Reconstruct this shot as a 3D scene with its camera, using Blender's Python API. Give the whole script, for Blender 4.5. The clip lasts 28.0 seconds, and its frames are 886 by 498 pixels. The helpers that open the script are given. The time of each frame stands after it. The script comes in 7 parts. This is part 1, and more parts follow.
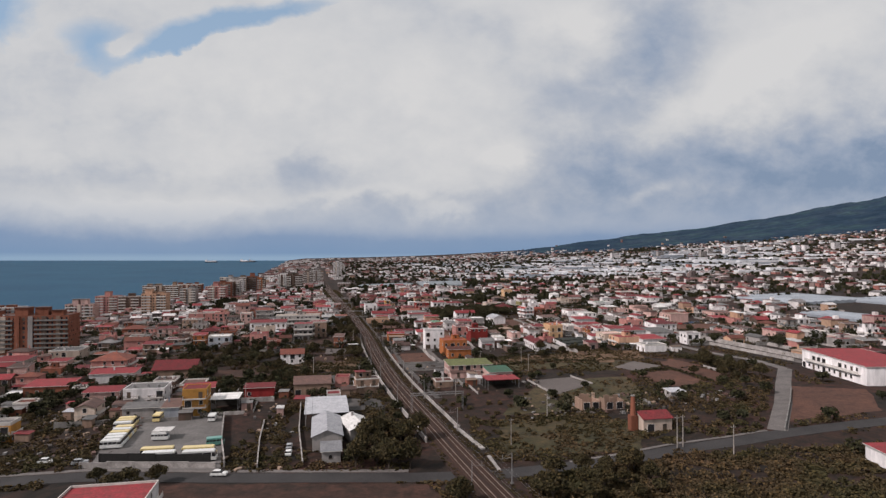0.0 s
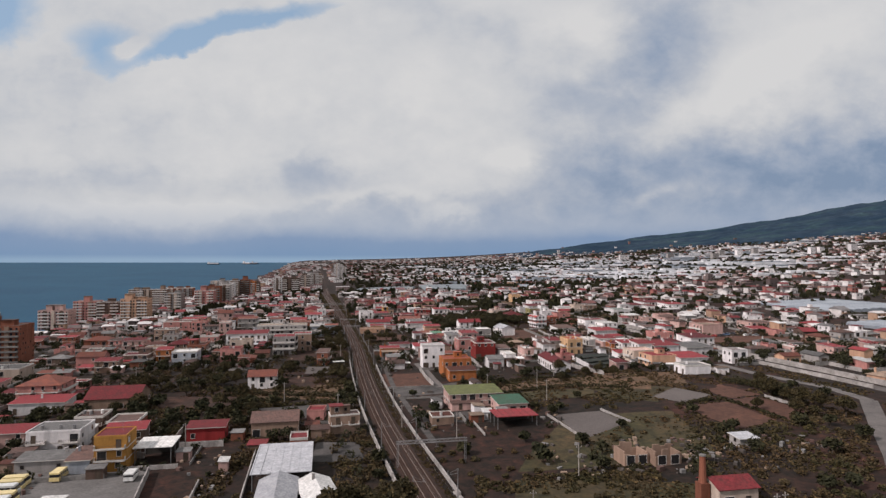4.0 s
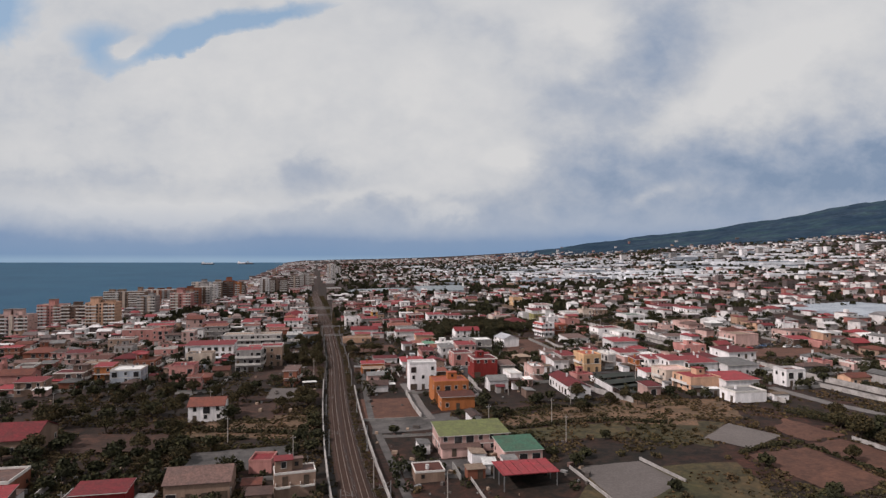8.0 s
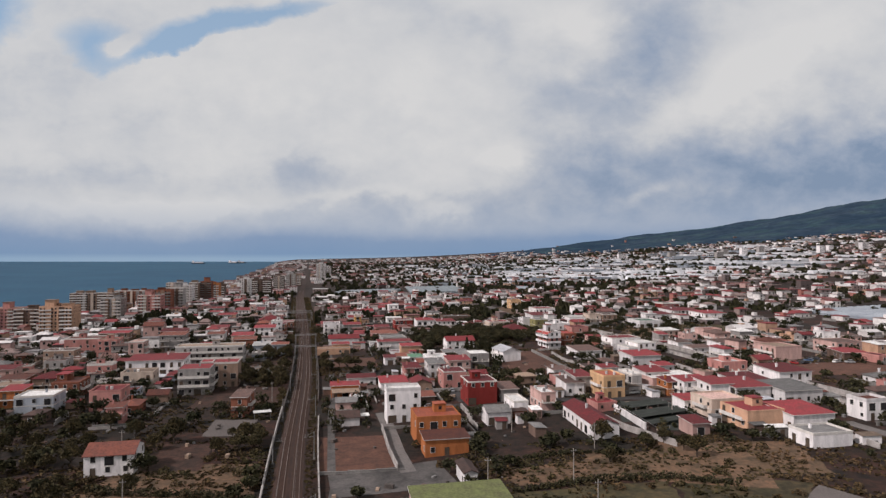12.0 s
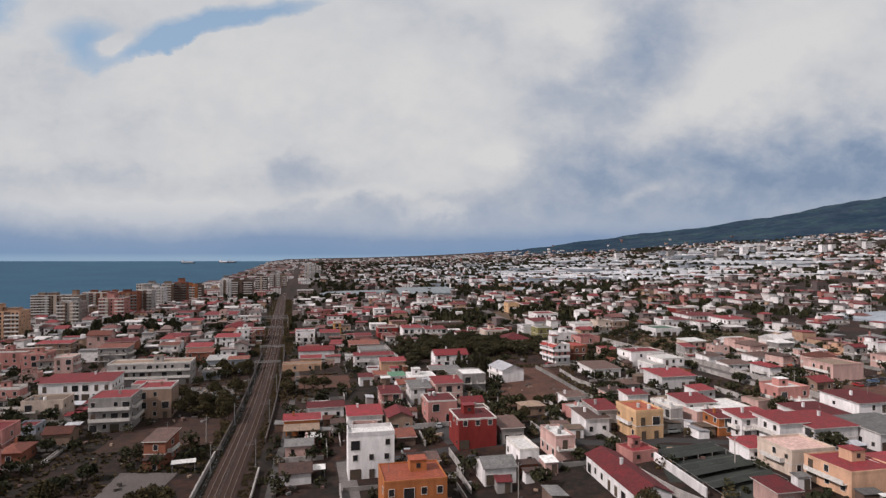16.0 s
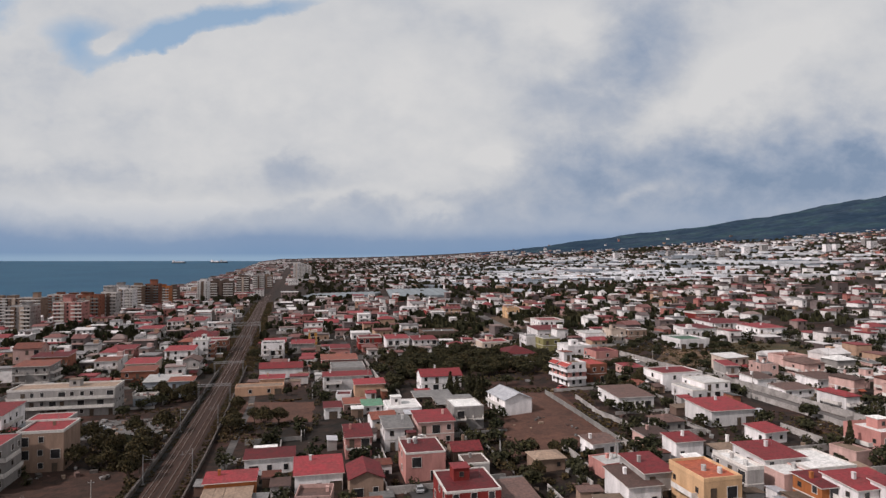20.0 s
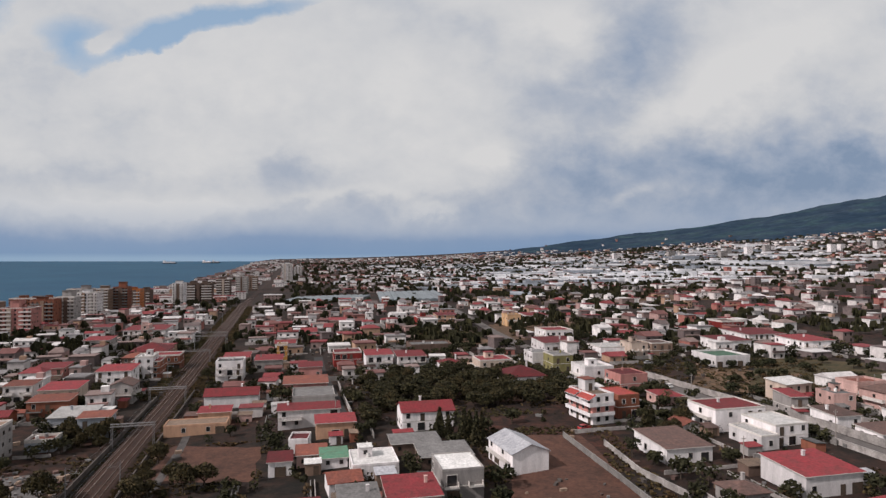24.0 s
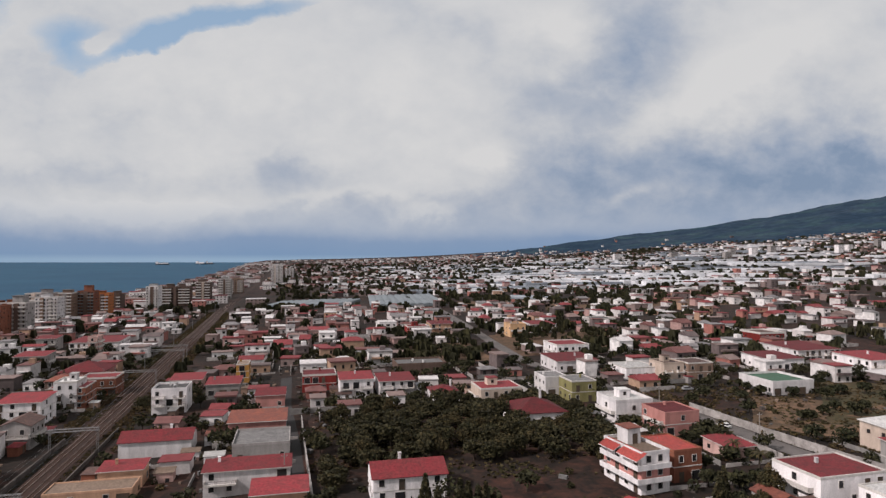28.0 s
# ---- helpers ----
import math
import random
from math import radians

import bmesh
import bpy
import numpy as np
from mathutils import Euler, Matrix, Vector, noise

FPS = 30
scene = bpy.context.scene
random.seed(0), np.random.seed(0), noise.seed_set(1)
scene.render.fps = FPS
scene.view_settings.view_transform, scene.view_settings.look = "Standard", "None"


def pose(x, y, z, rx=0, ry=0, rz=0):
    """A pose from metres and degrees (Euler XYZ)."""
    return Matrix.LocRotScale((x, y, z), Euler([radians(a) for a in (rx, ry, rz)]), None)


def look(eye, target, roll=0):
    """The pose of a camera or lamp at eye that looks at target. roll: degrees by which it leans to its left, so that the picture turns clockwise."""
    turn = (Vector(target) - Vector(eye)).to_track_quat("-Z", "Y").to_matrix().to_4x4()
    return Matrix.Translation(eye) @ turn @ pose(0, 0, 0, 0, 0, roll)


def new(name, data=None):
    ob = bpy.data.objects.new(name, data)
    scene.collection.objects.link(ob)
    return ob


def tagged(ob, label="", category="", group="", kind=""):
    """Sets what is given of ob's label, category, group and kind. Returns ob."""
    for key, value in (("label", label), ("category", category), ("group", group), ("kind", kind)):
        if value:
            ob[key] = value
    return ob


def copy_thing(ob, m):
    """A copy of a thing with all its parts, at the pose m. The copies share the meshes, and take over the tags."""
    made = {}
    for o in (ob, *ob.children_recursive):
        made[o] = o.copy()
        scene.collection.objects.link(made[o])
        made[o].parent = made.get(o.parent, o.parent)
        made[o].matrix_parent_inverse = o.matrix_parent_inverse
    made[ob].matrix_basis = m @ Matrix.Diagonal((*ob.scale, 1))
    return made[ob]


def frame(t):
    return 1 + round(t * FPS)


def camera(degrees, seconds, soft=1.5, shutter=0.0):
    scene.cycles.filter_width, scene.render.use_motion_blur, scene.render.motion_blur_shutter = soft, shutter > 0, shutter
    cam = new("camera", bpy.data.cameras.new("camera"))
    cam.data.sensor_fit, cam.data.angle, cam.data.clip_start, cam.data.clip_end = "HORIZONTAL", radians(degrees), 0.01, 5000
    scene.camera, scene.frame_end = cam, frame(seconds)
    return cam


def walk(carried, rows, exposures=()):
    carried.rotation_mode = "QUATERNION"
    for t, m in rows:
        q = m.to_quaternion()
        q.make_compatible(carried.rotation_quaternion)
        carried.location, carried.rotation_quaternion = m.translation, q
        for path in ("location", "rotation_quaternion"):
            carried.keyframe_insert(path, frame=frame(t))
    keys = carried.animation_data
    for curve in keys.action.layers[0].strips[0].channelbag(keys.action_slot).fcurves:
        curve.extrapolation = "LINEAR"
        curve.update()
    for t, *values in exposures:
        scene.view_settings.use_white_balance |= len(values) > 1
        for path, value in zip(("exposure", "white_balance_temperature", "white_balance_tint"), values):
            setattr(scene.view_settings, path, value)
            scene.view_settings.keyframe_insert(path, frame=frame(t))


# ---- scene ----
cam = camera(72.10, 28.0, 1.4)
PATH = [
    (0.0, pose(-0.06, 0.01, 55.50, 90.833, 0.000, 0.002)),
    (1.0, pose(0.73, 13.06, 55.67, 90.914, 0.000, 0.224)),
    (2.0, pose(1.25, 26.14, 55.89, 90.960, 0.000, 0.359)),
    (3.0, pose(1.74, 39.28, 56.06, 90.991, 0.000, 0.435)),
    (3.5, pose(2.00, 45.88, 56.12, 91.003, -0.000, 0.456)),
    (4.5, pose(2.57, 59.11, 56.17, 91.020, -0.000, 0.470)),
    (5.5, pose(3.16, 72.38, 56.18, 91.028, -0.000, 0.451)),
    (6.5, pose(3.75, 85.66, 56.16, 91.025, -0.000, 0.403)),
    (7.5, pose(4.34, 98.95, 56.15, 91.014, -0.000, 0.330)),
    (8.5, pose(4.94, 112.21, 56.16, 90.996, -0.000, 0.234)),
    (9.5, pose(5.56, 125.45, 56.17, 90.973, -0.000, 0.121)),
    (10.5, pose(6.21, 138.66, 56.19, 90.950, -0.000, -0.005)),
    (11.5, pose(6.93, 151.84, 56.20, 90.928, -0.000, -0.138)),
    (12.5, pose(7.71, 165.01, 56.20, 90.910, -0.000, -0.274)),
    (13.5, pose(8.54, 178.19, 56.17, 90.896, -0.000, -0.407)),
    (14.5, pose(9.42, 191.38, 56.12, 90.887, -0.000, -0.535)),
    (15.5, pose(10.33, 204.60, 56.05, 90.882, 0.000, -0.657)),
    (16.5, pose(11.23, 217.85, 55.98, 90.878, 0.000, -0.772)),
    (17.5, pose(12.13, 231.12, 55.91, 90.875, 0.000, -0.881)),
    (18.5, pose(13.02, 244.40, 55.86, 90.872, 0.000, -0.986)),
    (19.5, pose(13.89, 257.68, 55.85, 90.868, 0.000, -1.089)),
    (20.5, pose(14.77, 270.94, 55.87, 90.865, 0.000, -1.190)),
    (21.5, pose(15.67, 284.15, 55.94, 90.864, 0.000, -1.290)),
    (22.5, pose(16.59, 297.31, 56.04, 90.869, 0.000, -1.386)),
    (23.5, pose(17.52, 310.42, 56.17, 90.880, 0.000, -1.474)),
    (24.5, pose(18.44, 323.49, 56.30, 90.898, -0.000, -1.550)),
    (25.5, pose(19.31, 336.56, 56.43, 90.922, 0.000, -1.610)),
    (26.5, pose(20.13, 349.70, 56.55, 90.948, 0.000, -1.659)),
    (27.2, pose(20.70, 358.96, 56.62, 90.963, 0.000, -1.695)),
    (28.0, pose(21.44, 369.64, 56.67, 90.972, 0.000, -1.753)),
]
walk(cam, PATH, [(0.0, -0.04, 6200.0, 17.2), (28.0, -0.04, 6200.0, 17.2)])

# ---- light ----
scene.view_settings.exposure = 0.0
SUN_FROM = Vector((-0.78, -0.42, 0.74)).normalized()
sun = new("sun", bpy.data.lights.new("sun", "SUN"))
sun.data.energy = 3.9
sun.data.angle = radians(2.0)
sun.data.color = (1.0, 0.93, 0.84)
sun.matrix_basis = look(SUN_FROM * 300, (0, 0, 0))


def sky_world():
    world = bpy.data.worlds.new("sky")
    scene.world = world
    world.use_nodes = True
    nt = world.node_tree
    nd, ln = nt.nodes, nt.links
    back = nd["Background"]
    back.inputs[1].default_value = 1.0
    sky = nd.new("ShaderNodeTexSky")
    sky.sky_type = "NISHITA"
    sky.sun_disc = False
    sky.sun_elevation = math.asin(SUN_FROM.z)
    sky.sun_rotation = math.atan2(SUN_FROM.x, SUN_FROM.y)
    sky.air_density, sky.dust_density, sky.ozone_density = 1.0, 1.2, 2.0
    dim = nd.new("ShaderNodeVectorMath")
    dim.operation = "SCALE"
    dim.inputs["Scale"].default_value = 0.115
    ln.new(sky.outputs[0], dim.inputs[0])
    tc = nd.new("ShaderNodeTexCoord")
    sep = nd.new("ShaderNodeSeparateXYZ")
    ln.new(tc.outputs["Generated"], sep.inputs[0])
    up = math_node(nt, "MAXIMUM", sep.outputs[2], 0.0)
    # clouds of the northern sky in the plane ahead: u to the right, v up
    ahead = math_node(nt, "MAXIMUM", sep.outputs[1], 0.05)
    u = math_node(nt, "DIVIDE", sep.outputs[0], ahead)
    v = math_node(nt, "DIVIDE", sep.outputs[2], ahead)
    plane = nd.new("ShaderNodeCombineXYZ")
    ln.new(u, plane.inputs[0])
    ln.new(math_node(nt, "MULTIPLY", v, 1.35), plane.inputs[1])
    shift = nd.new("ShaderNodeVectorMath")
    shift.operation = "ADD"
    shift.inputs[1].default_value = (7.3, 2.9, 1.7)
    ln.new(plane.outputs[0], shift.inputs[0])
    n1 = noise_node(nt, plane.outputs[0], 3.2, 7.0, 0.52, 0.15)
    n2 = noise_node(nt, shift.outputs[0], 6.0, 8.0, 0.56, 0.1)
    n3 = noise_node(nt, plane.outputs[0], 15.0, 7.0, 0.6, 0.2)
    w1 = math_node(nt, "MULTIPLY", math_node(nt, "SUBTRACT", n1, 0.5), 0.12)
    w2 = math_node(nt, "MULTIPLY", math_node(nt, "SUBTRACT", n2, 0.5), 0.13)
    soft_at = (math_node(nt, "ADD", u, w1), math_node(nt, "ADD", v, w2))
    torn_at = (math_node(nt, "ADD", u, math_node(nt, "MULTIPLY", math_node(nt, "SUBTRACT", n2, 0.5), 0.10)), math_node(nt, "ADD", v, math_node(nt, "MULTIPLY", math_node(nt, "SUBTRACT", n3, 0.5), 0.05)))

    def lobe(u0, v0, su, sv, lean=0.0, at=soft_at):
        """A soft patch of cloud or gap about a direction of the northern sky, 1 in its middle."""
        du, dv = math_node(nt, "SUBTRACT", at[0], u0), math_node(nt, "SUBTRACT", at[1], v0)
        dv2 = math_node(nt, "SUBTRACT", dv, math_node(nt, "MULTIPLY", du, lean))
        a = math_node(nt, "POWER", math_node(nt, "DIVIDE", du, su), 2.0)
        b = math_node(nt, "POWER", math_node(nt, "DIVIDE", dv2, sv), 2.0)
        return math_node(nt, "POWER", 2.718, math_node(nt, "MULTIPLY", math_node(nt, "ADD", a, b), -1.0))

    def total(*socks):
        out = socks[0]
        for s in socks[1:]:
            out = math_node(nt, "ADD", out, s)
        return out

    def scaled(sock, k):
        return math_node(nt, "MULTIPLY", sock, k)

    # the torn gap of blue with a small puff in it
    blue = total(lobe(-0.57, 0.352, 0.055, 0.036, -0.2, torn_at), lobe(-0.465, 0.350, 0.060, 0.026, 0.3, torn_at), lobe(-0.37, 0.385, 0.10, 0.022, 0.16, torn_at), lobe(-0.73, 0.42, 0.05, 0.06, 0.0, torn_at), scaled(lobe(-0.25, 0.414, 0.08, 0.014, 0.12, torn_at), 0.55))
    puff = total(lobe(-0.535, 0.348, 0.036, 0.018, 0.0, torn_at), lobe(-0.42, 0.325, 0.10, 0.022, 0.35, torn_at))
    open_sky = math_node(nt, "SUBTRACT", math_node(nt, "ADD", blue, scaled(math_node(nt, "SUBTRACT", n3, 0.5), 0.5)), scaled(puff, 1.1))
    gap = ramp_node(nt, open_sky, [(0.18, (0, 0, 0)), (0.42, (0.5, 0.5, 0.5)), (0.80, (0.95, 0.95, 0.95))])
    # grey undersides, and the bright heads between them
    grey = total(scaled(lobe(0.35, 0.36, 0.085, 0.13, 0.9), 0.34), scaled(lobe(0.27, 0.27, 0.14, 0.07, 0.3), 0.28), scaled(lobe(0.245, 0.140, 0.105, 0.046), 0.44),
                 scaled(lobe(-0.215, 0.140, 0.062, 0.036), 0.30), scaled(lobe(0.52, 0.165, 0.24, 0.065, 0.12), 0.50), scaled(lobe(0.68, 0.12, 0.24, 0.07, 0.1), 0.55),
                 scaled(lobe(0.72, 0.175, 0.045, 0.03), 0.35), scaled(lobe(0.15, 0.075, 0.40, 0.032), 0.32), scaled(lobe(-0.55, 0.135, 0.28, 0.030), 0.16), scaled(lobe(-0.42, 0.225, 0.30, 0.045), 0.16), scaled(lobe(-0.62, 0.30, 0.13, 0.03), 0.10), scaled(lobe(0.1, 0.33, 0.10, 0.06), 0.10))
    heads = total(scaled(lobe(0.11, 0.170, 0.040, 0.020), 0.40), scaled(lobe(0.0, 0.082, 0.06, 0.010), 0.30), scaled(lobe(0.52, 0.31, 0.20, 0.055, 0.45), 0.34),
                  scaled(lobe(-0.47, 0.086, 0.20, 0.014), 0.40), scaled(lobe(-0.12, 0.10, 0.10, 0.012, 0.1), 0.22), scaled(lobe(-0.2, 0.25, 0.40, 0.10), 0.18), scaled(lobe(0.34, 0.112, 0.05, 0.010, 0.3), 0.25), scaled(lobe(0.22, 0.40, 0.08, 0.03), 0.22))
    rough_part = total(scaled(math_node(nt, "SUBTRACT", 0.5, n2), 0.72), scaled(math_node(nt, "SUBTRACT", 0.5, n3), 0.26))
    shade_of = math_node(nt, "SUBTRACT", total(grey, rough_part, scaled(grey, scaled(math_node(nt, "SUBTRACT", 0.5, n3), 1.2)), 0.19), heads)
    tone = ramp_node(nt, shade_of, [(0.0, (0.676, 0.680, 0.628)), (0.22, (0.592, 0.608, 0.580)), (0.45, (0.448, 0.488, 0.512)), (0.75, (0.314, 0.380, 0.452)), (1.0, (0.228, 0.305, 0.395))])
    both = mix_node(nt, "MIX", gap, tone, mix_node(nt, "MIX", 0.6, dim.outputs[0], (0.37, 0.53, 0.63)))
    # the far band of rain haze above the horizon
    edge = math_node(nt, "ADD", up, scaled(math_node(nt, "SUBTRACT", n2, 0.5), 0.05))
    band = ramp_node(nt, edge, [(0.0, (1, 1, 1)), (0.030, (0.92, 0.92, 0.92)), (0.055, (0.42, 0.42, 0.42)), (0.095, (0, 0, 0))])
    veil = ramp_node(nt, up, [(0.0, (0.28, 0.40, 0.50)), (0.008, (0.20, 0.307, 0.435)), (0.035, (0.205, 0.302, 0.432)), (0.08, (0.35, 0.425, 0.505)), (0.15, (0.44, 0.495, 0.55))])
    out = mix_node(nt, "MIX", band, both, veil)
    ln.new(out, back.inputs[0])


# ---- small node tools ----
def math_node(nt, op, a, b=0.0):
    n = nt.nodes.new("ShaderNodeMath")
    n.operation = op
    for k, v in enumerate((a, b)):
        if isinstance(v, (int, float)):
            n.inputs[k].default_value = v
        else:
            nt.links.new(v, n.inputs[k])
    return n.outputs[0]


def noise_node(nt, vec, scale, detail=4.0, rough=0.55, warp=0.0):
    n = nt.nodes.new("ShaderNodeTexNoise")
    n.inputs["Scale"].default_value, n.inputs["Detail"].default_value = scale, detail
    n.inputs["Roughness"].default_value, n.inputs["Distortion"].default_value = rough, warp
    nt.links.new(vec, n.inputs["Vector"])
    return n.outputs[0]


def ramp_node(nt, fac, stops):
    n = nt.nodes.new("ShaderNodeValToRGB")
    el = n.color_ramp.elements
    while len(el) < len(stops):
        el.new(0.5)
    for e, (p, c) in zip(el, stops):
        e.position, e.color = p, (*c, 1)
    nt.links.new(fac, n.inputs[0])
    return n.outputs[0]


def mix_node(nt, kind, fac, a, b):
    n = nt.nodes.new("ShaderNodeMix")
    n.data_type, n.blend_type = "RGBA", kind
    for sock, v in ((n.inputs[0], fac), (n.inputs[6], a), (n.inputs[7], b)):
        if isinstance(v, (int, float)):
            sock.default_value = v
        elif isinstance(v, tuple):
            sock.default_value = (*v, 1)
        else:
            nt.links.new(v, sock)
    return n.outputs[2]


sky_world()

# ---- materials ----
MATS = {}


def stuff_mat(name, color, second, scale=0.3, rough=0.9, fine=3.0, bump=0.3, spread=0.16, metal=0.0, island=None, streak=False, spec=0.3, grain=(0.74, 1.15)):
    """A surface in two tones: broad stains, fine grain, and a shade of its own for each object or island."""
    m = bpy.data.materials.new(name)
    m.use_nodes = True
    nt = m.node_tree
    bsdf = nt.nodes["Principled BSDF"]
    geo = nt.nodes.new("ShaderNodeNewGeometry")
    vec = geo.outputs["Position"]
    if streak:
        mp = nt.nodes.new("ShaderNodeMapping")
        mp.inputs["Scale"].default_value = (1, 1, 0.25)
        nt.links.new(vec, mp.inputs[0])
        vec = mp.outputs[0]
    big = noise_node(nt, vec, scale, 5.0, 0.62, 0.4)
    small = noise_node(nt, geo.outputs["Position"], fine, 4.0, 0.6)
    blend = ramp_node(nt, big, [(0.36, (0, 0, 0)), (0.68, (1, 1, 1))])
    col = mix_node(nt, "MIX", blend, color, second)
    speck = ramp_node(nt, small, [(0.3, (grain[0],) * 3), (0.7, (grain[1],) * 3)])
    col = mix_node(nt, "MULTIPLY", 1.0, col, speck)
    if island:
        own = ramp_node(nt, geo.outputs["Random Per Island"], island)
        own.node.color_ramp.interpolation = "CONSTANT"
        col = mix_node(nt, "MULTIPLY", 1.0, col, own)
    else:
        info = nt.nodes.new("ShaderNodeObjectInfo")
        own = ramp_node(nt, info.outputs["Random"], [(0.0, (1 - spread,) * 3), (1.0, (1 + spread * 0.5,) * 3)])
        col = mix_node(nt, "MULTIPLY", 1.0, col, own)
    nt.links.new(col, bsdf.inputs["Base Color"])
    bsdf.inputs["Roughness"].default_value, bsdf.inputs["Metallic"].default_value = rough, metal
    bsdf.inputs["Specular IOR Level"].default_value = spec
    if bump:
        b = nt.nodes.new("ShaderNodeBump")
        b.inputs["Strength"].default_value, b.inputs["Distance"].default_value = bump, 0.08
        nt.links.new(small, b.inputs["Height"])
        nt.links.new(b.outputs[0], bsdf.inputs["Normal"])
    MATS[name] = m
    return m


WALL_TONES = {
    "white": (0.82, 0.77, 0.765), "cream": (0.58, 0.46, 0.38), "pink": (0.56, 0.36, 0.32), "salmon": (0.53, 0.245, 0.215), "orange": (0.50, 0.175, 0.065),
    "ochre": (0.46, 0.23, 0.06), "yellow": (0.62, 0.39, 0.22), "peach": (0.60, 0.36, 0.24), "darkred": (0.24, 0.035, 0.03), "red": (0.30, 0.035, 0.035),
    "brick": (0.25, 0.095, 0.06), "tan": (0.30, 0.20, 0.15), "grey": (0.36, 0.33, 0.315), "bluegrey": (0.36, 0.38, 0.42), "brown": (0.15, 0.10, 0.08),
    # black: shade under open shelters, put into the colour of their back walls
    "olive": (0.28, 0.25, 0.11), "black": (0.06, 0.055, 0.05),
}
for key, c in WALL_TONES.items():
    stuff_mat("wall_" + key, c, tuple(v * 0.66 for v in c), 0.42, 0.92, 4.0, 0.12, 0.26, streak=True, spec=0.15, grain=(0.84, 1.08))
ROOF_TONES = {
    "red": ((0.235, 0.030, 0.036), (0.15, 0.034, 0.034)), "tile": ((0.20, 0.064, 0.042), (0.13, 0.050, 0.040)), "orangetile": ((0.37, 0.092, 0.048), (0.26, 0.075, 0.045)),
    "brown": ((0.125, 0.072, 0.060), (0.085, 0.055, 0.048)), "grey": ((0.19, 0.18, 0.175), (0.12, 0.113, 0.11)), "white": ((0.72, 0.69, 0.67), (0.52, 0.50, 0.48)),
    "coral": ((0.33, 0.052, 0.043), (0.23, 0.050, 0.042)), "metal": ((0.44, 0.43, 0.45), (0.30, 0.30, 0.32)), "green": ((0.08, 0.20, 0.13), (0.10, 0.15, 0.10)), "olive": ((0.20, 0.22, 0.08), (0.15, 0.15, 0.07)),
    "tan": ((0.27, 0.19, 0.14), (0.19, 0.135, 0.10)), "pink": ((0.52, 0.34, 0.30), (0.42, 0.28, 0.24)), "ruin": ((0.16, 0.14, 0.12), (0.09, 0.08, 0.07)),
}
for key, (a, b) in ROOF_TONES.items():
    stuff_mat("roof_" + key, a, b, 0.42, 0.75 if key != "metal" else 0.5, 1.8, 0.3, 0.55, spec=0.25, grain=(0.62, 1.2))
TRIM = stuff_mat("trim_plaster", (0.66, 0.61, 0.57), (0.50, 0.46, 0.43), 0.4, 0.9)
GLASS = stuff_mat("window_glass", (0.035, 0.033, 0.035), (0.02, 0.02, 0.022), 0.5, 0.12, 2.0, 0.0, 0.3, spec=0.5)
SHUTTER = stuff_mat("shutter", (0.10, 0.065, 0.045), (0.06, 0.05, 0.04), 0.5, 0.7)
DARK = stuff_mat("dark_opening", (0.02, 0.018, 0.017), (0.015, 0.014, 0.013), 0.5, 0.95, bump=0)
CONCRETE = stuff_mat("concrete", (0.24, 0.225, 0.21), (0.14, 0.13, 0.125), 0.3, 0.93)
WHITEWALL = stuff_mat("boundary_wall", (0.40, 0.365, 0.345), (0.20, 0.18, 0.17), 0.35, 0.93)
ASPHALT = stuff_mat("asphalt", (0.050, 0.045, 0.045), (0.034, 0.031, 0.031), 0.12, 0.9, 3.5)
DEPOT = stuff_mat("depot_asphalt", (0.15, 0.138, 0.133), (0.10, 0.092, 0.088), 0.10, 0.92, 1.5)
EARTH = stuff_mat("dark_earth", (0.062, 0.029, 0.0205), (0.034, 0.0195, 0.0145), 0.12, 0.98, 1.2, 0.6)
PAVING = stuff_mat("yard_paving", (0.095, 0.085, 0.081), (0.052, 0.047, 0.045), 0.10, 0.92, 1.5)
PALEROAD = stuff_mat("pale_lane", (0.15, 0.132, 0.125), (0.095, 0.084, 0.080), 0.15, 0.92, 2.0)
BALLAST = stuff_mat("ballast", (0.040, 0.0195, 0.0140), (0.021, 0.0125, 0.0095), 0.25, 0.97, 4.0, 0.6)
RUST = stuff_mat("rail_steel", (0.34, 0.27, 0.24), (0.24, 0.18, 0.15), 0.4, 0.5, 4.0, 0.2, metal=0.3)
TRACKBED = stuff_mat("track_stone", (0.058, 0.029, 0.0205), (0.034, 0.0190, 0.0140), 0.3, 0.97, 4.0, 0.6)
SLEEPER = stuff_mat("sleeper", (0.074, 0.040, 0.029), (0.045, 0.027, 0.020), 0.8, 0.95)
STEEL = stuff_mat("galvanised_steel", (0.30, 0.29, 0.29), (0.20, 0.19, 0.19), 1.0, 0.55, metal=0.4)
POLEWOOD = stuff_mat("pale_pole", (0.34, 0.30, 0.27), (0.24, 0.21, 0.19), 1.0, 0.85)
SOIL = stuff_mat("ploughed_soil", (0.110, 0.050, 0.034), (0.072, 0.035, 0.025), 0.12, 0.98, 1.2, 0.5)
DRYGRASS = stuff_mat("dry_grass", (0.135, 0.080, 0.052), (0.080, 0.053, 0.033), 0.07, 0.98, 0.9, 0.6)
GREENGRASS = stuff_mat("weedy_grass", (0.040, 0.036, 0.017), (0.070, 0.047, 0.027), 0.06, 0.98, 0.8, 0.6)
NETDARK = stuff_mat("dark_net", (0.040, 0.044, 0.038), (0.024, 0.027, 0.024), 0.2, 0.9, 2.0)
NETTED = stuff_mat("netted_bed", (0.125, 0.105, 0.098), (0.095, 0.080, 0.074), 0.08, 0.95, 2.0)
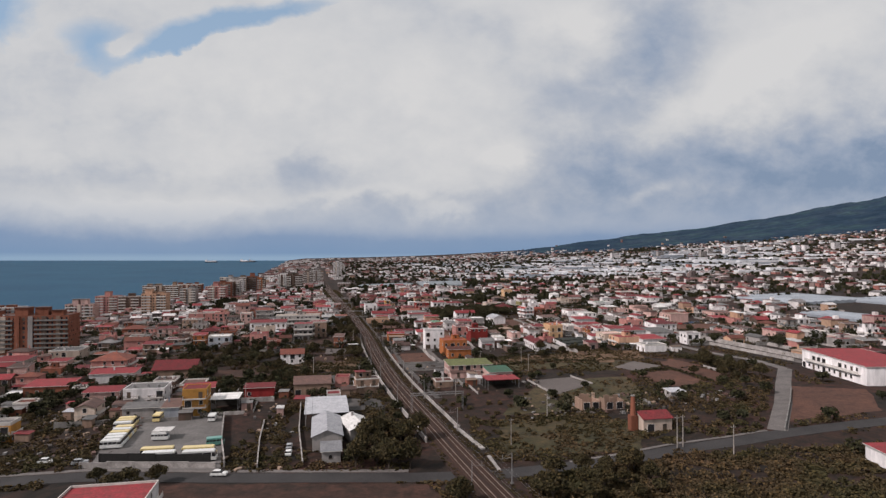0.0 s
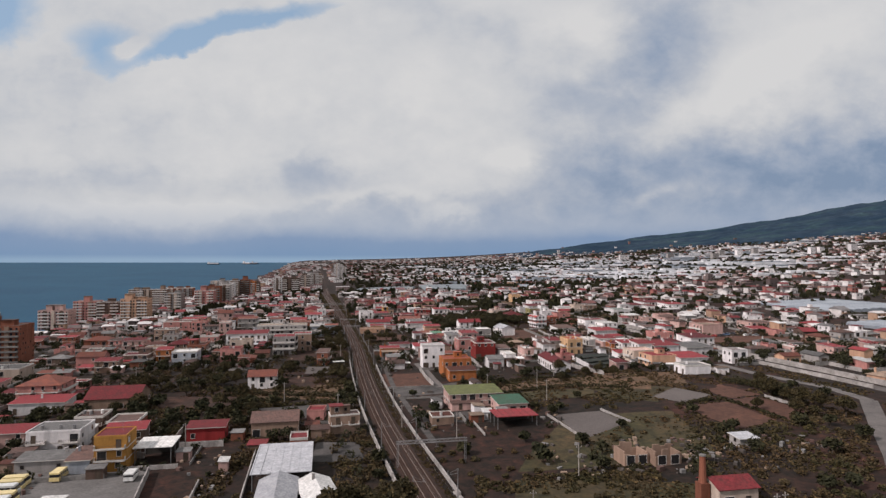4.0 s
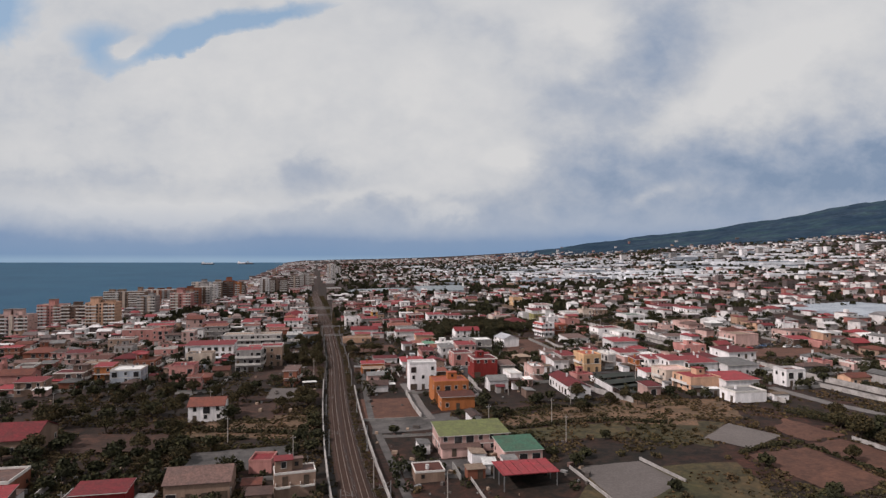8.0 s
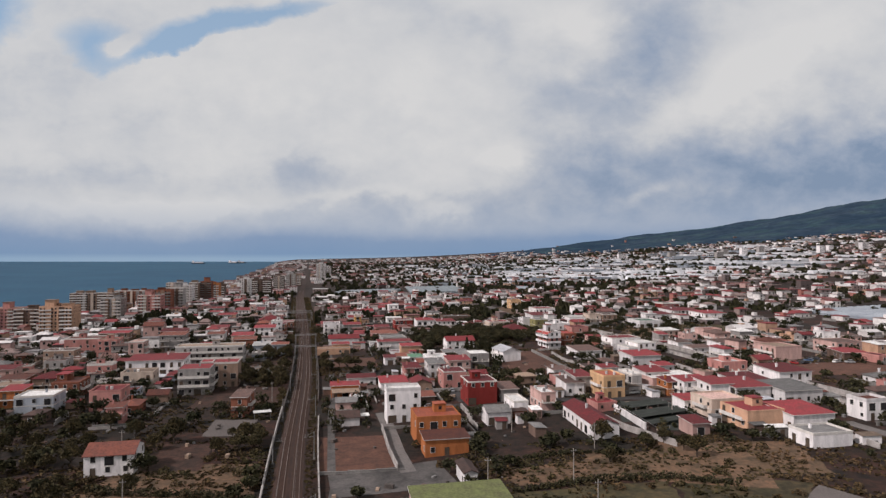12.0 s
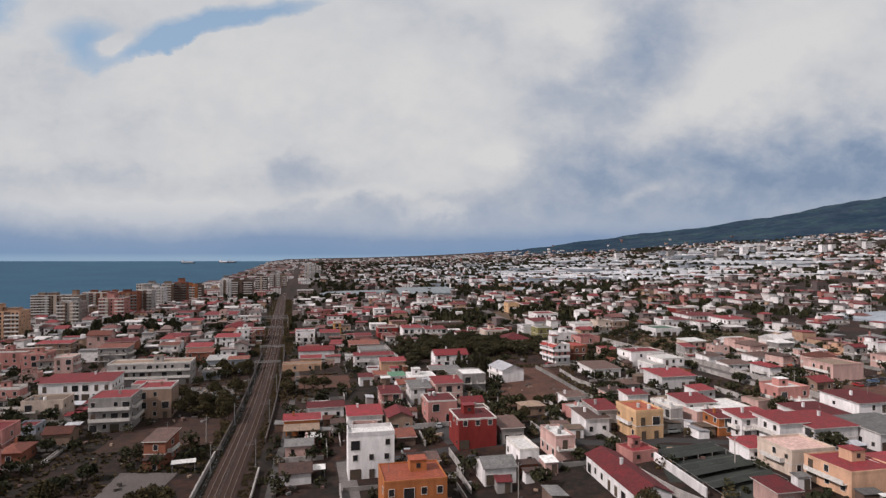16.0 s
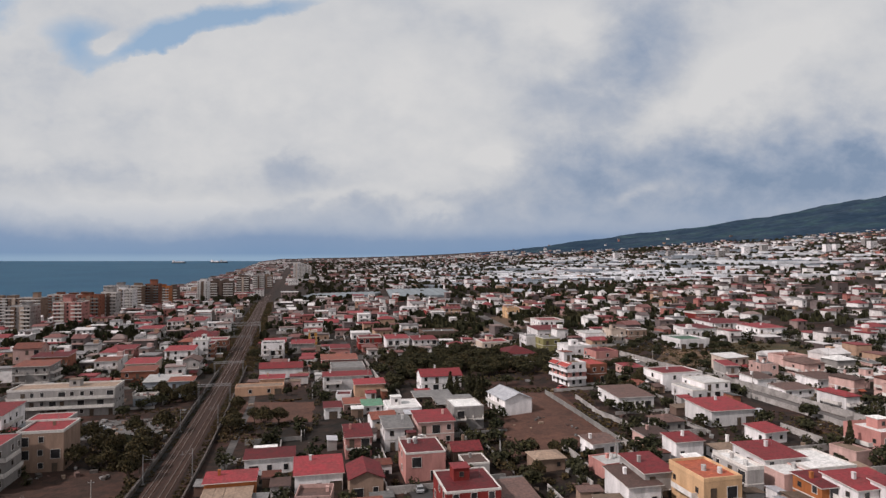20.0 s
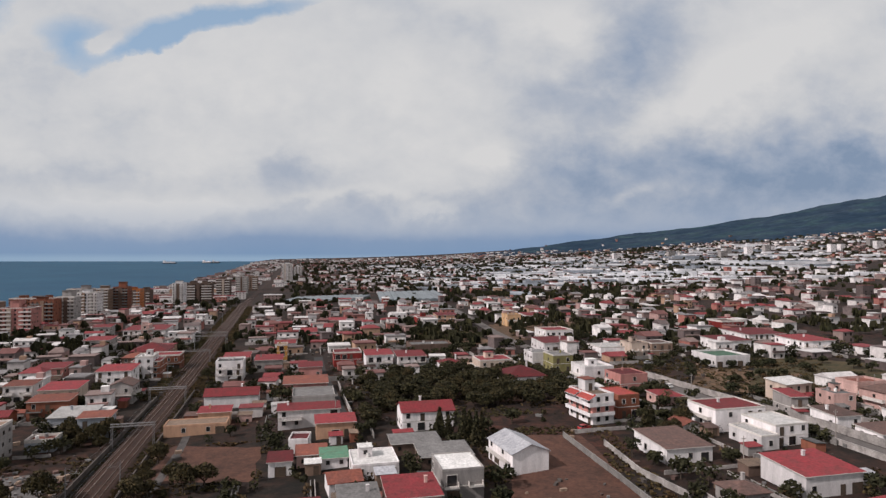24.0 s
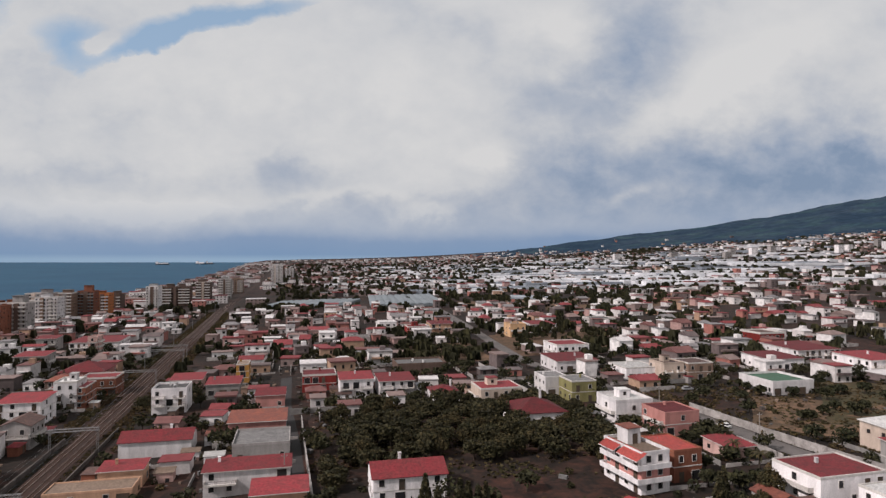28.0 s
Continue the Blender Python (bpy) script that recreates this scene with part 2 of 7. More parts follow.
FILM = stuff_mat("greenhouse_film", (0.31, 0.335, 0.37), (0.20, 0.22, 0.25), 0.06, 0.45, 1.0, 0.1)
FILM_GREY = stuff_mat("grey_film", (0.20, 0.225, 0.24), (0.13, 0.15, 0.165), 0.06, 0.5, 1.0, 0.1)
FILM_PALE = stuff_mat("pale_film", (0.76, 0.75, 0.77), (0.50, 0.50, 0.52), 0.03, 0.5, 0.5, 0.0)
BARK = stuff_mat("bark", (0.07, 0.052, 0.04), (0.045, 0.035, 0.028), 1.5, 0.95)
LEAF = stuff_mat("leaves", (0.044, 0.040, 0.019), (0.070, 0.052, 0.026), 0.35, 0.75, 1.2, 0.0, 0.35, island=[(0, (0.45, 0.45, 0.45)), (0.25, (0.8, 0.8, 0.8)), (0.5, (1.0, 0.98, 0.92)), (0.75, (1.22, 1.12, 0.95))], spec=0.15)
LEAF_DARK = stuff_mat("dark_leaves", (0.036, 0.036, 0.018), (0.054, 0.045, 0.023), 0.35, 0.75, 1.2, 0.0, 0.35, island=[(0, (0.45, 0.45, 0.45)), (0.25, (0.8, 0.8, 0.8)), (0.5, (1.0, 0.98, 0.92)), (0.75, (1.22, 1.12, 0.95))], spec=0.15)
SCRUB = stuff_mat("scrub_leaves", (0.054, 0.047, 0.022), (0.094, 0.060, 0.035), 0.05, 0.85, 0.6, 0.0, spec=0.15, island=[(0, (0.7, 0.7, 0.7)), (0.3, (1.0, 1.0, 1.0)), (0.6, (1.3, 1.2, 1.0)), (0.85, (0.55, 0.62, 0.6))])
CARPAINT = {k: stuff_mat("car_" + k, c, tuple(v * 0.9 for v in c), 0.5, 0.35, 2.0, 0.0, 0.1, spec=0.5) for k, c in
            {"white": (0.70, 0.69, 0.67), "silver": (0.34, 0.34, 0.35), "red": (0.36, 0.03, 0.03), "dark": (0.035, 0.037, 0.045), "blue": (0.05, 0.09, 0.17), "yellow": (0.70, 0.55, 0.26), "green": (0.12, 0.30, 0.26)}.items()}
TYRE = stuff_mat("tyre", (0.02, 0.02, 0.02), (0.03, 0.03, 0.03), 2.0, 0.9, bump=0)
RUBBLE = stuff_mat("rubble", (0.095, 0.078, 0.070), (0.050, 0.042, 0.038), 0.6, 0.95)
FAR_WALL = stuff_mat("distant_plaster", (0.80, 0.80, 0.80), (0.66, 0.65, 0.65), 0.05, 0.9, 0.5, 0, island=[
    (0.0, (0.78, 0.72, 0.70)), (0.23, (0.30, 0.22, 0.20)), (0.33, (0.52, 0.33, 0.30)), (0.44, (0.20, 0.155, 0.15)), (0.50, (0.95, 0.90, 0.88)), (0.80, (0.42, 0.17, 0.14)), (0.87, (0.50, 0.32, 0.22)), (0.92, (0.13, 0.10, 0.095))])
FAR_ROOF = stuff_mat("distant_roofs", (1.0, 1.0, 1.0), (0.75, 0.75, 0.75), 0.05, 0.85, 0.5, 0, island=[
    (0.0, (0.22, 0.045, 0.048)), (0.22, (0.17, 0.075, 0.068)), (0.38, (0.20, 0.185, 0.185)), (0.54, (0.13, 0.10, 0.096)), (0.68, (0.60, 0.56, 0.55)), (0.88, (0.22, 0.155, 0.14))])
FAR_LEAF = stuff_mat("distant_leaves", (0.028, 0.030, 0.017), (0.046, 0.042, 0.023), 0.02, 0.9, 0.2, 0.0, spec=0.1, island=[(0, (0.7, 0.7, 0.7)), (0.4, (1, 1, 1)), (0.75, (1.25, 1.2, 1.0))])


def mottle(m, shades, scale, rough=0.68):
    """Breaks a ground surface into patches of weeds, straw and bare earth a stride or two across."""
    nt = m.node_tree
    bsdf = nt.nodes["Principled BSDF"]
    old = bsdf.inputs["Base Color"].links[0].from_socket
    geo = nt.nodes.new("ShaderNodeNewGeometry")
    patch = noise_node(nt, geo.outputs["Position"], scale, 6.0, rough, 0.6)
    shade = ramp_node(nt, patch, shades)
    nt.links.new(mix_node(nt, "MULTIPLY", 1.0, old, shade), bsdf.inputs["Base Color"])


def ground_mat():
    m = stuff_mat("ground_earth", (0.0225, 0.0118, 0.0092), (0.0100, 0.0080, 0.0058), 0.045, 0.98, 0.9, 0.8)
    nt = m.node_tree
    bsdf = nt.nodes["Principled BSDF"]
    old = bsdf.inputs["Base Color"].links[0].from_socket
    geo = nt.nodes.new("ShaderNodeNewGeometry")
    wide = noise_node(nt, geo.outputs["Position"], 0.012, 5.0, 0.6, 0.5)
    mask = ramp_node(nt, wide, [(0.46, (0, 0, 0)), (0.56, (1, 1, 1))])
    brown = mix_node(nt, "MULTIPLY", 1.0, old, (1.5, 1.15, 1.05))
    nt.links.new(mix_node(nt, "MIX", mask, old, brown), bsdf.inputs["Base Color"])
    mottle(m, [(0.34, (0.28, 0.33, 0.30)), (0.47, (0.75, 0.78, 0.70)), (0.56, (1.3, 1.18, 1.05)), (0.70, (2.3, 1.95, 1.7))], 0.28)
    return m


mottle(DRYGRASS, [(0.34, (0.45, 0.50, 0.45)), (0.48, (0.9, 0.9, 0.85)), (0.70, (1.5, 1.35, 1.2))], 0.35)
mottle(GREENGRASS, [(0.34, (0.45, 0.50, 0.45)), (0.48, (0.9, 0.95, 0.85)), (0.70, (1.6, 1.45, 1.2))], 0.35)
mottle(SOIL, [(0.34, (0.7, 0.72, 0.72)), (0.52, (1.0, 1.0, 1.0)), (0.72, (1.3, 1.25, 1.2))], 0.45)
mottle(BALLAST, [(0.34, (0.55, 0.58, 0.58)), (0.52, (1.0, 1.0, 1.0)), (0.72, (1.5, 1.4, 1.35))], 0.5)
mottle(EARTH, [(0.34, (0.5, 0.55, 0.5)), (0.52, (1.0, 1.0, 1.0)), (0.72, (1.5, 1.4, 1.3))], 0.35)
mottle(PAVING, [(0.34, (0.6, 0.6, 0.6)), (0.52, (1.0, 1.0, 1.0)), (0.72, (1.25, 1.22, 1.2))], 0.25)


def sea_mat():
    m = bpy.data.materials.new("sea_water")
    m.use_nodes = True
    nt = m.node_tree
    bsdf = nt.nodes["Principled BSDF"]
    geo = nt.nodes.new("ShaderNodeNewGeometry")
    wide = noise_node(nt, geo.outputs["Position"], 0.004, 4.0, 0.6, 0.5)
    nt.links.new(ramp_node(nt, wide, [(0.35, (0.012, 0.055, 0.105)), (0.65, (0.018, 0.072, 0.125))]), bsdf.inputs["Base Color"])
    chop = noise_node(nt, geo.outputs["Position"], 0.12, 6.0, 0.65)
    b = nt.nodes.new("ShaderNodeBump")
    b.inputs["Strength"].default_value, b.inputs["Distance"].default_value = 0.6, 1.2
    nt.links.new(chop, b.inputs["Height"])
    nt.links.new(b.outputs[0], bsdf.inputs["Normal"])
    bsdf.inputs["Roughness"].default_value = 0.6
    bsdf.inputs["Specular IOR Level"].default_value = 0.08
    return m


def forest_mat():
    # blue-slate base: distance haze put into the colour of the woods
    m = stuff_mat("hazed_woods", (0.026, 0.045, 0.070), (0.038, 0.056, 0.080), 0.004, 0.98, 0.03, 0.0, spec=0.0)
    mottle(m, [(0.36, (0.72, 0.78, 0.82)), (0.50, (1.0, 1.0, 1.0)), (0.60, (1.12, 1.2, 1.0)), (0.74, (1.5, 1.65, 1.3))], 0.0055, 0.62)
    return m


GROUND, SEA, FOREST = ground_mat(), sea_mat(), forest_mat()


# ---- geometry tools ----
class Geo:
    """Collects faces with their material slots and turns them into one mesh."""

    def __init__(self, *mats):
        self.v, self.f, self.s, self.mats = [], [], [], list(mats)

    def quad(self, pts, slot=0):
        n = len(self.v)
        self.v += [tuple(p) for p in pts]
        self.f.append(tuple(range(n, n + len(pts))))
        self.s.append(slot)

    def box(self, x0, y0, z0, x1, y1, z1, slot=0, top=None):
        n = len(self.v)
        self.v += [(x0, y0, z0), (x1, y0, z0), (x1, y1, z0), (x0, y1, z0), (x0, y0, z1), (x1, y0, z1), (x1, y1, z1), (x0, y1, z1)]
        for k, q in enumerate(((0, 3, 2, 1), (0, 1, 5, 4), (1, 2, 6, 5), (2, 3, 7, 6), (3, 0, 4, 7), (4, 5, 6, 7))):
            self.f.append(tuple(n + i for i in q))
            self.s.append(top if (k == 5 and top is not None) else slot)

    def turned(self, cx, cy, z0, z1, w, d, a, slot=0):
        c, s = math.cos(a), math.sin(a)
        n = len(self.v)
        for z in (z0, z1):
            for u, v in ((-w / 2, -d / 2), (w / 2, -d / 2), (w / 2, d / 2), (-w / 2, d / 2)):
                self.v.append((cx + u * c - v * s, cy + u * s + v * c, z))
        for q in ((0, 3, 2, 1), (0, 1, 5, 4), (1, 2, 6, 5), (2, 3, 7, 6), (3, 0, 4, 7), (4, 5, 6, 7)):
            self.f.append(tuple(n + i for i in q))
            self.s.append(slot)

    def rod(self, a, b, r0, r1, sides=6, slot=0):
        a, b = Vector(a), Vector(b)
        d = (b - a).normalized()
        u = d.orthogonal().normalized()
        w = d.cross(u)
        n = len(self.v)
        for p, r in ((a, r0), (b, r1)):
            for k in range(sides):
                t = 2 * math.pi * k / sides
                self.v.append(tuple(p + (u * math.cos(t) + w * math.sin(t)) * r))
        for k in range(sides):
            j = (k + 1) % sides
            self.f.append((n + k, n + j, n + sides + j, n + sides + k))
            self.s.append(slot)
        self.f.append(tuple(n + sides + k for k in range(sides)))
        self.s.append(slot)

    def mesh(self, name):
        me = bpy.data.meshes.new(name)
        me.from_pydata(self.v, [], self.f)
        for m in self.mats:
            me.materials.append(m)
        if len(self.mats) > 1:
            me.polygons.foreach_set("material_index", self.s)
        me.update()
        return me


def part(name, geo, parent=None, label="", at=None):
    """Links a Geo or a mesh as one object under a thing."""
    ob = new(name, geo.mesh(name) if isinstance(geo, Geo) else geo)
    if parent:
        ob.parent = parent
    if at is not None:
        ob.matrix_basis = at
    if label:
        ob["label"] = label
    return ob


def dish(x, y):
    return 51.0 * min(1.0, (x * x + y * y) / 4900.0 ** 2)


def land(x, y):
    """Height of the land: level by the railway, rising inland, falling to the shore."""
    s = x + 0.215 * y - 32
    if s > 0:
        u = min(1.0, s / 140.0)
        b = 4.5 * u * u * (3 - 2 * u) + 2e-5 * s * s + 0.005 * s
    elif s > -90:
        b = 0.0
    else:
        c = 280.0 - 75.0 * max(0.0, min(1.0, (y - 900) / 800.0))
        b = -14.0 * min(1.0, (-90 - s) / (c - 90)) - 9.0 * max(0.0, min(1.0, (-c - s) / 25))
    return b + dish(x, y)


TRACK = [(60, -10), (35, 70), (10.5, 149), (0, 191), (-17, 252), (-30, 310), (-42.0, 370), (-51, 420), (-62.8, 475), (-89.5, 596), (-117, 712), (-140.5, 812), (-196, 1045), (-266, 1372), (-470, 2330), (-700, 3400)]


def track_x(y):
    """The railway's axis, smoothed between its turning points."""
    def lin(v):
        for (xa, ya), (xb, yb) in zip(TRACK, TRACK[1:]):
            if v <= yb:
                break
        return xa + (xb - xa) * (v - ya) / (yb - ya)
    return sum(lin(y + k) for k in (-36, -24, -12, 0, 12, 24, 36)) / 7


def strip(name, pts, width, lift, mat, step=6.0, kerb=0.0):
    """A road or path laid on the land along a line."""
    g = Geo(mat)
    line = []
    for (xa, ya), (xb, yb) in zip(pts, pts[1:]):
        n = max(1, int(math.hypot(xb - xa, yb - ya) / step))
        line += [(xa + (xb - xa) * k / n, ya + (yb - ya) * k / n) for k in range(n)]
    line.append(pts[-1])
    rows = []
    for k, (x, y) in enumerate(line):
        xa, ya = line[max(0, k - 1)]
        xb, yb = line[min(len(line) - 1, k + 1)]
        l = math.hypot(xb - xa, yb - ya)
        nx, ny = (yb - ya) / l, -(xb - xa) / l
        rows.append([(x + nx * o, y + ny * o, land(x + nx * o, y + ny * o) + z) for o, z in ((-width / 2, -0.4), (-width / 2, lift), (width / 2, lift), (width / 2, -0.4))])
    for a, b in zip(rows, rows[1:]):
        for k in range(3):
            g.quad((a[k], a[k + 1], b[k + 1], b[k]))
    return tagged(part(name, g), kind="structure")


PLOTS, GRASS = [], []


def in_plot(x, y, plots=PLOTS):
    for q in plots:
        side = [(b[0] - a[0]) * (y - a[1]) - (b[1] - a[1]) * (x - a[0]) for a, b in zip(q, q[1:] + q[:1])]
        if all(v > 0 for v in side) or all(v < 0 for v in side):
            return True
    return False


def field(name, corners, lift, mat, label="", n=6):
    """A plot of ground with four corners, laid on the land."""
    (GRASS if mat in (GREENGRASS, DRYGRASS) else PLOTS).append(list(corners))
    g = Geo(mat)
    wob = 0.12 if mat in (NETTED, NETDARK, DEPOT, PAVING) else 0.6
    (ax, ay), (bx, by), (cx, cy), (dx, dy) = corners
    def at(u, v):
        x = (ax * (1 - u) + bx * u) * (1 - v) + (dx * (1 - u) + cx * u) * v
        y = (ay * (1 - u) + by * u) * (1 - v) + (dy * (1 - u) + cy * u) * v
        x, y = x + wob * math.sin(y * 0.9 + u * 5), y + wob * math.sin(x * 0.8)
        return (x, y, land(x, y) + lift)
    for i in range(n):
        for j in range(n):
            g.quad((at(i / n, j / n), at((i + 1) / n, j / n), at((i + 1) / n, (j + 1) / n), at(i / n, (j + 1) / n)))
    return tagged(part(name, g), label=label, kind="structure")


def fence_wall(pts, h, mat, label, name="garden_wall", thick=0.25):
    """A boundary wall in panels along a line, each with a coping."""
    root = new(name)
    x0, y0 = pts[0]
    root.matrix_basis = pose(x0, y0, land(x0, y0))
    for (xa, ya), (xb, yb) in zip(pts, pts[1:]):
        l = math.hypot(xb - xa, yb - ya)
        n = max(1, round(l / 7.5))
        for k in range(n):
            u, v = k / n, (k + 1) / n
            x, y, x2, y2 = xa + (xb - xa) * u, ya + (yb - ya) * u, xa + (xb - xa) * v, ya + (yb - ya) * v
            a = math.atan2(y2 - y, x2 - x)
            g = Geo(mat, CONCRETE)
            m = l / n
            hh = h * random.uniform(0.94, 1.04)
            g.box(0.0, -thick / 2, -0.6, m - 0.03, thick / 2, hh)
            g.box(-0.02, -thick / 2 - 0.05, hh, m - 0.01, thick / 2 + 0.05, hh + 0.08, 0)
            g.box(-0.14, -thick / 2 - 0.08, -0.6, 0.14, thick / 2 + 0.08, hh + 0.14, 0)
            part("panel", g, root, at=Matrix.Translation((x - x0, y - y0, land(x, y) - land(x0, y0))) @ Matrix.Rotation(a, 4, "Z"))
    return tagged(root, label, "wall", "boundary walls")


# ---- land, sea, mountain ----
def spaced(a, b, stops):
    """Cuts from a to b, finer where stops say (limit, step)."""
    out, v = [], a
    while v < b:
        out.append(v)
        v += next((st for lim, st in stops if v < lim), stops[-1][1])
    return out + [b]


def sheet(name, xs, ys, height, mat):
    me = bpy.data.meshes.new(name)
    verts = [(x, y, height(x, y)) for y in ys for x in xs]
    n = len(xs)
    faces = [(j * n + i, j * n + i + 1, (j + 1) * n + i + 1, (j + 1) * n + i) for j in range(len(ys) - 1) for i in range(n - 1)]
    me.from_pydata(verts, [], faces)
    me.materials.append(mat)
    me.polygons.foreach_set("use_smooth", [True] * len(faces))
    me.update()
    return tagged(new(name, me), kind="structure")


YS = spaced(-400, 4880, [(-100, 60), (1500, 11), (2400, 35), (9e9, 90)])
XS = spaced(-1500, 4500, [(-500, 60), (420, 11), (1000, 30), (9e9, 90)])
sheet("ground", XS, YS, land, GROUND)
sheet("water", spaced(-4800, 400, [(-900, 130), (9e9, 50)]), spaced(-1500, 4880, [(9e9, 80)]), lambda x, y: -17.0 + dish(x, y), SEA)


def ridge(a):
    """The mountain's skyline as a slope over the eye, by bearing in degrees."""
    pts = [(4, 0.004), (9, 0.016), (11.3, 0.022), (16, 0.032), (21, 0.042), (25, 0.052), (29.8, 0.064), (33, 0.076), (36, 0.084), (42, 0.112), (50, 0.14), (62, 0.15)]
    for (a0, v0), (a1, v1) in zip(pts, pts[1:]):
        if a <= a1:
            return v0 + (v1 - v0) * (a - a0) / (a1 - a0)
    return pts[-1][1]


def mountain():
    me = bpy.data.meshes.new("mountain")
    na, nr = 150, 34
    verts, faces = [], []
    for i in range(na + 1):
        a = 4 + 58 * i / na
        for j in range(nr + 1):
            u = j / nr
            r = 3250 + 1500 * u
            x, y = r * math.sin(radians(a)), r * math.cos(radians(a))
            top = 56 + r * ridge(a) * (0.97 + 0.05 * noise.noise((a * 0.25, 3.1, 0)))
            low = land(x, y) - 8
            z = low + max(0.0, top - low) * min(1.0, u * 1.06) ** 1.5 + (18 * noise.noise((x * 0.004, y * 0.004, 0)) + 8 * noise.noise((x * 0.015, y * 0.015, 5))) * u
            verts.append((x, y, z))
    for i in range(na):
        for j in range(nr):
            k = i * (nr + 1) + j
            faces.append((k, k + nr + 1, k + nr + 2, k + 1))
    me.from_pydata(verts, [], faces)
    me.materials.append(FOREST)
    me.polygons.foreach_set("use_smooth", [True] * len(faces))
    me.update()
    tagged(new("backdrop_mountain", me), "wooded mountain flank behind the town, blue distance haze in its colour", kind="structure")
    return verts


MOUNTAIN = mountain()

# ---- roads, lanes, plots ----
strip("road", [(-170, 158), (-112, 155.3), (-54, 154), (-7, 154.5), (12.0, 155.9), (31.7, 159.4), (47.7, 162.8), (64.8, 168.4), (82.1, 172.1), (97.2, 176.7), (133.6, 185.7), (216.7, 210.1)], 6.5, 0.06, ASPHALT)
strip("pavement", [(-170, 162.6), (-112, 159.9), (-54, 158.6), (-9, 159)], 1.8, 0.17, PALEROAD)
strip("pavement", [(33.7, 163.1), (47.1, 166.9), (63.9, 172.8), (81.1, 176.4), (95.4, 180.4)], 1.2, 0.15, PALEROAD)
strip("side_lane", [(98.5, 180.2), (116.8, 209.8), (134.7, 241.8), (151.9, 271.2)], 5.5, 0.08, PALEROAD)
strip("side_lane", [(151.9, 271.2), (150.1, 293.2), (137.8, 319.1), (131.3, 345.1)], 4.5, 0.08, PALEROAD)
strip("street", [(171.0, 279.5), (161.6, 319.5), (150.3, 361.4), (142.4, 409.4), (138.3, 447.4), (129.9, 489.4), (116.7, 527.3), (105.5, 568.6), (92.3, 606.0), (79.1, 636.7), (69.8, 669.4), (62.3, 727.6), (53.0, 815.0), (43.7, 890.4), (34.3, 970.5)], 6.5, 0.07, PALEROAD)
strip("alley", [(-5.5, 502.1), (-17.5, 550.7), (-29.1, 592.8), (-40.4, 646.0)], 4.6, 0.06, ASPHALT)
strip("alley", [(16.6, 386.5), (11.3, 405.7)], 5.0, 0.07, ASPHALT)
strip("alley", [(-13.8, 376.4), (-9.4, 356.3), (-5.0, 333.1), (-1.0, 316.4)], 4.2, 0.06, PALEROAD)
strip("street", [(-15.8, 374.6), (1.1, 376.8), (16.6, 382.6), (38.3, 385.8), (62.3, 378.0), (75.0, 380.2), (90.8, 376.5), (140.9, 387.3)], 4.6, 0.05, ASPHALT)
strip("track_lane", [(-2.0, 239.7), (-13.0, 284.7), (-21.5, 319.8), (-31.9, 376.7), (-35.4, 400.6), (-42.4, 436.6), (-52.8, 493.5), (-61.8, 529.5)], 2.2, 0.05, PAVING)
field("plot", [(-93, 159.5), (-58, 159.5), (-78, 216), (-114, 218)], 0.05, DEPOT, "grey asphalt yard of the bus depot")
field("plot", [(-24.9, 318.1), (-3.3, 320.0), (-8.8, 349.5), (-30.2, 348.9)], 0.04, SOIL, "bare red-brown ploughed plot")
field("plot", [(-19.0, 300.8), (11.9, 306.3), (6.0, 324.5), (-20.0, 315.8)], 0.05, PAVING, "grey paved yard")
field("plot", [(34.5, 421.3), (64.8, 428.6), (62.0, 489.4), (39.8, 492.3)], 0.04, SOIL, "bare brown field behind houses")
field("plot", [(-52.2, 469.7), (-24.5, 467.5), (-29.4, 494.3), (-56.9, 499.6)], 0.04, SOIL, "red-brown earth plot by the railway")
field("plot", [(106.0, 188.4), (142.1, 197.8), (159.4, 229.2), (134.3, 236.6)], 0.04, SOIL, "red-brown bare field")
field("plot", [(43.5, 236.5), (60.4, 250.7), (55.2, 266.1), (38.6, 264.3)], 0.06, NETTED, "grey netted growing bed")
field("plot", [(15.0, 171.6), (55.6, 168.6), (62.3, 198.9), (19.9, 206.7)], 0.04, GREENGRASS, "weedy green-brown field")
field("plot", [(-70, 132), (4, 132), (-4, 150), (-70, 150)], 0.04, EARTH, "bare verge below the road")
field("plot", [(-88, 386), (-56, 395), (-62, 424), (-90, 428)], 0.04, EARTH, "bare reddish plot behind apartments")
field("plot", [(43.4, 305.3), (82.7, 294.4), (88.1, 317.7), (46.1, 325.4)], 0.04, DRYGRASS, "dry brown meadow")
field("plot", [(64.2, 349.9), (84.3, 348.6), (88.0, 372.5), (69.6, 377.0)], 0.04, NETDARK, "vegetable beds under dark nets")
field("plot", [(118.7, 548.2), (145.3, 529.8), (176.0, 569.1), (138.7, 586.3)], 0.04, DRYGRASS, "dry vineyard slope with stakes")
field("plot", [(-36, 222), (-21, 222), (-25, 240), (-38, 240)], 0.05, PAVING, "grey paved yard")
field("plot", [(-98, 452), (-70, 454), (-76, 478), (-102, 474)], 0.05, DEPOT, "pale yard of a building merchant")
field("plot", [(-80, 297), (-35, 297), (-43, 326), (-76, 323)], 0.04, DRYGRASS, "dry grass plot")
field("plot", [(-106, 281), (-76, 284), (-84, 301), (-112, 301)], 0.05, EARTH, "bare dark red-brown plot")
field("plot", [(-70, 320), (-56, 320), (-61, 343), (-76, 343)], 0.05, EARTH, "bare brown plot by a white house")
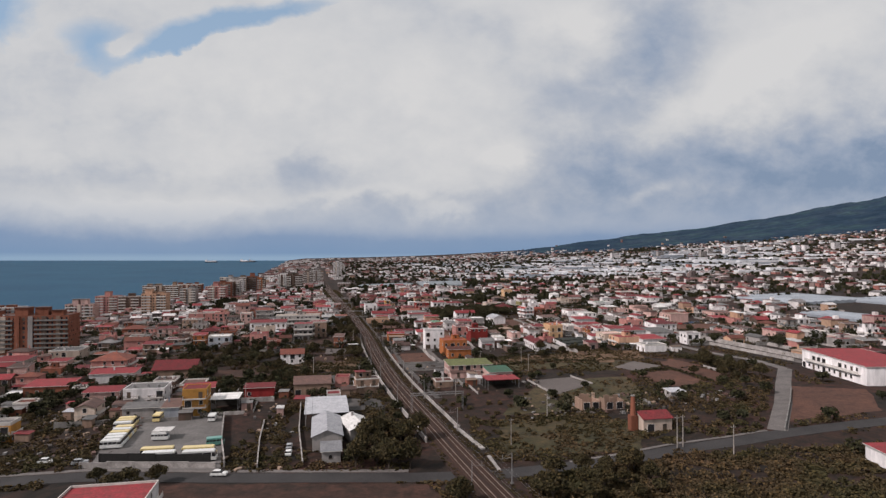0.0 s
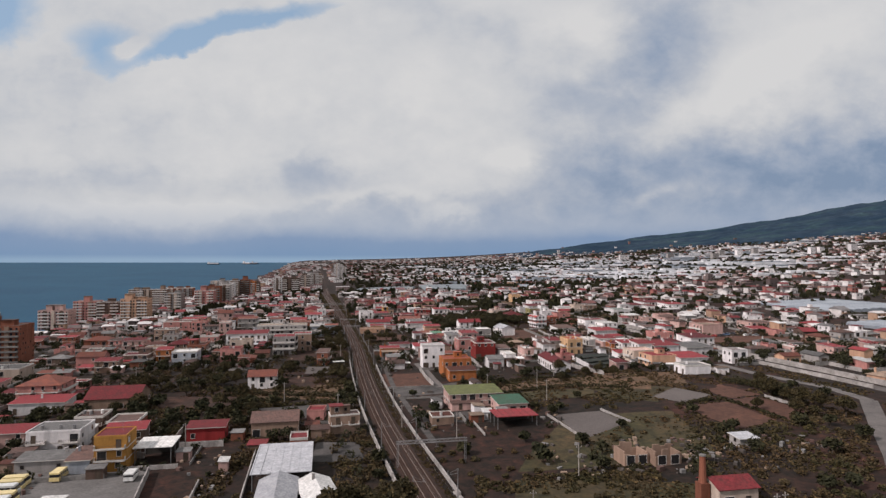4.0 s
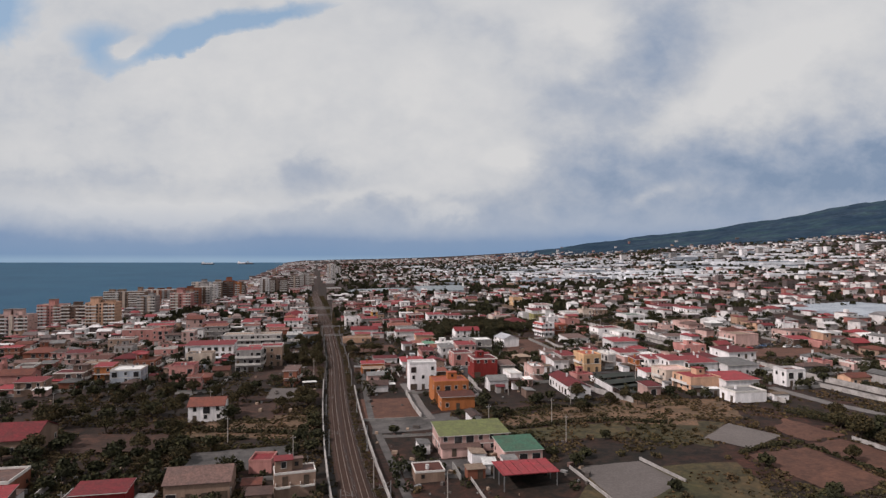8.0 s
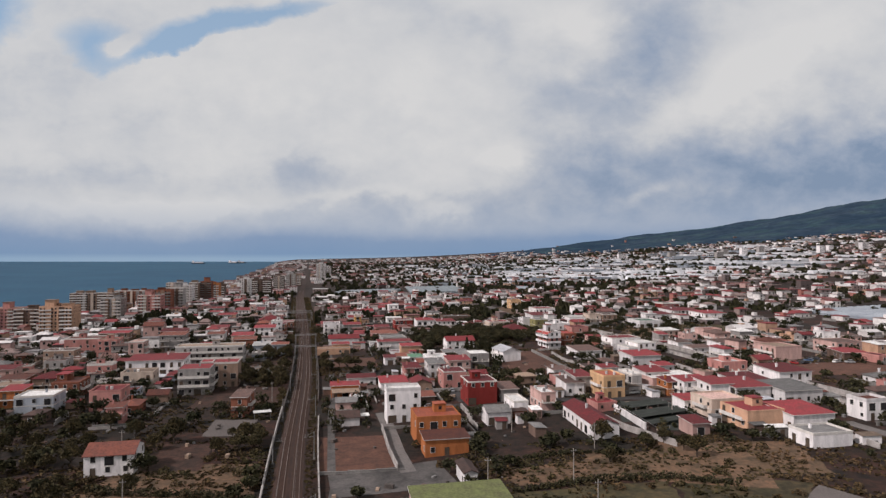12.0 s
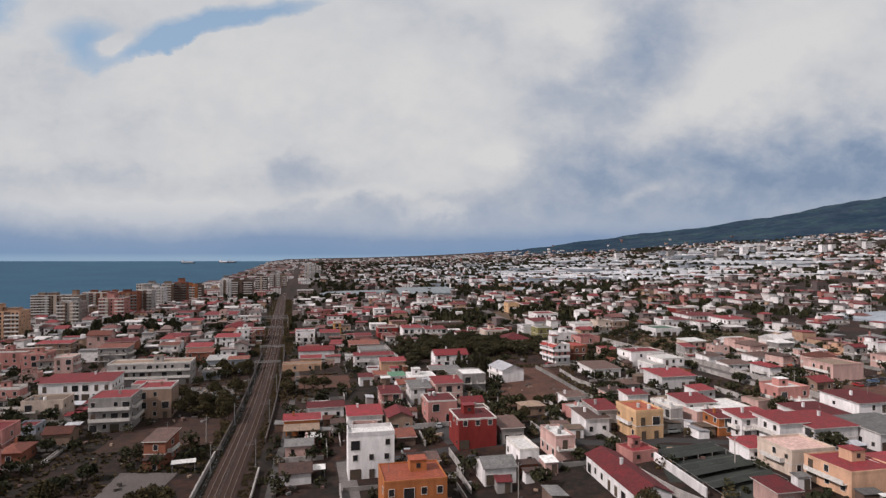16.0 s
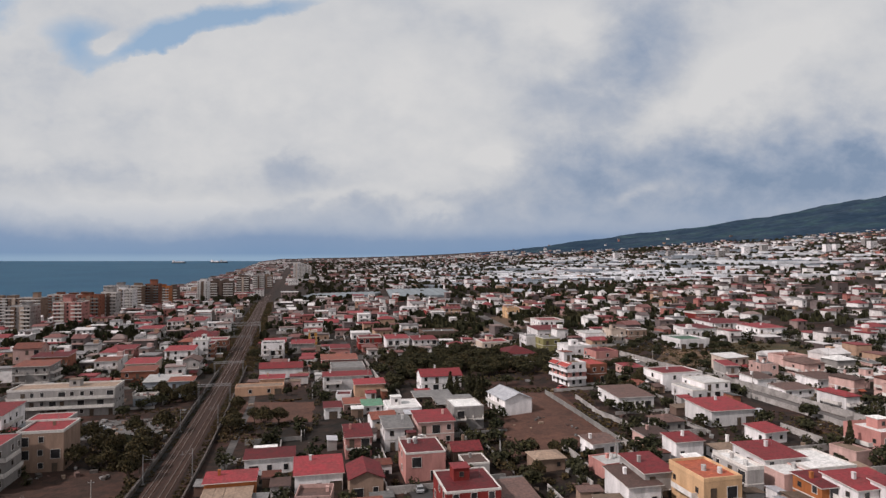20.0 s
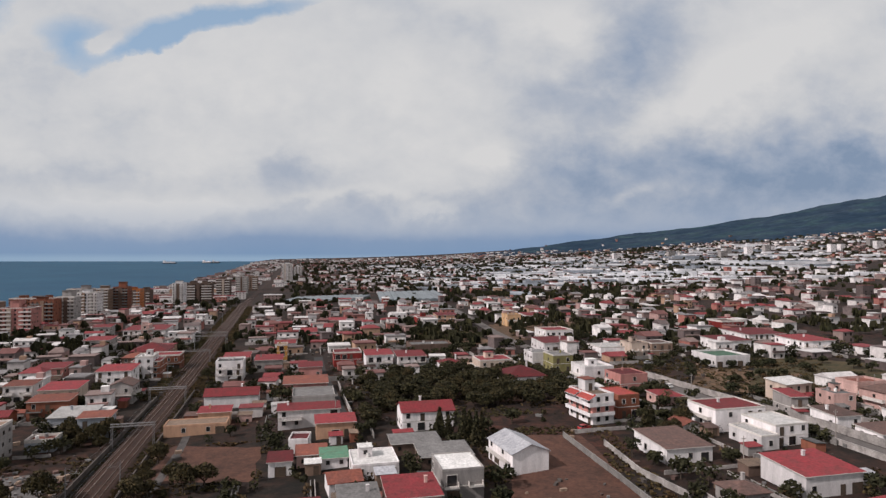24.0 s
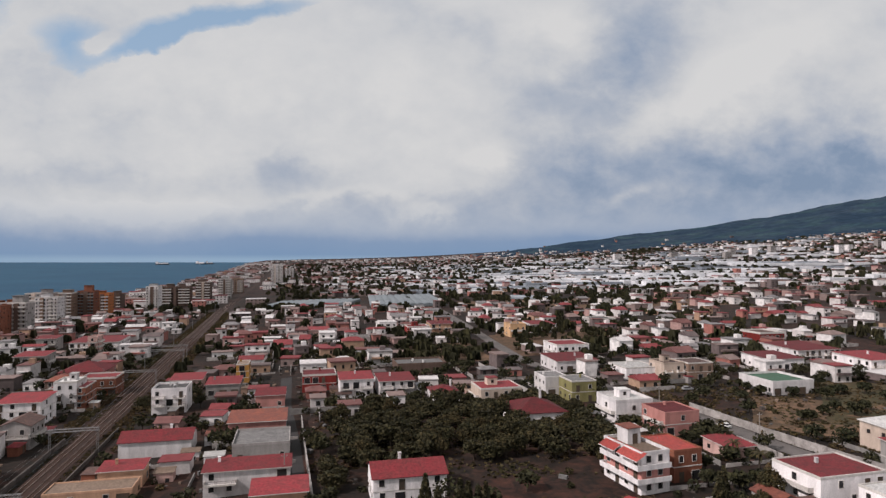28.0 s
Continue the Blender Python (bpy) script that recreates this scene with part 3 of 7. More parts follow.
field("plot", [(-68, 351), (-55, 351), (-56, 371), (-71, 371)], 0.05, NETTED, "grey covered growing bed")
field("plot", [(-65, 266), (-38, 270), (-42, 290), (-69, 282)], 0.05, PAVING, "grey gravel yard")
field("plot", [(72.5, 340.4), (84.3, 337.7), (93.6, 363.5), (78.7, 368.6)], 0.09, NETDARK, "beds under dark green nets")
field("plot", [(-6.0, 261.6), (19.8, 259.5), (17.8, 274.4), (-8.0, 274.6)], 0.05, PAVING, "pale yard by a house")
field("plot", [(141.5, 548.6), (199.0, 535.4), (218.5, 588.1), (180.0, 611.0)], 0.04, GREENGRASS, "rough green plot")
field("plot", [(141.0, 419.4), (217.7, 410.7), (227.5, 442.9), (150.7, 444.6)], 0.04, SOIL, "brown field")
field("plot", [(19.2, 668.1), (56.6, 669.0), (49.2, 734.6), (8.0, 724.0)], 0.04, DRYGRASS, "brown allotment")
field("plot", [(67.9, 678.7), (142.0, 700.1), (132.6, 775.9), (62.4, 763.4)], 0.04, DRYGRASS, "dry field beside the street")
field("plot", [(56.9, 924.4), (318.8, 939.5), (319.7, 1066.9), (57.0, 1048.4)], 0.04, DRYGRASS, "wide brown field behind the town")


field("plot", [(83.5, 267), (90, 238), (106, 246), (102, 271)], 0.08, SOIL, "brown tilled field edged by hedges")
field("plot", [(103, 273.5), (110, 246), (121, 262), (116, 278)], 0.08, SOIL, "brown tilled field edged by hedges")
field("plot", [(102, 288), (105, 276), (119, 281), (112, 300)], 0.08, SOIL, "reddish bare field by a lane")
field("plot", [(78.5, 281.5), (87, 271.5), (101, 281.5), (92, 295.5)], 0.12, NETTED, "grey-blue covered growing beds")
field("plot", [(22, 314), (25, 303), (58.5, 309), (58.5, 320.5)], 0.08, DRYGRASS, "strip of dry brown grass")
field("plot", [(65, 747), (88, 710), (96, 771), (74, 805)], 0.06, DRYGRASS, "dry field beside the street")
field("plot", [(128, 767), (142, 738), (165, 810), (149, 813)], 0.06, DRYGRASS, "dry field behind houses")
fence_wall([(118.2, 277), (121.2, 264)], 1.0, WHITEWALL, "low white field wall")

field("plot", [(20, 212), (76, 216), (78, 262), (42, 262)], 0.03, GREENGRASS, "rough olive-brown meadow")
field("plot", [(60, 286), (78, 274), (92, 297), (62, 304)], 0.03, GREENGRASS, "rough olive-brown meadow")
field("plot", [(24, 288), (60, 286), (60, 302), (24, 300)], 0.03, GREENGRASS, "rough olive-brown meadow")
field("plot", [(62, 305), (100, 302), (104, 326), (64, 330)], 0.03, DRYGRASS, "dry brown meadow")

# white walls along the street, garden walls between plots
fence_wall([(174.9, 289.6), (166.4, 324.6), (155.6, 361.5), (147.2, 407.5), (142.6, 447.5), (133.7, 490.5), (120.5, 529.4), (109.3, 569.6)], 2.2, WHITEWALL, "weathered white wall along the street")
fence_wall([(166.3, 289.5), (156.9, 321.4), (146.1, 360.3), (138.1, 404.3), (133.5, 445.4), (125.1, 486.3)], 1.6, WHITEWALL, "low pale wall along the street")
fence_wall([(56.9, 361.3), (62.5, 342.2), (71.7, 324.7)], 1.9, WHITEWALL, "white garden wall between plots")
fence_wall([(65.7, 428.6), (62.0, 454.5), (56.4, 488.5)], 1.4, CONCRETE, "grey block wall beside a field")
fence_wall([(31.7, 415.8), (34.4, 442.8)], 1.3, CONCRETE, "grey block wall beside a field")
fence_wall([(73.1, 443.4), (67.6, 458.4), (65.7, 480.4)], 1.4, WHITEWALL, "pale garden wall")
fence_wall([(100.3, 179.5), (118.4, 208.6), (130.9, 229.7)], 0.9, CONCRETE, "low grey wall along the lane")
fence_wall([(-58, 162), (-66, 182), (-76, 212)], 2.0, WHITEWALL, "white yard wall of the depot")
fence_wall([(-96, 161.5), (-60, 161.2)], 1.6, WHITEWALL, "white depot wall facing the road")
fence_wall([(-49, 161), (-55, 183), (-60, 205)], 1.2, WHITEWALL, "pale wall along a drive")
fence_wall([(-37.5, 163), (-46, 195), (-54, 232)], 1.2, WHITEWALL, "pale wall along a drive")
fence_wall([(7.9, 385.7), (4.0, 405.6), (0.2, 419.7)], 1.6, WHITEWALL, "white garden wall")
fence_wall([(-11.7, 355.6), (-7.4, 332.7), (-3.9, 317.6)], 1.8, WHITEWALL, "white wall beside the alley")
fence_wall([(-8.5, 504.4), (-20.1, 550.2), (-24.0, 568.6)], 1.5, WHITEWALL, "white wall beside the alley")
fence_wall([(-2.8, 503.7), (-13.8, 549.3), (-19.0, 572.5)], 1.8, WHITEWALL, "white wall beside the alley")
fence_wall([(-24.0, 316.4), (-1.9, 318.0)], 0.8, CONCRETE, "low grey wall between plots")
fence_wall([(-15.0, 296.7), (11.9, 298.5)], 0.8, CONCRETE, "low pale wall of a yard")
fence_wall([(11.5, 176.0), (7.5, 188.0), (4.0, 199.5)], 0.35, WHITEWALL, "row of pale concrete slabs laid beside the track", "slab_row", 1.1)
fence_wall([(14.5, 158.5), (12.6, 170.0)], 0.3, WHITEWALL, "row of pale concrete slabs laid beside the track", "slab_row", 0.8)
fence_wall([(36.6, 263.4), (42.9, 236.3)], 0.7, WHITEWALL, "low white bed edge")
fence_wall([(55.7, 266.8), (61.3, 250.6)], 0.7, WHITEWALL, "low white bed edge")


# ---- railway ----
# the further railway walls lie in shade, which is put into this concrete's colour
SHADED_CONCRETE = stuff_mat("shaded_concrete", (0.105, 0.085, 0.075), (0.055, 0.046, 0.042), 0.3, 0.95)


def railway():
    bed = Geo(BALLAST)
    ys = [20 + 8 * k for k in range(330)]
    def ax(y, o):
        dx = (track_x(y + 4) - track_x(y - 4)) / 8
        l = math.hypot(1, dx)
        return (track_x(y) + o / l, y - o * dx / l)
    prof = [(-6.4, -0.5), (-6.2, 0.03), (-4.4, 0.10), (-3.7, 0.42), (2.9, 0.42), (3.7, 0.12), (6.2, 0.05), (6.4, -0.5)]
    rows = []
    for y in ys:
        row = []
        wide = 1.0 + 0.08 * max(0.0, min(1.0, (y - 560) / 120)) * (1.0 if y < 1100 else max(0.0, 1 - (y - 1100) / 200))
        wide *= 1.0 - 0.35 * max(0.0, min(1.0, (y - 1000) / 200))
        for o, z in prof:
            x, yy = ax(y, o * wide)
            row.append((x, yy, land(track_x(y), y) + z))
        rows.append(row)
    for a, b in zip(rows, rows[1:]):
        for k in range(len(prof) - 1):
            bed.quad((a[k], a[k + 1], b[k + 1], b[k]))
    root = tagged(part("railway", bed), "brown ballasted double-track railway", kind="structure")
    sleeper = Geo(SLEEPER)
    sleeper.box(-1.25, -0.13, 0, 1.25, 0.13, 0.10)
    sm = sleeper.mesh("sleeper")
    rail = None
    lines = [(-2.35, 60, 1150), (1.35, 60, 1150), (-6.0, 620, 1060)]
    count = 0
    more = Geo(SLEEPER)
    for c, y0, y1 in lines:
        g = Geo(TRACKBED)
        y, prev = y0, None
        while y < y1:
            cur = [(*ax(y, c + o), land(track_x(y), y) + z) for o, z in ((-1.6, 0.40), (-1.3, 0.46), (1.3, 0.46), (1.6, 0.40))]
            if prev:
                for k in range(3):
                    g.quad((prev[k], prev[k + 1], cur[k + 1], cur[k]))
            prev = cur
            y += 6
        part("track_bed", g, root)
        for side in (-0.7175, 0.7175):
            g = Geo(RUST)
            y = y0
            prev = None
            while y < y1:
                x, yy = ax(y, c + side)
                z = land(track_x(y), y) + 0.52
                cur = [(x - 0.045, yy, z), (x - 0.045, yy, z + 0.15), (x + 0.045, yy, z + 0.15), (x + 0.045, yy, z)]
                if prev:
                    for k in range(3):
                        g.quad((prev[k], prev[k + 1], cur[k + 1], cur[k]))
                prev = cur
                y += 6
            part("rail", g, root)
        y = y0 + 0.3
        while y < min(y1, 800):
            x, yy = ax(y, c)
            z = land(track_x(y), y) + 0.43
            slope = math.atan((track_x(y - 4) - track_x(y + 4)) / 8)
            if count < 300 and 290 < y < 400:
                part("sleeper", sm, root, at=Matrix.Translation((x, yy, z)) @ Matrix.Rotation(slope, 4, "Z"))
                count += 1
            else:
                more.turned(x, yy, z, z + 0.1, 2.5, 0.26, slope)
            y += 0.72
    tagged(part("sleepers", more, root), kind="stuff")
    # dark ditch strip that carries the left wall's shadow in its colour
    ditch_dark = stuff_mat("ditch_shadow", (0.016, 0.012, 0.010), (0.009, 0.008, 0.007), 0.4, 0.9)
    g = Geo(ditch_dark)
    prev = None
    for y in range(200, 560, 6):
        cur = [(*ax(y, o), land(track_x(y), y) + z) for o, z in ((-6.2, 0.10), (-6.0, 0.13), (-4.9, 0.15), (-4.7, 0.09))]
        if prev:
            for k in range(3):
                g.quad((prev[k], prev[k + 1], cur[k + 1], cur[k]))
        prev = cur
    part("drainage_ditch", g, root, "dark ditch strip along the wall, the wall shadow in its colour")
    # walls on both sides, a gap where the road passes below
    for side, y0, h in ((-6.6, 185, 1.6), (6.7, 195, 1.2)):
        fence_wall([ax(y, side) for y in range(y0, 386, 25)], h, WHITEWALL, "weathered grey-white wall beside the railway", "railway_wall", 0.3)
        fence_wall([ax(y, side * 0.93) for y in range(y0 + 200, 580, 25)], h, SHADED_CONCRETE, "concrete wall beside the railway, its shade put into the colour", "railway_wall", 0.3)
    # contact wires over both tracks
    for c in (-2.35, 1.35):
        g = Geo(STEEL)
        y = 60
        while y < 760:
            a, b = ax(y, c), ax(y + 45, c)
            za, zb = land(*a) + 6.2, land(*b) + 6.2
            g.rod((a[0], a[1], za), (b[0], b[1], zb), 0.012, 0.012, 4)
            mid = ((a[0] + b[0]) / 2, (a[1] + b[1]) / 2, (za + zb) / 2 + 0.55)
            g.rod((a[0], a[1], za + 1.4), mid, 0.012, 0.012, 4)
            g.rod(mid, (b[0], b[1], zb + 1.4), 0.012, 0.012, 4)
            y += 45
        part("contact_wire", g, root)
    return ax


RAIL_AT = railway()


def mast(x, y, h, arm, rz, label, group):
    """A catenary mast with its bracket and stays."""
    root = new("catenary_mast")
    root.matrix_basis = pose(x, y, land(x, y), 0, 0, rz)
    g = Geo(STEEL)
    g.rod((0, 0, -0.3), (0, 0, h), 0.14, 0.09, 8)
    part("post", g, root)
    g = Geo(CONCRETE)
    g.box(-0.35, -0.35, -0.4, 0.35, 0.35, 0.35)
    part("footing", g, root)
    g = Geo(STEEL)
    g.rod((0, 0, h - 1.2), (arm, 0, h - 1.5), 0.05, 0.04, 6)
    g.rod((0, 0, h - 0.1), (arm * 0.9, 0, h - 1.4), 0.025, 0.025, 5)
    part("bracket", g, root)
    g = Geo(STEEL)
    g.rod((arm * 0.8, 0, h - 1.45), (arm * 0.8, 0, h - 0.5), 0.07, 0.07, 6)
    part("insulator", g, root)
    return tagged(root, label, "mast", group)


def gantry(y, half, h, shift=0.0):
    """A portal of two lattice posts and a lattice beam across the tracks."""
    x, yy = RAIL_AT(y, shift)
    root = new("signal_gantry")
    root.matrix_basis = pose(x, yy, land(x, yy), 0, 0, 12)
    for sx in (-half, half):
        g = Geo(STEEL)
        for ox in (-0.22, 0.22):
            g.rod((sx + ox, 0, -0.3), (sx + ox, 0, h), 0.08, 0.08, 5)
        for k in range(int(h / 0.9)):
            g.rod((sx - 0.22, 0, k * 0.9), (sx + 0.22, 0, k * 0.9 + 0.9), 0.04, 0.04, 4)
        part("post", g, root)
    g = Geo(STEEL)
    for oz in (0, 0.75):
        for oy in (-0.3, 0.3):
            g.rod((-half - 0.5, oy, h - 0.8 + oz), (half + 0.5, oy, h - 0.8 + oz), 0.08, 0.08, 5)
    n = int(half * 2 / 1.1)
    for k in range(n):
        xa = -half + k * 1.1
        for oy in (-0.3, 0.3):
            g.rod((xa, oy, h - 0.8 + 0.75 * (k % 2)), (xa + 1.1, oy, h - 0.8 + 0.75 * ((k + 1) % 2)), 0.045, 0.045, 4)
    part("beam", g, root)
    for sx in (-2.35, 1.35):
        g = Geo(STEEL)
        g.rod((sx, 0, h - 0.8), (sx, 0, h - 2.0), 0.05, 0.05, 5)
        g.rod((sx - 0.5, 0, h - 2.0), (sx + 0.5, 0, h - 2.0), 0.04, 0.04, 5)
        part("hanger", g, root)
    return tagged(root, "grey steel lattice gantry over the railway tracks", "gantry", "railway gantries")


for k, y in enumerate((146, 191, 236, 281, 326, 371, 416, 461)):
    for o, arm in ((-5.4, 3.0), (5.6, -3.0)):
        x, yy = RAIL_AT(y + (2 if o > 0 else 0), o)
        mast(x, yy, 7.6, arm, 12, "pale grey steel catenary mast beside the railway", "catenary masts")
gantry(217, 9.3, 7.2, 5.4)
gantry(498, 5.6, 7.5)
gantry(548, 6.2, 7.5)
gantry(640, 6.5, 7.5, -2.5)
gantry(697, 10.5, 8.0, -3.5)
gantry(712, 10.5, 8.2, -4.0)
for k in range(6):
    x, yy = RAIL_AT(600 + 85 * k, -9.5)
    mast(x, yy, 7.5, 3.0, 12, "pale grey steel catenary mast beside the railway", "catenary masts")


# ---- houses ----
CACHE = {}
NAMES = {"darkred": "dark red", "bluegrey": "blue-grey", "tile": "terracotta tiled", "orangetile": "orange tiled", "metal": "grey sheet-metal", "ruin": "broken grey"}


def window_mesh(kind):
    """One window, door or shutter, its face towards -y, its foot in the middle."""
    if kind in CACHE:
        return CACHE[kind]
    w, h = {"window": (1.15, 1.45), "small": (0.8, 0.9), "door": (1.15, 2.15), "wide": (2.2, 2.3), "shop": (2.9, 2.4), "garage": (2.6, 2.3)}[kind]
    g = Geo(SHUTTER if kind in ("garage", "door", "small") else TRIM, GLASS if kind not in ("garage", "door") else SHUTTER)
    t, y0, y1 = 0.08, -0.07, -0.02
    ring = lambda a, b, z0, z1, y: [(a, y, z0), (b, y, z0), (b, y, z1), (a, y, z1)]
    loops = ring(-w / 2 - t, w / 2 + t, -t, h + t, 0.02) + ring(-w / 2 - t, w / 2 + t, -t, h + t, y0) + ring(-w / 2, w / 2, 0, h, y0) + ring(-w / 2, w / 2, 0, h, y1)
    g.v = loops
    for k in range(3):
        for q in range(4):
            r = (q + 1) % 4
            g.f.append((k * 4 + q, k * 4 + r, k * 4 + 4 + r, k * 4 + 4 + q))
            g.s.append(0)
    g.f.append((12, 13, 14, 15))
    g.s.append(1)
    CACHE[kind] = g.mesh(kind)
    return CACHE[kind]


def gable(w, d, h, rise, ov, mat, wall):
    """Two slopes with the ridge along x, and the gable ends."""
    g = Geo(mat, wall)
    t = 0.14
    y0, y1, x0, x1 = -d / 2 - ov, d / 2 + ov, -w / 2 - ov, w / 2 + ov
    lo = h - rise * 2 * ov / d
    for z, s in ((t, 1), (0, -1)):
        a = [(x0, y0, lo + z), (x1, y0, lo + z), (x1, 0, h + rise + z), (x0, 0, h + rise + z)]
        b = [(x1, y1, lo + z), (x0, y1, lo + z), (x0, 0, h + rise + z), (x1, 0, h + rise + z)]
        for q in (a, b):
            g.quad(q if s > 0 else q[::-1])
    g.quad([(x0, y0, lo), (x1, y0, lo), (x1, y0, lo + t), (x0, y0, lo + t)])
    for x, s in ((x0, 1), (x1, -1)):
        for ya, za, yb, zb in ((y0, lo, 0, h + rise), (0, h + rise, y1, lo)):
            q = [(x, ya, za), (x, ya, za + t), (x, yb, zb + t), (x, yb, zb)]
            g.quad(q if s > 0 else q[::-1])
    for x in (-w / 2, w / 2):
        g.quad([(x, -d / 2, h), (x, d / 2, h), (x, 0, h + rise)], 1)
    return g


def gable_deep(w, d, h, rise, ov, mat, wall):
    """Two slopes with the ridge along y."""
    g = gable(d, w, h, rise, ov, mat, wall)
    g.v = [(-y, x, z) for x, y, z in g.v]
    return g


def hip(w, d, h, rise, ov, mat):
    g = Geo(mat)
    x0, x1, y0, y1 = -w / 2 - ov, w / 2 + ov, -d / 2 - ov, d / 2 + ov
    g.box(x0, y0, h - 0.1, x1, y1, h + 0.06)
    r = max(0.4, abs(w - d) / 2)
    p, q = ((-r, 0, h + rise), (r, 0, h + rise)) if w >= d else ((0, -r, h + rise), (0, r, h + rise))
    c = [(x0, y0, h + 0.062), (x1, y0, h + 0.062), (x1, y1, h + 0.062), (x0, y1, h + 0.062)]
    if w >= d:
        for f in ((c[0], c[1], q, p), (c[1], c[2], q), (c[2], c[3], p, q), (c[3], c[0], p)):
            g.quad(f)
    else:
        for f in ((c[0], c[1], p), (c[1], c[2], q, p), (c[2], c[3], q), (c[3], c[0], p, q)):
            g.quad(f)
    return g


def parapet(w, d, h, t, up, mat):
    g = Geo(mat)
    x, y = w / 2 + 0.04, d / 2 + 0.04
    g.box(-x, -y, h - 0.15, x, -y + t, h + up)
    g.box(-x, y - t, h - 0.15, x, y, h + up)
    g.box(-x, -y + t, h - 0.15, -x + t, y - t, h + up)
    g.box(x - t, -y + t, h - 0.15, x, y - t, h + up)
    return g


BUILT = []


def house(x, y, rz, w, d, h, wall, roof, style, plain=False, blank=False, add="some"):
    """A house with its roof, openings, balconies and rooftop things; add names the larger ones, all of them by chance if 'any'."""
    BUILT.append((x, y, max(w, d) * 0.62))
    R = random.Random(int(x * 31 + y * 17))
    root = new("apartment_block" if style == "apart" else ("canopy" if style == "canopy" else "house"))
    root.matrix_basis = pose(x, y, land(x, y), 0, 0, rz)
    wm, rm = MATS["wall_" + wall], MATS["roof_" + roof]
    floors = max(1, round(h / 3.1))
    fh = h / floors

    def wants(what, chance):
        roll = R.random() < chance
        return roll if add == "any" or (add == "some" and what not in ("room", "wing", "awning")) else what in add

    if style == "canopy":
        for sx in (-1, 1):
            for k in range(3):
                g = Geo(STEEL)
                yy = -d / 2 + 0.3 + k * (d - 0.6) / 2
                g.box(sx * (w / 2 - 0.2) - 0.1, yy - 0.1, -0.5, sx * (w / 2 - 0.2) + 0.1, yy + 0.1, h)
                part("post", g, root)
        g = Geo(rm)
        g.box(-w / 2 - 0.3, -d / 2 - 0.3, h, w / 2 + 0.3, d / 2 + 0.3, h + 0.18)
        sheet_roof = part("roof", g, root)
        rib = Geo(rm)
        rib.box(0, -d / 2 - 0.32, h + 0.18, 0.12, d / 2 + 0.32, h + 0.23)
        rib_mesh = rib.mesh("rib")
        for k in range(int(w / 2.2)):
            part("rib", rib_mesh, sheet_roof, at=pose(-w / 2 + k * 2.2, 0, 0))
        # where this wall is black, the colour paints the shade under the roof
        g = Geo(wm)
        g.box(-w / 2 + 0.4, d / 2 - 0.3, -0.5, w / 2 - 0.4, d / 2 - 0.1, h)
        part("back_wall", g, root)
        return tagged(root, "open shelter with a %s sheet roof on steel posts" % NAMES.get(roof, roof), "shelter", "sheds")
    # walls with floor bands
    g = Geo(wm, TRIM)
    if style == "ruin":
        for k in range(4):
            a0, a1 = -w / 2 + w * k / 4, -w / 2 + w * (k + 1) / 4
            g.box(a0, -d / 2, -0.8, a1, -d / 2 + 0.4, h * R.uniform(0.5, 1.0))
            g.box(a0, d / 2 - 0.4, -0.8, a1, d / 2, h * R.uniform(0.6, 1.0))
        g.box(-w / 2, -d / 2 + 0.4, -0.8, -w / 2 + 0.4, d / 2 - 0.4, h * 0.8)
        g.box(w / 2 - 0.4, -d / 2 + 0.4, -0.8, w / 2, d / 2 - 0.4, h * 0.7)
        part("wall", g, root)
        for k in (-1, 1):
            part("window", window_mesh("wide"), root, at=pose(k * w / 4, -d / 2 - 0.02, 0.3))
        gg = Geo(RUBBLE)
        for k in range(30):
            s = R.uniform(0.2, 0.6)
            gg.turned(R.uniform(-w, w) * 0.45, R.uniform(-d, d) * 0.45, 0, s, s, s * 1.4, R.uniform(0, 3))
        part("rubble", gg, root)
        return tagged(root, "roofless grey stone ruin with empty windows", "ruin")
    g.box(-w / 2, -d / 2, -1.2, w / 2, d / 2, h)
    part("wall", g, root)
    if floors > 1 and R.random() < 0.6 or style == "apart":
        for f in range(1, floors):
            b = Geo(TRIM if style != "apart" else wm)
            b.box(-w / 2 - 0.06, -d / 2 - 0.06, f * fh - 0.16, w / 2 + 0.06, d / 2 + 0.06, f * fh + 0.06)
            part("floor_band", b, root)
    # roof
    top = h
    if style in ("flat", "apart"):
        g = Geo(rm)
        g.box(-w / 2 + 0.16, -d / 2 + 0.16, h - 0.1, w / 2 - 0.16, d / 2 - 0.16, h + 0.08)
        part("roof", g, root)
        up = R.choice((0.35, 0.6, 0.9)) if roof != "red" else R.choice((0.3, 0.4, 0.6))
        part("parapet", parapet(w, d, h, 0.22, up, wm if R.random() < 0.5 and wall != "darkred" else TRIM), root)
    elif style == "eave":
        g = Geo(rm, TRIM)
        o, t, r = 0.45, 0.18, min(0.8, 0.05 * d + 0.25)
        a = [(-w / 2 - o, -d / 2 - o), (w / 2 + o, -d / 2 - o), (w / 2 + o, d / 2 + o), (-w / 2 - o, d / 2 + o)]
        zz = [h, h, h + r, h + r]
        lo = [(px, py, z) for (px, py), z in zip(a, zz)]
        hi = [(px, py, z + t) for (px, py), z in zip(a, zz)]
        g.quad(hi)
        g.quad(lo[::-1], 1)
        for k in range(4):
            j = (k + 1) % 4
            g.quad((lo[k], lo[j], hi[j], hi[k]), 1)
        part("roof", g, root)
        g = Geo(wm)
        for sx in (-w / 2, w / 2):
            g.quad([(sx, -d / 2, h), (sx, d / 2, h), (sx, d / 2, h + r)])
        g.quad([(-w / 2, d / 2, h), (w / 2, d / 2, h), (w / 2, d / 2, h + r), (-w / 2, d / 2, h + r)])
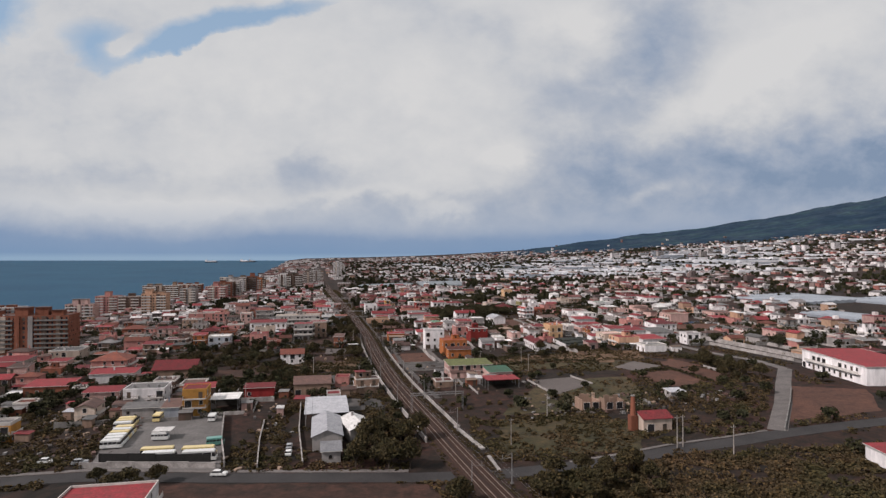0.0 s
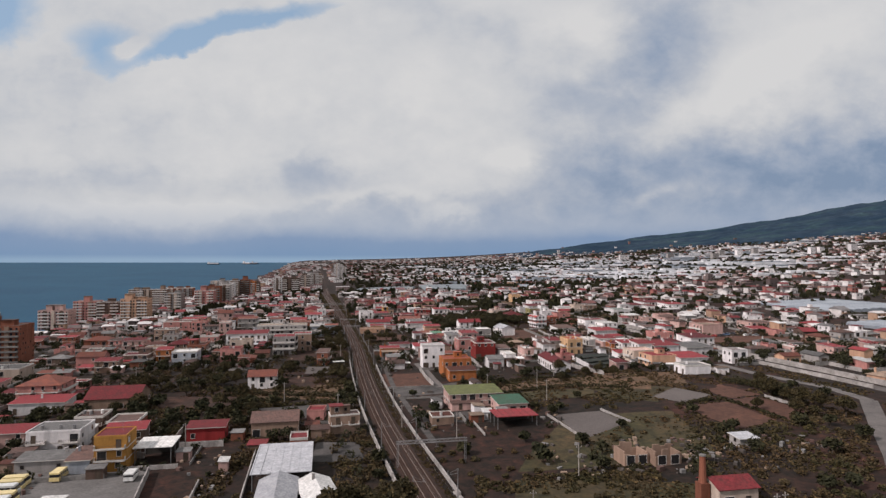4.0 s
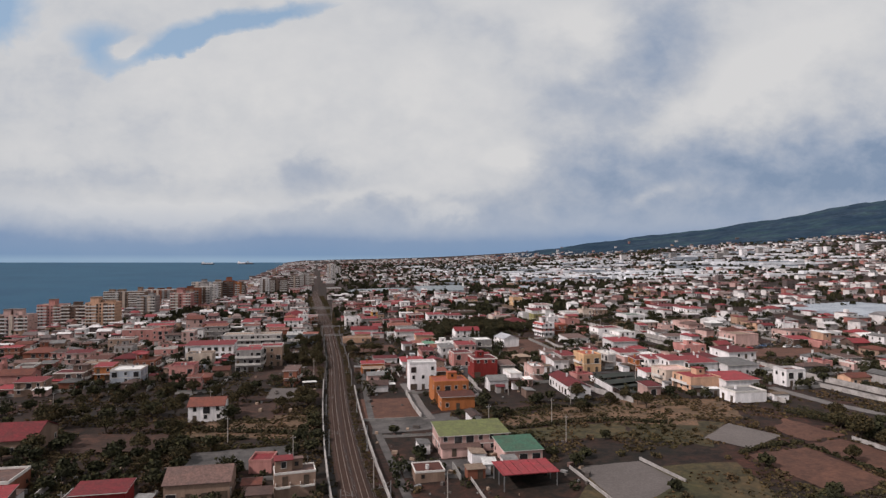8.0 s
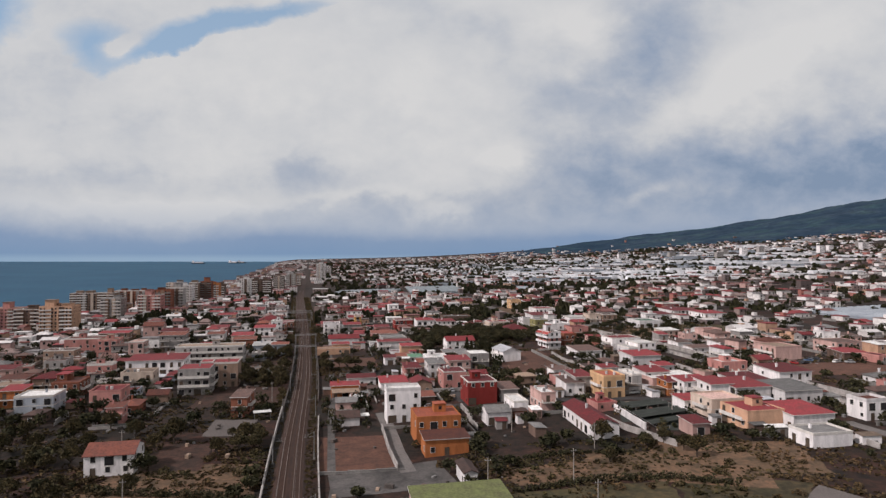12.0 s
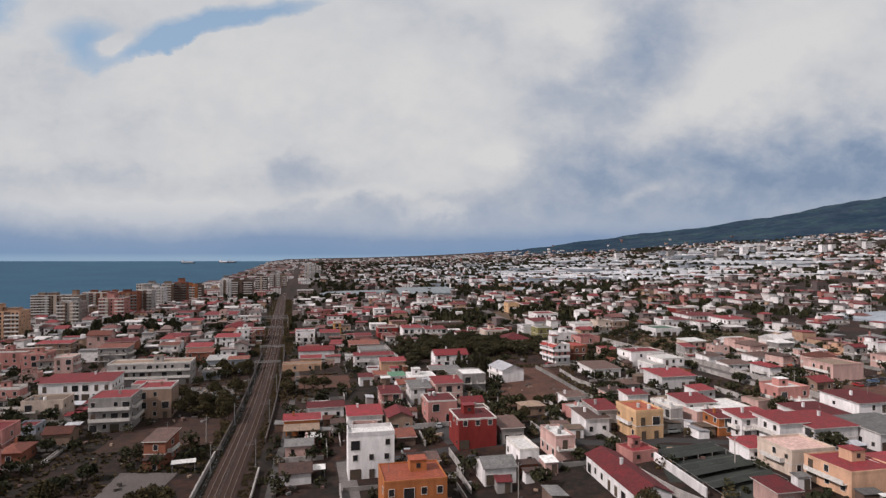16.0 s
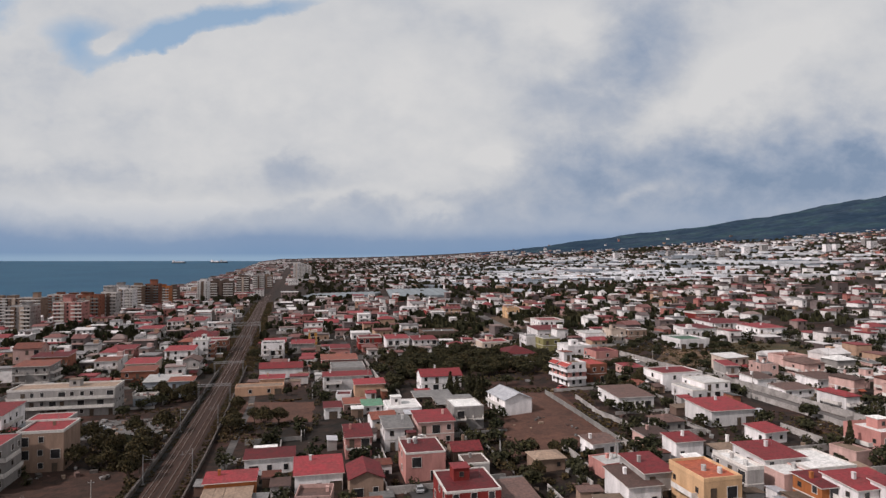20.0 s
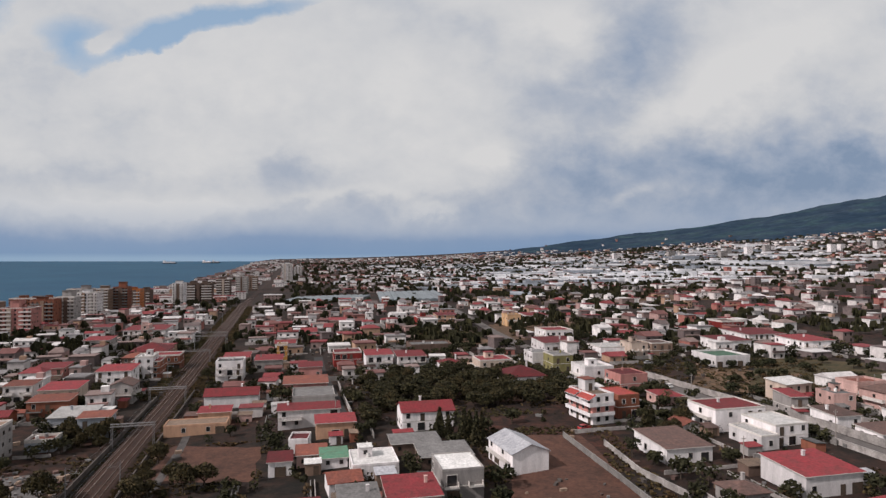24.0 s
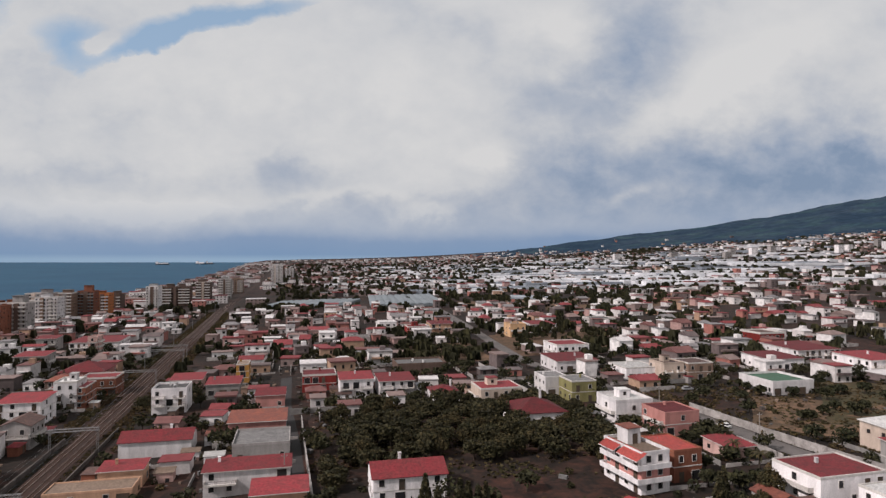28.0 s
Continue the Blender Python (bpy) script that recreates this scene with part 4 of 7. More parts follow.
        part("gable_wall", g, root)
        top = h + r
    elif style == "gable":
        part("roof", (gable if w > d * 0.9 else gable_deep)(w, d, h, min(w, d) * 0.20, 0.4, rm, wm), root)
        top = h + min(w, d) * 0.2
    elif style == "hip":
        part("roof", hip(w, d, h, min(w, d) * 0.2, 0.45, rm), root)
        top = h + min(w, d) * 0.2
    # openings on the front and both sides
    def face(width, frame_of, front):
        n = max(1, int(width / (3.3 if style != "apart" else 3.0)))
        for f in range(floors):
            for k in range(n):
                u = -width / 2 + width * (k + 0.5) / n + R.uniform(-0.25, 0.25)
                if R.random() < (0.22 if front else 0.5):
                    continue
                if f == 0:
                    kind = R.choice(("window", "door", "window", "wide", "garage") if front else ("window", "small"))
                    z = 0.05 if kind in ("door", "wide", "garage") else 1.0
                else:
                    kind = R.choice(("window", "window", "door", "wide") if front else ("window", "small"))
                    z = f * fh + (0.08 if kind in ("door", "wide") else 0.95)
                if z + 2.45 > h + 0.1 and kind in ("wide", "garage"):
                    kind, z = "window", f * fh + 0.8
                if h < 3.2:
                    kind, z = "small", 1.1
                part("door" if kind in ("door", "garage") else "window", window_mesh(kind), root, at=frame_of(u, z))
    if h > 14:
        for f in range(floors):
            g = Geo(GLASS, SHUTTER)
            for a in range(2):
                span = w if a == 0 else d
                n = max(2, int(span / 2.9))
                for k in range(n):
                    u = -span / 2 + span * (k + 0.5) / n
                    ww, hh = R.choice(((0.6, 1.4), (0.8, 2.1), (0.6, 1.4))) if a == 0 else (0.55, 1.3)
                    z = f * fh + (0.3 if hh > 2 else 0.95)
                    if a == 0:
                        g.box(u - ww, -d / 2 - 0.05, z, u + ww, -d / 2 + 0.02, z + hh, R.choice((0, 0, 1)))
                    elif R.random() < 0.5:
                        g.box(w / 2 - 0.02, u - ww, z, w / 2 + 0.05, u + ww, z + hh, R.choice((0, 0, 1)))
            tagged(part("window_band", g, root), kind="stuff")
        for k in range(max(1, int(w / 13))):
            pw, pd, ph = R.uniform(4.5, 9.0), R.uniform(6.0, 12.0), R.choice((2.4, 2.9, 3.4, 5.6))
            px = -w / 2 + pw / 2 + 0.6 + (w - pw - 1.2) * ((k + R.uniform(0.2, 0.8)) / max(1, int(w / 13)))
            g = Geo(wm)
            g.box(px - pw / 2, -pd / 2, h + 0.085, px + pw / 2, pd / 2, h + ph)
            top_floor = part("penthouse", g, root)
            g = Geo(rm)
            g.box(px - pw / 2 - 0.5, -pd / 2 - 0.7, h + ph, px + pw / 2 + 0.5, pd / 2 + 0.5, h + ph + 0.25)
            part("penthouse_roof", g, top_floor)
        for k in range(max(1, int(w / 9))):
            bw = R.uniform(2.4, 3.6)
            bx = -w / 2 + bw + (w - 2 * bw) * (k + 0.5) / max(1, int(w / 9))
            g = Geo(MATS["wall_" + R.choice(("brown", "tan", "grey", wall, "cream"))])
            g.box(bx - bw / 2, -d / 2 - 0.75, 0.5, bx + bw / 2, -d / 2 + 0.01, h + 0.05)
            part("bay", g, root)
        plain = True
    if not plain:
        if not blank:
            face(w, lambda u, z: pose(u, -d / 2 - 0.012, z), True)
        if x > 0:
            face(d, lambda u, z: pose(-w / 2 - 0.012, -u, z, 0, 0, -90), blank)
        if x < 60:
            face(d, lambda u, z: pose(w / 2 + 0.012, u, z, 0, 0, 90), False)
    # balconies
    if blank and floors > 1 and x > 0:
        for f in range(1, floors):
            g = Geo(TRIM)
            z = f * fh
            g.box(-w / 2 - 1.2, -d * 0.42, z - 0.16, -w / 2 + 0.05, d * 0.42, z)
            g.box(-w / 2 - 1.2, -d * 0.42, z, -w / 2 - 1.1, d * 0.42, z + 0.9)
            part("balcony", g, root)
    if not blank and floors > 1 and wall not in ("black",) and (style == "apart" or wants("balcony", 0.55)):
        for f in range(1, floors):
            spans = [(-w / 2 + 0.2, w / 2 - 0.2)] if (style == "apart" and h < 14) or w < 9 else [(-w / 2 + 0.3, -w * 0.12), (w * 0.12, w / 2 - 0.3)]
            for a, b in spans:
                g = Geo(TRIM if wall != "brick" else CONCRETE)
                z = f * fh
                g.box(a, -d / 2 - 1.25, z - 0.16, b, -d / 2 + 0.05, z)
                g.box(a, -d / 2 - 1.25, z, b, -d / 2 - 1.13, z + (0.95 if style == "apart" else 0.25))
                g.box(a, -d / 2 - 1.13, z, a + 0.1, -d / 2, z + 0.95)
                g.box(b - 0.1, -d / 2 - 1.13, z, b, -d / 2, z + 0.95)
                bal = part("balcony", g, root)
                if style != "apart":
                    g = Geo(SHUTTER)
                    n = max(2, int((b - a) / 0.45))
                    for k in range(n + 1):
                        px = a + 0.05 + (b - a - 0.1) * k / n
                        g.box(px - 0.02, -d / 2 - 1.22, z + 0.25, px + 0.02, -d / 2 - 1.18, z + 0.95)
                    g.box(a, -d / 2 - 1.23, z + 0.95, b, -d / 2 - 1.17, z + 1.0)
                    part("railing", g, bal)
    # balconies on the flank that faces the railway
    if not blank and floors > 1 and h < 14 and d > 6 and (x > 30 or x < -30) and wants("flank", 0.75 if style == "apart" else 0.4):
        sx = -1 if x > 0 else 1
        for f in range(1, floors):
            g = Geo(TRIM)
            z, a, b = f * fh, -d * R.uniform(0.3, 0.45), d * R.uniform(0.2, 0.45)
            x0, x1 = (-w / 2 - 1.3, -w / 2 + 0.04) if sx < 0 else (w / 2 - 0.04, w / 2 + 1.3)
            e0, e1 = (x0, x0 + 0.12) if sx < 0 else (x1 - 0.12, x1)
            g.box(x0, a, z - 0.16, x1, b, z)
            g.box(e0, a, z, e1, b, z + 0.9)
            g.box(x0, a, z, x1, a + 0.1, z + 0.9)
            part("balcony", g, root)
    # lower wings, terraces and outer stairs
    if style != "apart" and h > 4.1 and w > 5.5 and wants("wing", 0.6):
        tone = MATS["wall_" + R.choice((wall, wall, "white", "grey", "pink", "tan"))]
        top_m = MATS["roof_" + R.choice((roof, "red", "brown", "tile", "grey", "white"))]
        aw, ad, ah = w * R.uniform(0.4, 0.85), R.uniform(2.2, 4.2), min(3.0, h * 0.55) * R.uniform(0.85, 1.0)
        ac = R.choice((-1, 1)) * (w - aw) / 2
        g = Geo(tone)
        g.box(ac - aw / 2, -d / 2 - ad, -1.2, ac + aw / 2, -d / 2 - 0.004, ah)
        wing = part("wing", g, root)
        g = Geo(top_m)
        o = 0.25
        lo = [(ac - aw / 2 - o, -d / 2 - ad - o, ah - 0.1), (ac + aw / 2 + o, -d / 2 - ad - o, ah - 0.1), (ac + aw / 2 + o, -d / 2 - 0.01, ah + 0.35), (ac - aw / 2 - o, -d / 2 - 0.01, ah + 0.35)]
        hi = [(p, q, z + 0.12) for p, q, z in lo]
        g.quad(hi)
        g.quad(lo[::-1])
        for k in range(3):
            g.quad((lo[k], lo[k + 1], hi[k + 1], hi[k]))
        g.quad((lo[3], lo[0], hi[0], hi[3]))
        part("wing_roof", g, wing)
        part("wing_door", window_mesh(R.choice(("door", "wide", "window"))), wing, at=pose(ac + R.uniform(-0.2, 0.2) * aw, -d / 2 - ad - 0.012, 0.1))
    if style == "flat" and h > 4.1 and w > 6 and wants("room", 0.5):
        side = R.choice((-1, 1))
        sw, sd2 = w * R.uniform(0.35, 0.5), d * R.uniform(0.45, 0.7)
        cx, cy = side * (w / 2 - sw / 2 - 0.3), d / 2 - sd2 / 2 - 0.3
        g = Geo(wm)
        g.box(cx - sw / 2, cy - sd2 / 2, h + 0.09, cx + sw / 2, cy + sd2 / 2, h + 2.7)
        up_room = part("roof_room", g, root)
        g = Geo(MATS["roof_" + R.choice(("red", "red", "tile", "brown"))])
        g.box(cx - sw / 2 - 0.35, cy - sd2 / 2 - 0.35, h + 2.7, cx + sw / 2 + 0.35, cy + sd2 / 2 + 0.35, h + 2.85)
        part("room_roof", g, up_room)
        part("room_window", window_mesh("window"), up_room, at=pose(cx, cy - sd2 / 2 - 0.012, h + 0.9))
    # things on the roof
    if style in ("flat", "apart") and w > 7 and wants("hut", 0.35):
        g = Geo(wm, rm)
        cx, cy, a, b = R.uniform(-0.2, 0.2) * w, d * 0.12, min(3.6, w * 0.3), min(3.4, d * 0.3)
        g.box(cx - a / 2, cy - b / 2, h + 0.082, cx + a / 2, cy + b / 2, h + 2.5)
        hut = part("stair_hut", g, root)
        g = Geo(rm)
        g.box(cx - a / 2 - 0.2, cy - b / 2 - 0.2, h + 2.5, cx + a / 2 + 0.2, cy + b / 2 + 0.2, h + 2.64)
        part("hut_roof", g, hut)
        part("hut_door", window_mesh("small"), hut, at=pose(cx, cy - b / 2 - 0.012, h + 0.9))
    if wants("chimney", 0.5):
        g = Geo(wm)
        cx, cy = R.uniform(-0.35, 0.35) * w, R.uniform(0.0, 0.3) * d
        z0 = h - 0.1
        g.box(cx - 0.3, cy - 0.3, z0, cx + 0.3, cy + 0.3, top + 1.1)
        g.box(cx - 0.38, cy - 0.38, top + 1.1, cx + 0.38, cy + 0.38, top + 1.2)
        part("chimney", g, root)
    if h > 5 and wants("aerial", 0.6):
        g = Geo(STEEL)
        cx, cy = R.uniform(-0.4, 0.4) * w, R.uniform(0.05, 0.3) * d
        g.rod((cx, cy, h - 0.1), (cx, cy, top + 2.6), 0.035, 0.03, 5)
        for k in range(4):
            g.box(cx - 0.4, cy - 0.01, top + 1.7 + k * 0.25, cx + 0.4, cy + 0.01, top + 1.73 + k * 0.25)
        part("aerial", g, root)
    if style in ("flat", "apart") and wants("tank", 0.4):
        for k in range(R.choice((1, 2, 3))):
            g = Geo(MATS["roof_white"] if R.random() < 0.5 else STEEL)
            cx, cy = R.uniform(-0.36, 0.36) * w, R.uniform(-0.3, 0.36) * d
            g.rod((cx, cy, h + 0.08), (cx, cy, h + 1.2), 0.5, 0.5, 10)
            part("water_tank", g, root)
    if wall != "black" and floors > 1 and wants("awning", 0.3):
        g = Geo(MATS["roof_" + R.choice(("white", "tan", "green", "orangetile"))])
        a = R.uniform(-0.4, 0.1) * w
        g.quad([(a, -d / 2 - 1.2, 2.3), (a + 2.8, -d / 2 - 1.2, 2.3), (a + 2.8, -d / 2 - 0.02, 2.75), (a, -d / 2 - 0.02, 2.75)])
        g.quad([(a, -d / 2 - 1.2, 2.3), (a, -d / 2 - 1.2, 2.1), (a + 2.8, -d / 2 - 1.2, 2.1), (a + 2.8, -d / 2 - 1.2, 2.3)])
        part("awning", g, root)
    storey = ("single-storey", "two-storey", "three-storey", "four-storey")[floors - 1] if floors < 5 else "tall many-storey"
    kind = {"flat": "flat", "apart": "flat", "eave": "low-pitched", "gable": "gabled", "hip": "hipped"}[style]
    label = "%s %s plastered %s with a %s %s roof" % (storey, NAMES.get(wall, wall), "apartment block" if style == "apart" else "house", kind, NAMES.get(roof, roof))
    if style == "apart":
        label = "%s %s apartment block with balconies and a flat roof" % (storey, NAMES.get(wall, wall))
    return tagged(root, label, "building" if style == "apart" else "house", "apartment blocks" if style == "apart" else "houses of the town")


house(-71.5, 129.7, 11.5, 17.9, 12.3, 5.0, "white", "red", "flat")
house(-87.8, 217.7, 11.5, 8.0, 8.7, 9.3, "ochre", "red", "flat", add="aerial balcony")
house(-113.6, 235.0, 11.5, 14.4, 11.6, 6.4, "white", "grey", "flat", add="tank balcony")
house(-105.9, 216.6, 11.5, 12.6, 6.9, 3.0, "grey", "grey", "eave")
house(-95.5, 216.7, 11.5, 5.7, 10.3, 3.5, "bluegrey", "brown", "eave")
house(-79.7, 224.7, 11.5, 9.6, 10.3, 4.5, "black", "white", "canopy")
house(-73.3, 244.4, 11.5, 11.2, 6.9, 4.0, "red", "red", "eave")
house(-53.8, 251.6, 11.5, 14.4, 11.0, 4.6, "tan", "brown", "gable", add="")
house(-124.9, 287.4, 11.5, 18.7, 16.2, 4.5, "tan", "red", "gable")
house(-102.5, 251.7, 11.5, 9.2, 11.0, 4.0, "brick", "brown", "flat")
house(-114.8, 253.7, 11.5, 8.5, 9.2, 5.0, "brown", "brown", "flat")
house(-124.7, 215.6, 11.5, 6.4, 10.3, 5.0, "cream", "brown", "gable")
house(-133.4, 240.5, 11.5, 12.7, 8.7, 5.0, "pink", "red", "eave")
house(-139.7, 193.8, 11.5, 7.5, 6.8, 6.0, "ochre", "grey", "flat")
house(-289.2, 427.3, 11.5, 56.1, 20.0, 25.0, "brick", "brown", "apart")
house(-164.7, 305.6, 11.5, 16.2, 16.2, 8.0, "salmon", "tile", "hip")
house(-154.9, 288.6, 11.5, 19.3, 11.0, 4.0, "white", "red", "eave")
house(-223.8, 365.3, 11.5, 16.5, 16.2, 7.0, "cream", "grey", "flat")
house(-252.7, 359.3, 11.5, 17.2, 17.2, 4.0, "grey", "red", "eave")
house(-172.2, 269.2, 11.5, 17.7, 13.5, 4.0, "brick", "red", "eave")
house(24.0, 256.0, 11.5, 13.6, 9.5, 3.7, "black", "red", "canopy")
house(24.4, 275.0, 11.5, 10.5, 11.0, 3.2, "pink", "green", "eave", add="")
house(11.6, 286.1, 11.5, 20.0, 12.5, 4.9, "pink", "olive", "eave", add="wing")
house(13.7, 308.6, 11.5, 3.2, 8.8, 3.5, "white", "brown", "gable")
house(-5.8, 367.0, 11.5, 11.4, 7.5, 10.6, "white", "white", "flat", add="aerial")
house(5.6, 345.2, 11.5, 13.4, 11.5, 7.6, "orange", "orangetile", "flat", add="hut aerial")
house(8.4, 331.5, 11.5, 12.4, 7.2, 4.5, "orange", "tile", "eave")
house(-31.5, 405.7, 11.5, 10.9, 6.0, 4.6, "orange", "red", "eave")
house(-30.4, 400.0, 11.5, 10.2, 9.9, 3.5, "orange", "tan", "canopy")
house(-27.2, 423.2, 11.5, 12.0, 6.6, 4.0, "white", "red", "eave")
house(-12.6, 411.6, 11.5, 10.9, 10.9, 4.2, "white", "red", "eave")
house(-1.0, 406.4, 11.5, 7.5, 10.3, 4.5, "tan", "red", "gable")
house(-6.0, 433.8, 11.5, 6.9, 10.3, 5.5, "salmon", "red", "eave")
house(21.4, 387.2, 11.5, 10.9, 12.0, 8.1, "darkred", "red", "flat", add="hut flank aerial")
house(12.0, 415.2, 11.5, 9.6, 11.5, 6.6, "salmon", "red", "flat", add="flank aerial tank")
house(4.5, 438.2, 11.5, 7.7, 10.3, 6.1, "white", "grey", "eave", add="chimney")
house(14.8, 440.5, 11.5, 10.3, 10.3, 6.5, "pink", "red", "eave", add="chimney")
house(24.7, 453.2, 11.5, 9.2, 11.0, 6.8, "grey", "white", "flat", add="balcony")
house(40.6, 468.6, 18.0, 9.6, 14.0, 4.9, "white", "metal", "gable", blank=True, add="")
house(79.6, 512.5, 16.0, 7.6, 12.0, 7.0, "brick", "coral", "flat", add="aerial")
house(93.5, 547.0, 14.0, 11.3, 11.3, 6.4, "salmon", "red", "flat", add="flank chimney")
house(83.9, 559.0, 11.5, 12.3, 12.3, 6.8, "white", "white", "flat", add="hut flank")
house(107.2, 497.2, 13.0, 17.0, 12.5, 6.2, "white", "red", "flat", add="flank chimney")
house(80.9, 472.4, 11.5, 12.6, 15.0, 3.7, "white", "brown", "eave", add="")
house(102.5, 449.7, 11.5, 14.5, 12.9, 4.5, "white", "red", "eave", add="chimney")
house(69.6, 387.0, 11.5, 8.4, 11.5, 7.6, "yellow", "orangetile", "flat", add="flank aerial tank")
house(60.9, 395.5, 11.5, 7.0, 10.3, 6.1, "grey", "red", "eave")
house(56.7, 392.4, 11.5, 7.2, 10.3, 4.6, "white", "brown", "eave")
house(43.2, 373.4, 11.5, 5.3, 11.0, 5.7, "pink", "white", "flat")
house(33.4, 370.3, 11.5, 5.1, 11.0, 4.0, "white", "white", "flat")
house(25.3, 358.3, 11.5, 7.7, 7.7, 4.0, "white", "grey", "gable")
house(31.7, 389.1, 11.5, 6.6, 10.3, 4.2, "grey", "brown", "eave")
house(53.3, 347.6, 8.0, 7.8, 26.0, 4.0, "white", "red", "gable", blank=True, add="chimney")
house(105.0, 377.4, 11.5, 8.8, 10.3, 6.1, "white", "red", "eave", blank=True)
house(99.9, 383.9, 11.5, 11.1, 8.3, 5.7, "white", "red", "eave")
house(91.5, 366.1, 11.5, 7.6, 7.4, 3.0, "white", "red", "eave", add="")
house(89.9, 395.6, 11.5, 6.7, 10.4, 4.6, "pink", "white", "flat")
house(92.9, 386.5, 11.5, 6.1, 7.3, 4.9, "orange", "red", "eave")
house(99.8, 400.0, 11.5, 11.8, 11.8, 4.6, "white", "white", "flat")
house(91.3, 402.5, 11.5, 10.3, 10.3, 5.7, "white", "red", "eave")
house(80.8, 395.7, 11.5, 4.0, 11.0, 6.1, "grey", "white", "flat", blank=True)
house(77.7, 417.1, 11.5, 7.5, 6.1, 4.6, "white", "red", "eave")
house(114.9, 377.5, 11.5, 13.8, 13.8, 5.3, "white", "red", "eave", blank=True)
house(97.5, 357.5, 11.5, 12.0, 11.0, 5.4, "cream", "pink", "flat", add="flank")
house(102.4, 345.0, 11.5, 12.6, 12.5, 5.2, "peach", "red", "flat", blank=True, add="hut")
house(115.6, 344.0, 11.5, 14.2, 13.6, 4.5, "white", "red", "eave", blank=True)
house(130.7, 375.3, 11.5, 15.1, 15.1, 4.6, "white", "grey", "eave")
house(123.9, 392.2, 11.5, 13.7, 13.7, 4.2, "white", "red", "eave")
house(111.1, 325.4, 11.5, 12.4, 8.7, 3.5, "white", "grey", "flat", blank=True)
house(142.4, 399.8, 11.5, 14.4, 14.4, 6.1, "white", "red", "eave")
house(174.0, 460.0, 11.5, 14.5, 15.0, 6.0, "pink", "tan", "flat", blank=True, add="aerial")
house(214.0, 474.0, 11.5, 18.0, 15.0, 5.6, "pink", "brown", "flat", add="flank aerial")
house(64.2, 188.6, 11.5, 9.4, 7.5, 4.0, "cream", "red", "gable", add="")
house(50.9, 215.6, 11.5, 6.8, 6.2, 4.5, "tan", "ruin", "ruin")
house(58.9, 213.9, 11.5, 7.3, 5.0, 4.5, "tan", "ruin", "ruin")
house(85.0, 224.4, 11.5, 5.6, 4.5, 2.2, "grey", "metal", "eave")
house(-79.2, 321.2, 11.5, 11.8, 10.0, 5.4, "white", "tile", "gable", add="aerial")
house(-117.0, 388.5, 11.5, 10.8, 11.0, 7.0, "salmon", "red", "flat")
house(-162.2, 425.5, 11.5, 11.2, 11.2, 5.5, "tan", "red", "hip")
house(-140.3, 384.3, 11.5, 12.8, 11.4, 6.0, "bluegrey", "white", "flat")
house(-170.3, 410.8, 11.5, 10.5, 11.0, 6.0, "tan", "tan", "flat")
house(-95.0, 415.0, 11.5, 12.5, 13.0, 10.6, "grey", "red", "apart", add="flank chimney aerial")
house(-88.0, 430.5, 11.5, 11.0, 12.0, 10.2, "tan", "red", "flat", add="chimney aerial")
house(-131.2, 459.0, 11.5, 25.9, 16.1, 7.0, "white", "red", "eave")
house(-160.3, 497.5, 11.5, 7.7, 10.7, 10.0, "pink", "pink", "flat")
house(-115.3, 485.1, 11.5, 34.0, 11.0, 9.4, "grey", "tan", "apart", add="hut tank aerial")
house(-97.1, 520.5, 11.5, 12.3, 11.8, 5.0, "bluegrey", "white", "eave")
house(-93.6, 524.6, 11.5, 10.7, 10.7, 4.5, "black", "white", "canopy")
house(-99.6, 557.5, 11.5, 8.5, 10.3, 7.0, "grey", "brown", "gable")
house(-115.0, 583.6, 11.5, 13.6, 13.6, 8.0, "white", "red", "eave")
house(-112.2, 606.4, 11.5, 12.5, 12.5, 8.0, "brick", "red", "flat")
house(-112.5, 605.2, 11.5, 7.8, 11.0, 10.0, "white", "white", "flat")
house(-120.8, 554.3, 11.5, 12.9, 12.9, 6.5, "cream", "red", "eave")
house(-153.0, 601.3, 11.5, 12.5, 12.5, 6.0, "salmon", "red", "eave")
house(-103.4, 456.8, 11.5, 11.3, 8.6, 6.0, "grey", "red", "flat")
house(-54.6, 547.5, 11.5, 18.9, 9.6, 4.6, "white", "red", "gable", blank=True)
house(-209.2, 537.3, 11.5, 26.0, 13.0, 9.2, "salmon", "tile", "flat", add="hut aerial")
house(-205.8, 502.7, 11.5, 15.5, 10.0, 7.4, "tan", "brown", "flat", add="aerial tank")
house(-157.5, 396.2, 11.5, 7.7, 9.0, 6.4, "orange", "red", "eave", add="balcony aerial")
house(-191.1, 582.4, 11.5, 12.5, 11.0, 10.0, "pink", "tile", "gable", add="aerial")
house(-170.5, 567.2, 11.5, 16.0, 11.0, 7.4, "brick", "red", "eave", add="balcony aerial chimney")
house(-124.3, 426.1, 11.5, 13.0, 10.0, 6.6, "cream", "tan", "flat", add="balcony tank")
house(-154.8, 530.0, 11.5, 14.0, 12.0, 9.6, "grey", "tile", "eave", add="balcony flank aerial")
house(-188.8, 521.1, 11.5, 11.0, 12.0, 9.2, "salmon", "tan", "flat", add="hut aerial")
house(-219.1, 584.2, 11.5, 19.0, 10.0, 6.6, "tan", "red", "eave", add="chimney")
house(-113.0, 534.5, 11.5, 13.0, 9.0, 6.4, "brick", "tile", "eave", add="balcony aerial")
house(-112.5, 628.0, 11.5, 13.5, 12.0, 7.2, "brick", "red", "flat", add="balcony aerial")
house(-128.3, 628.5, 11.5, 10.6, 11.0, 6.2, "brown", "tile", "hip", add="chimney")
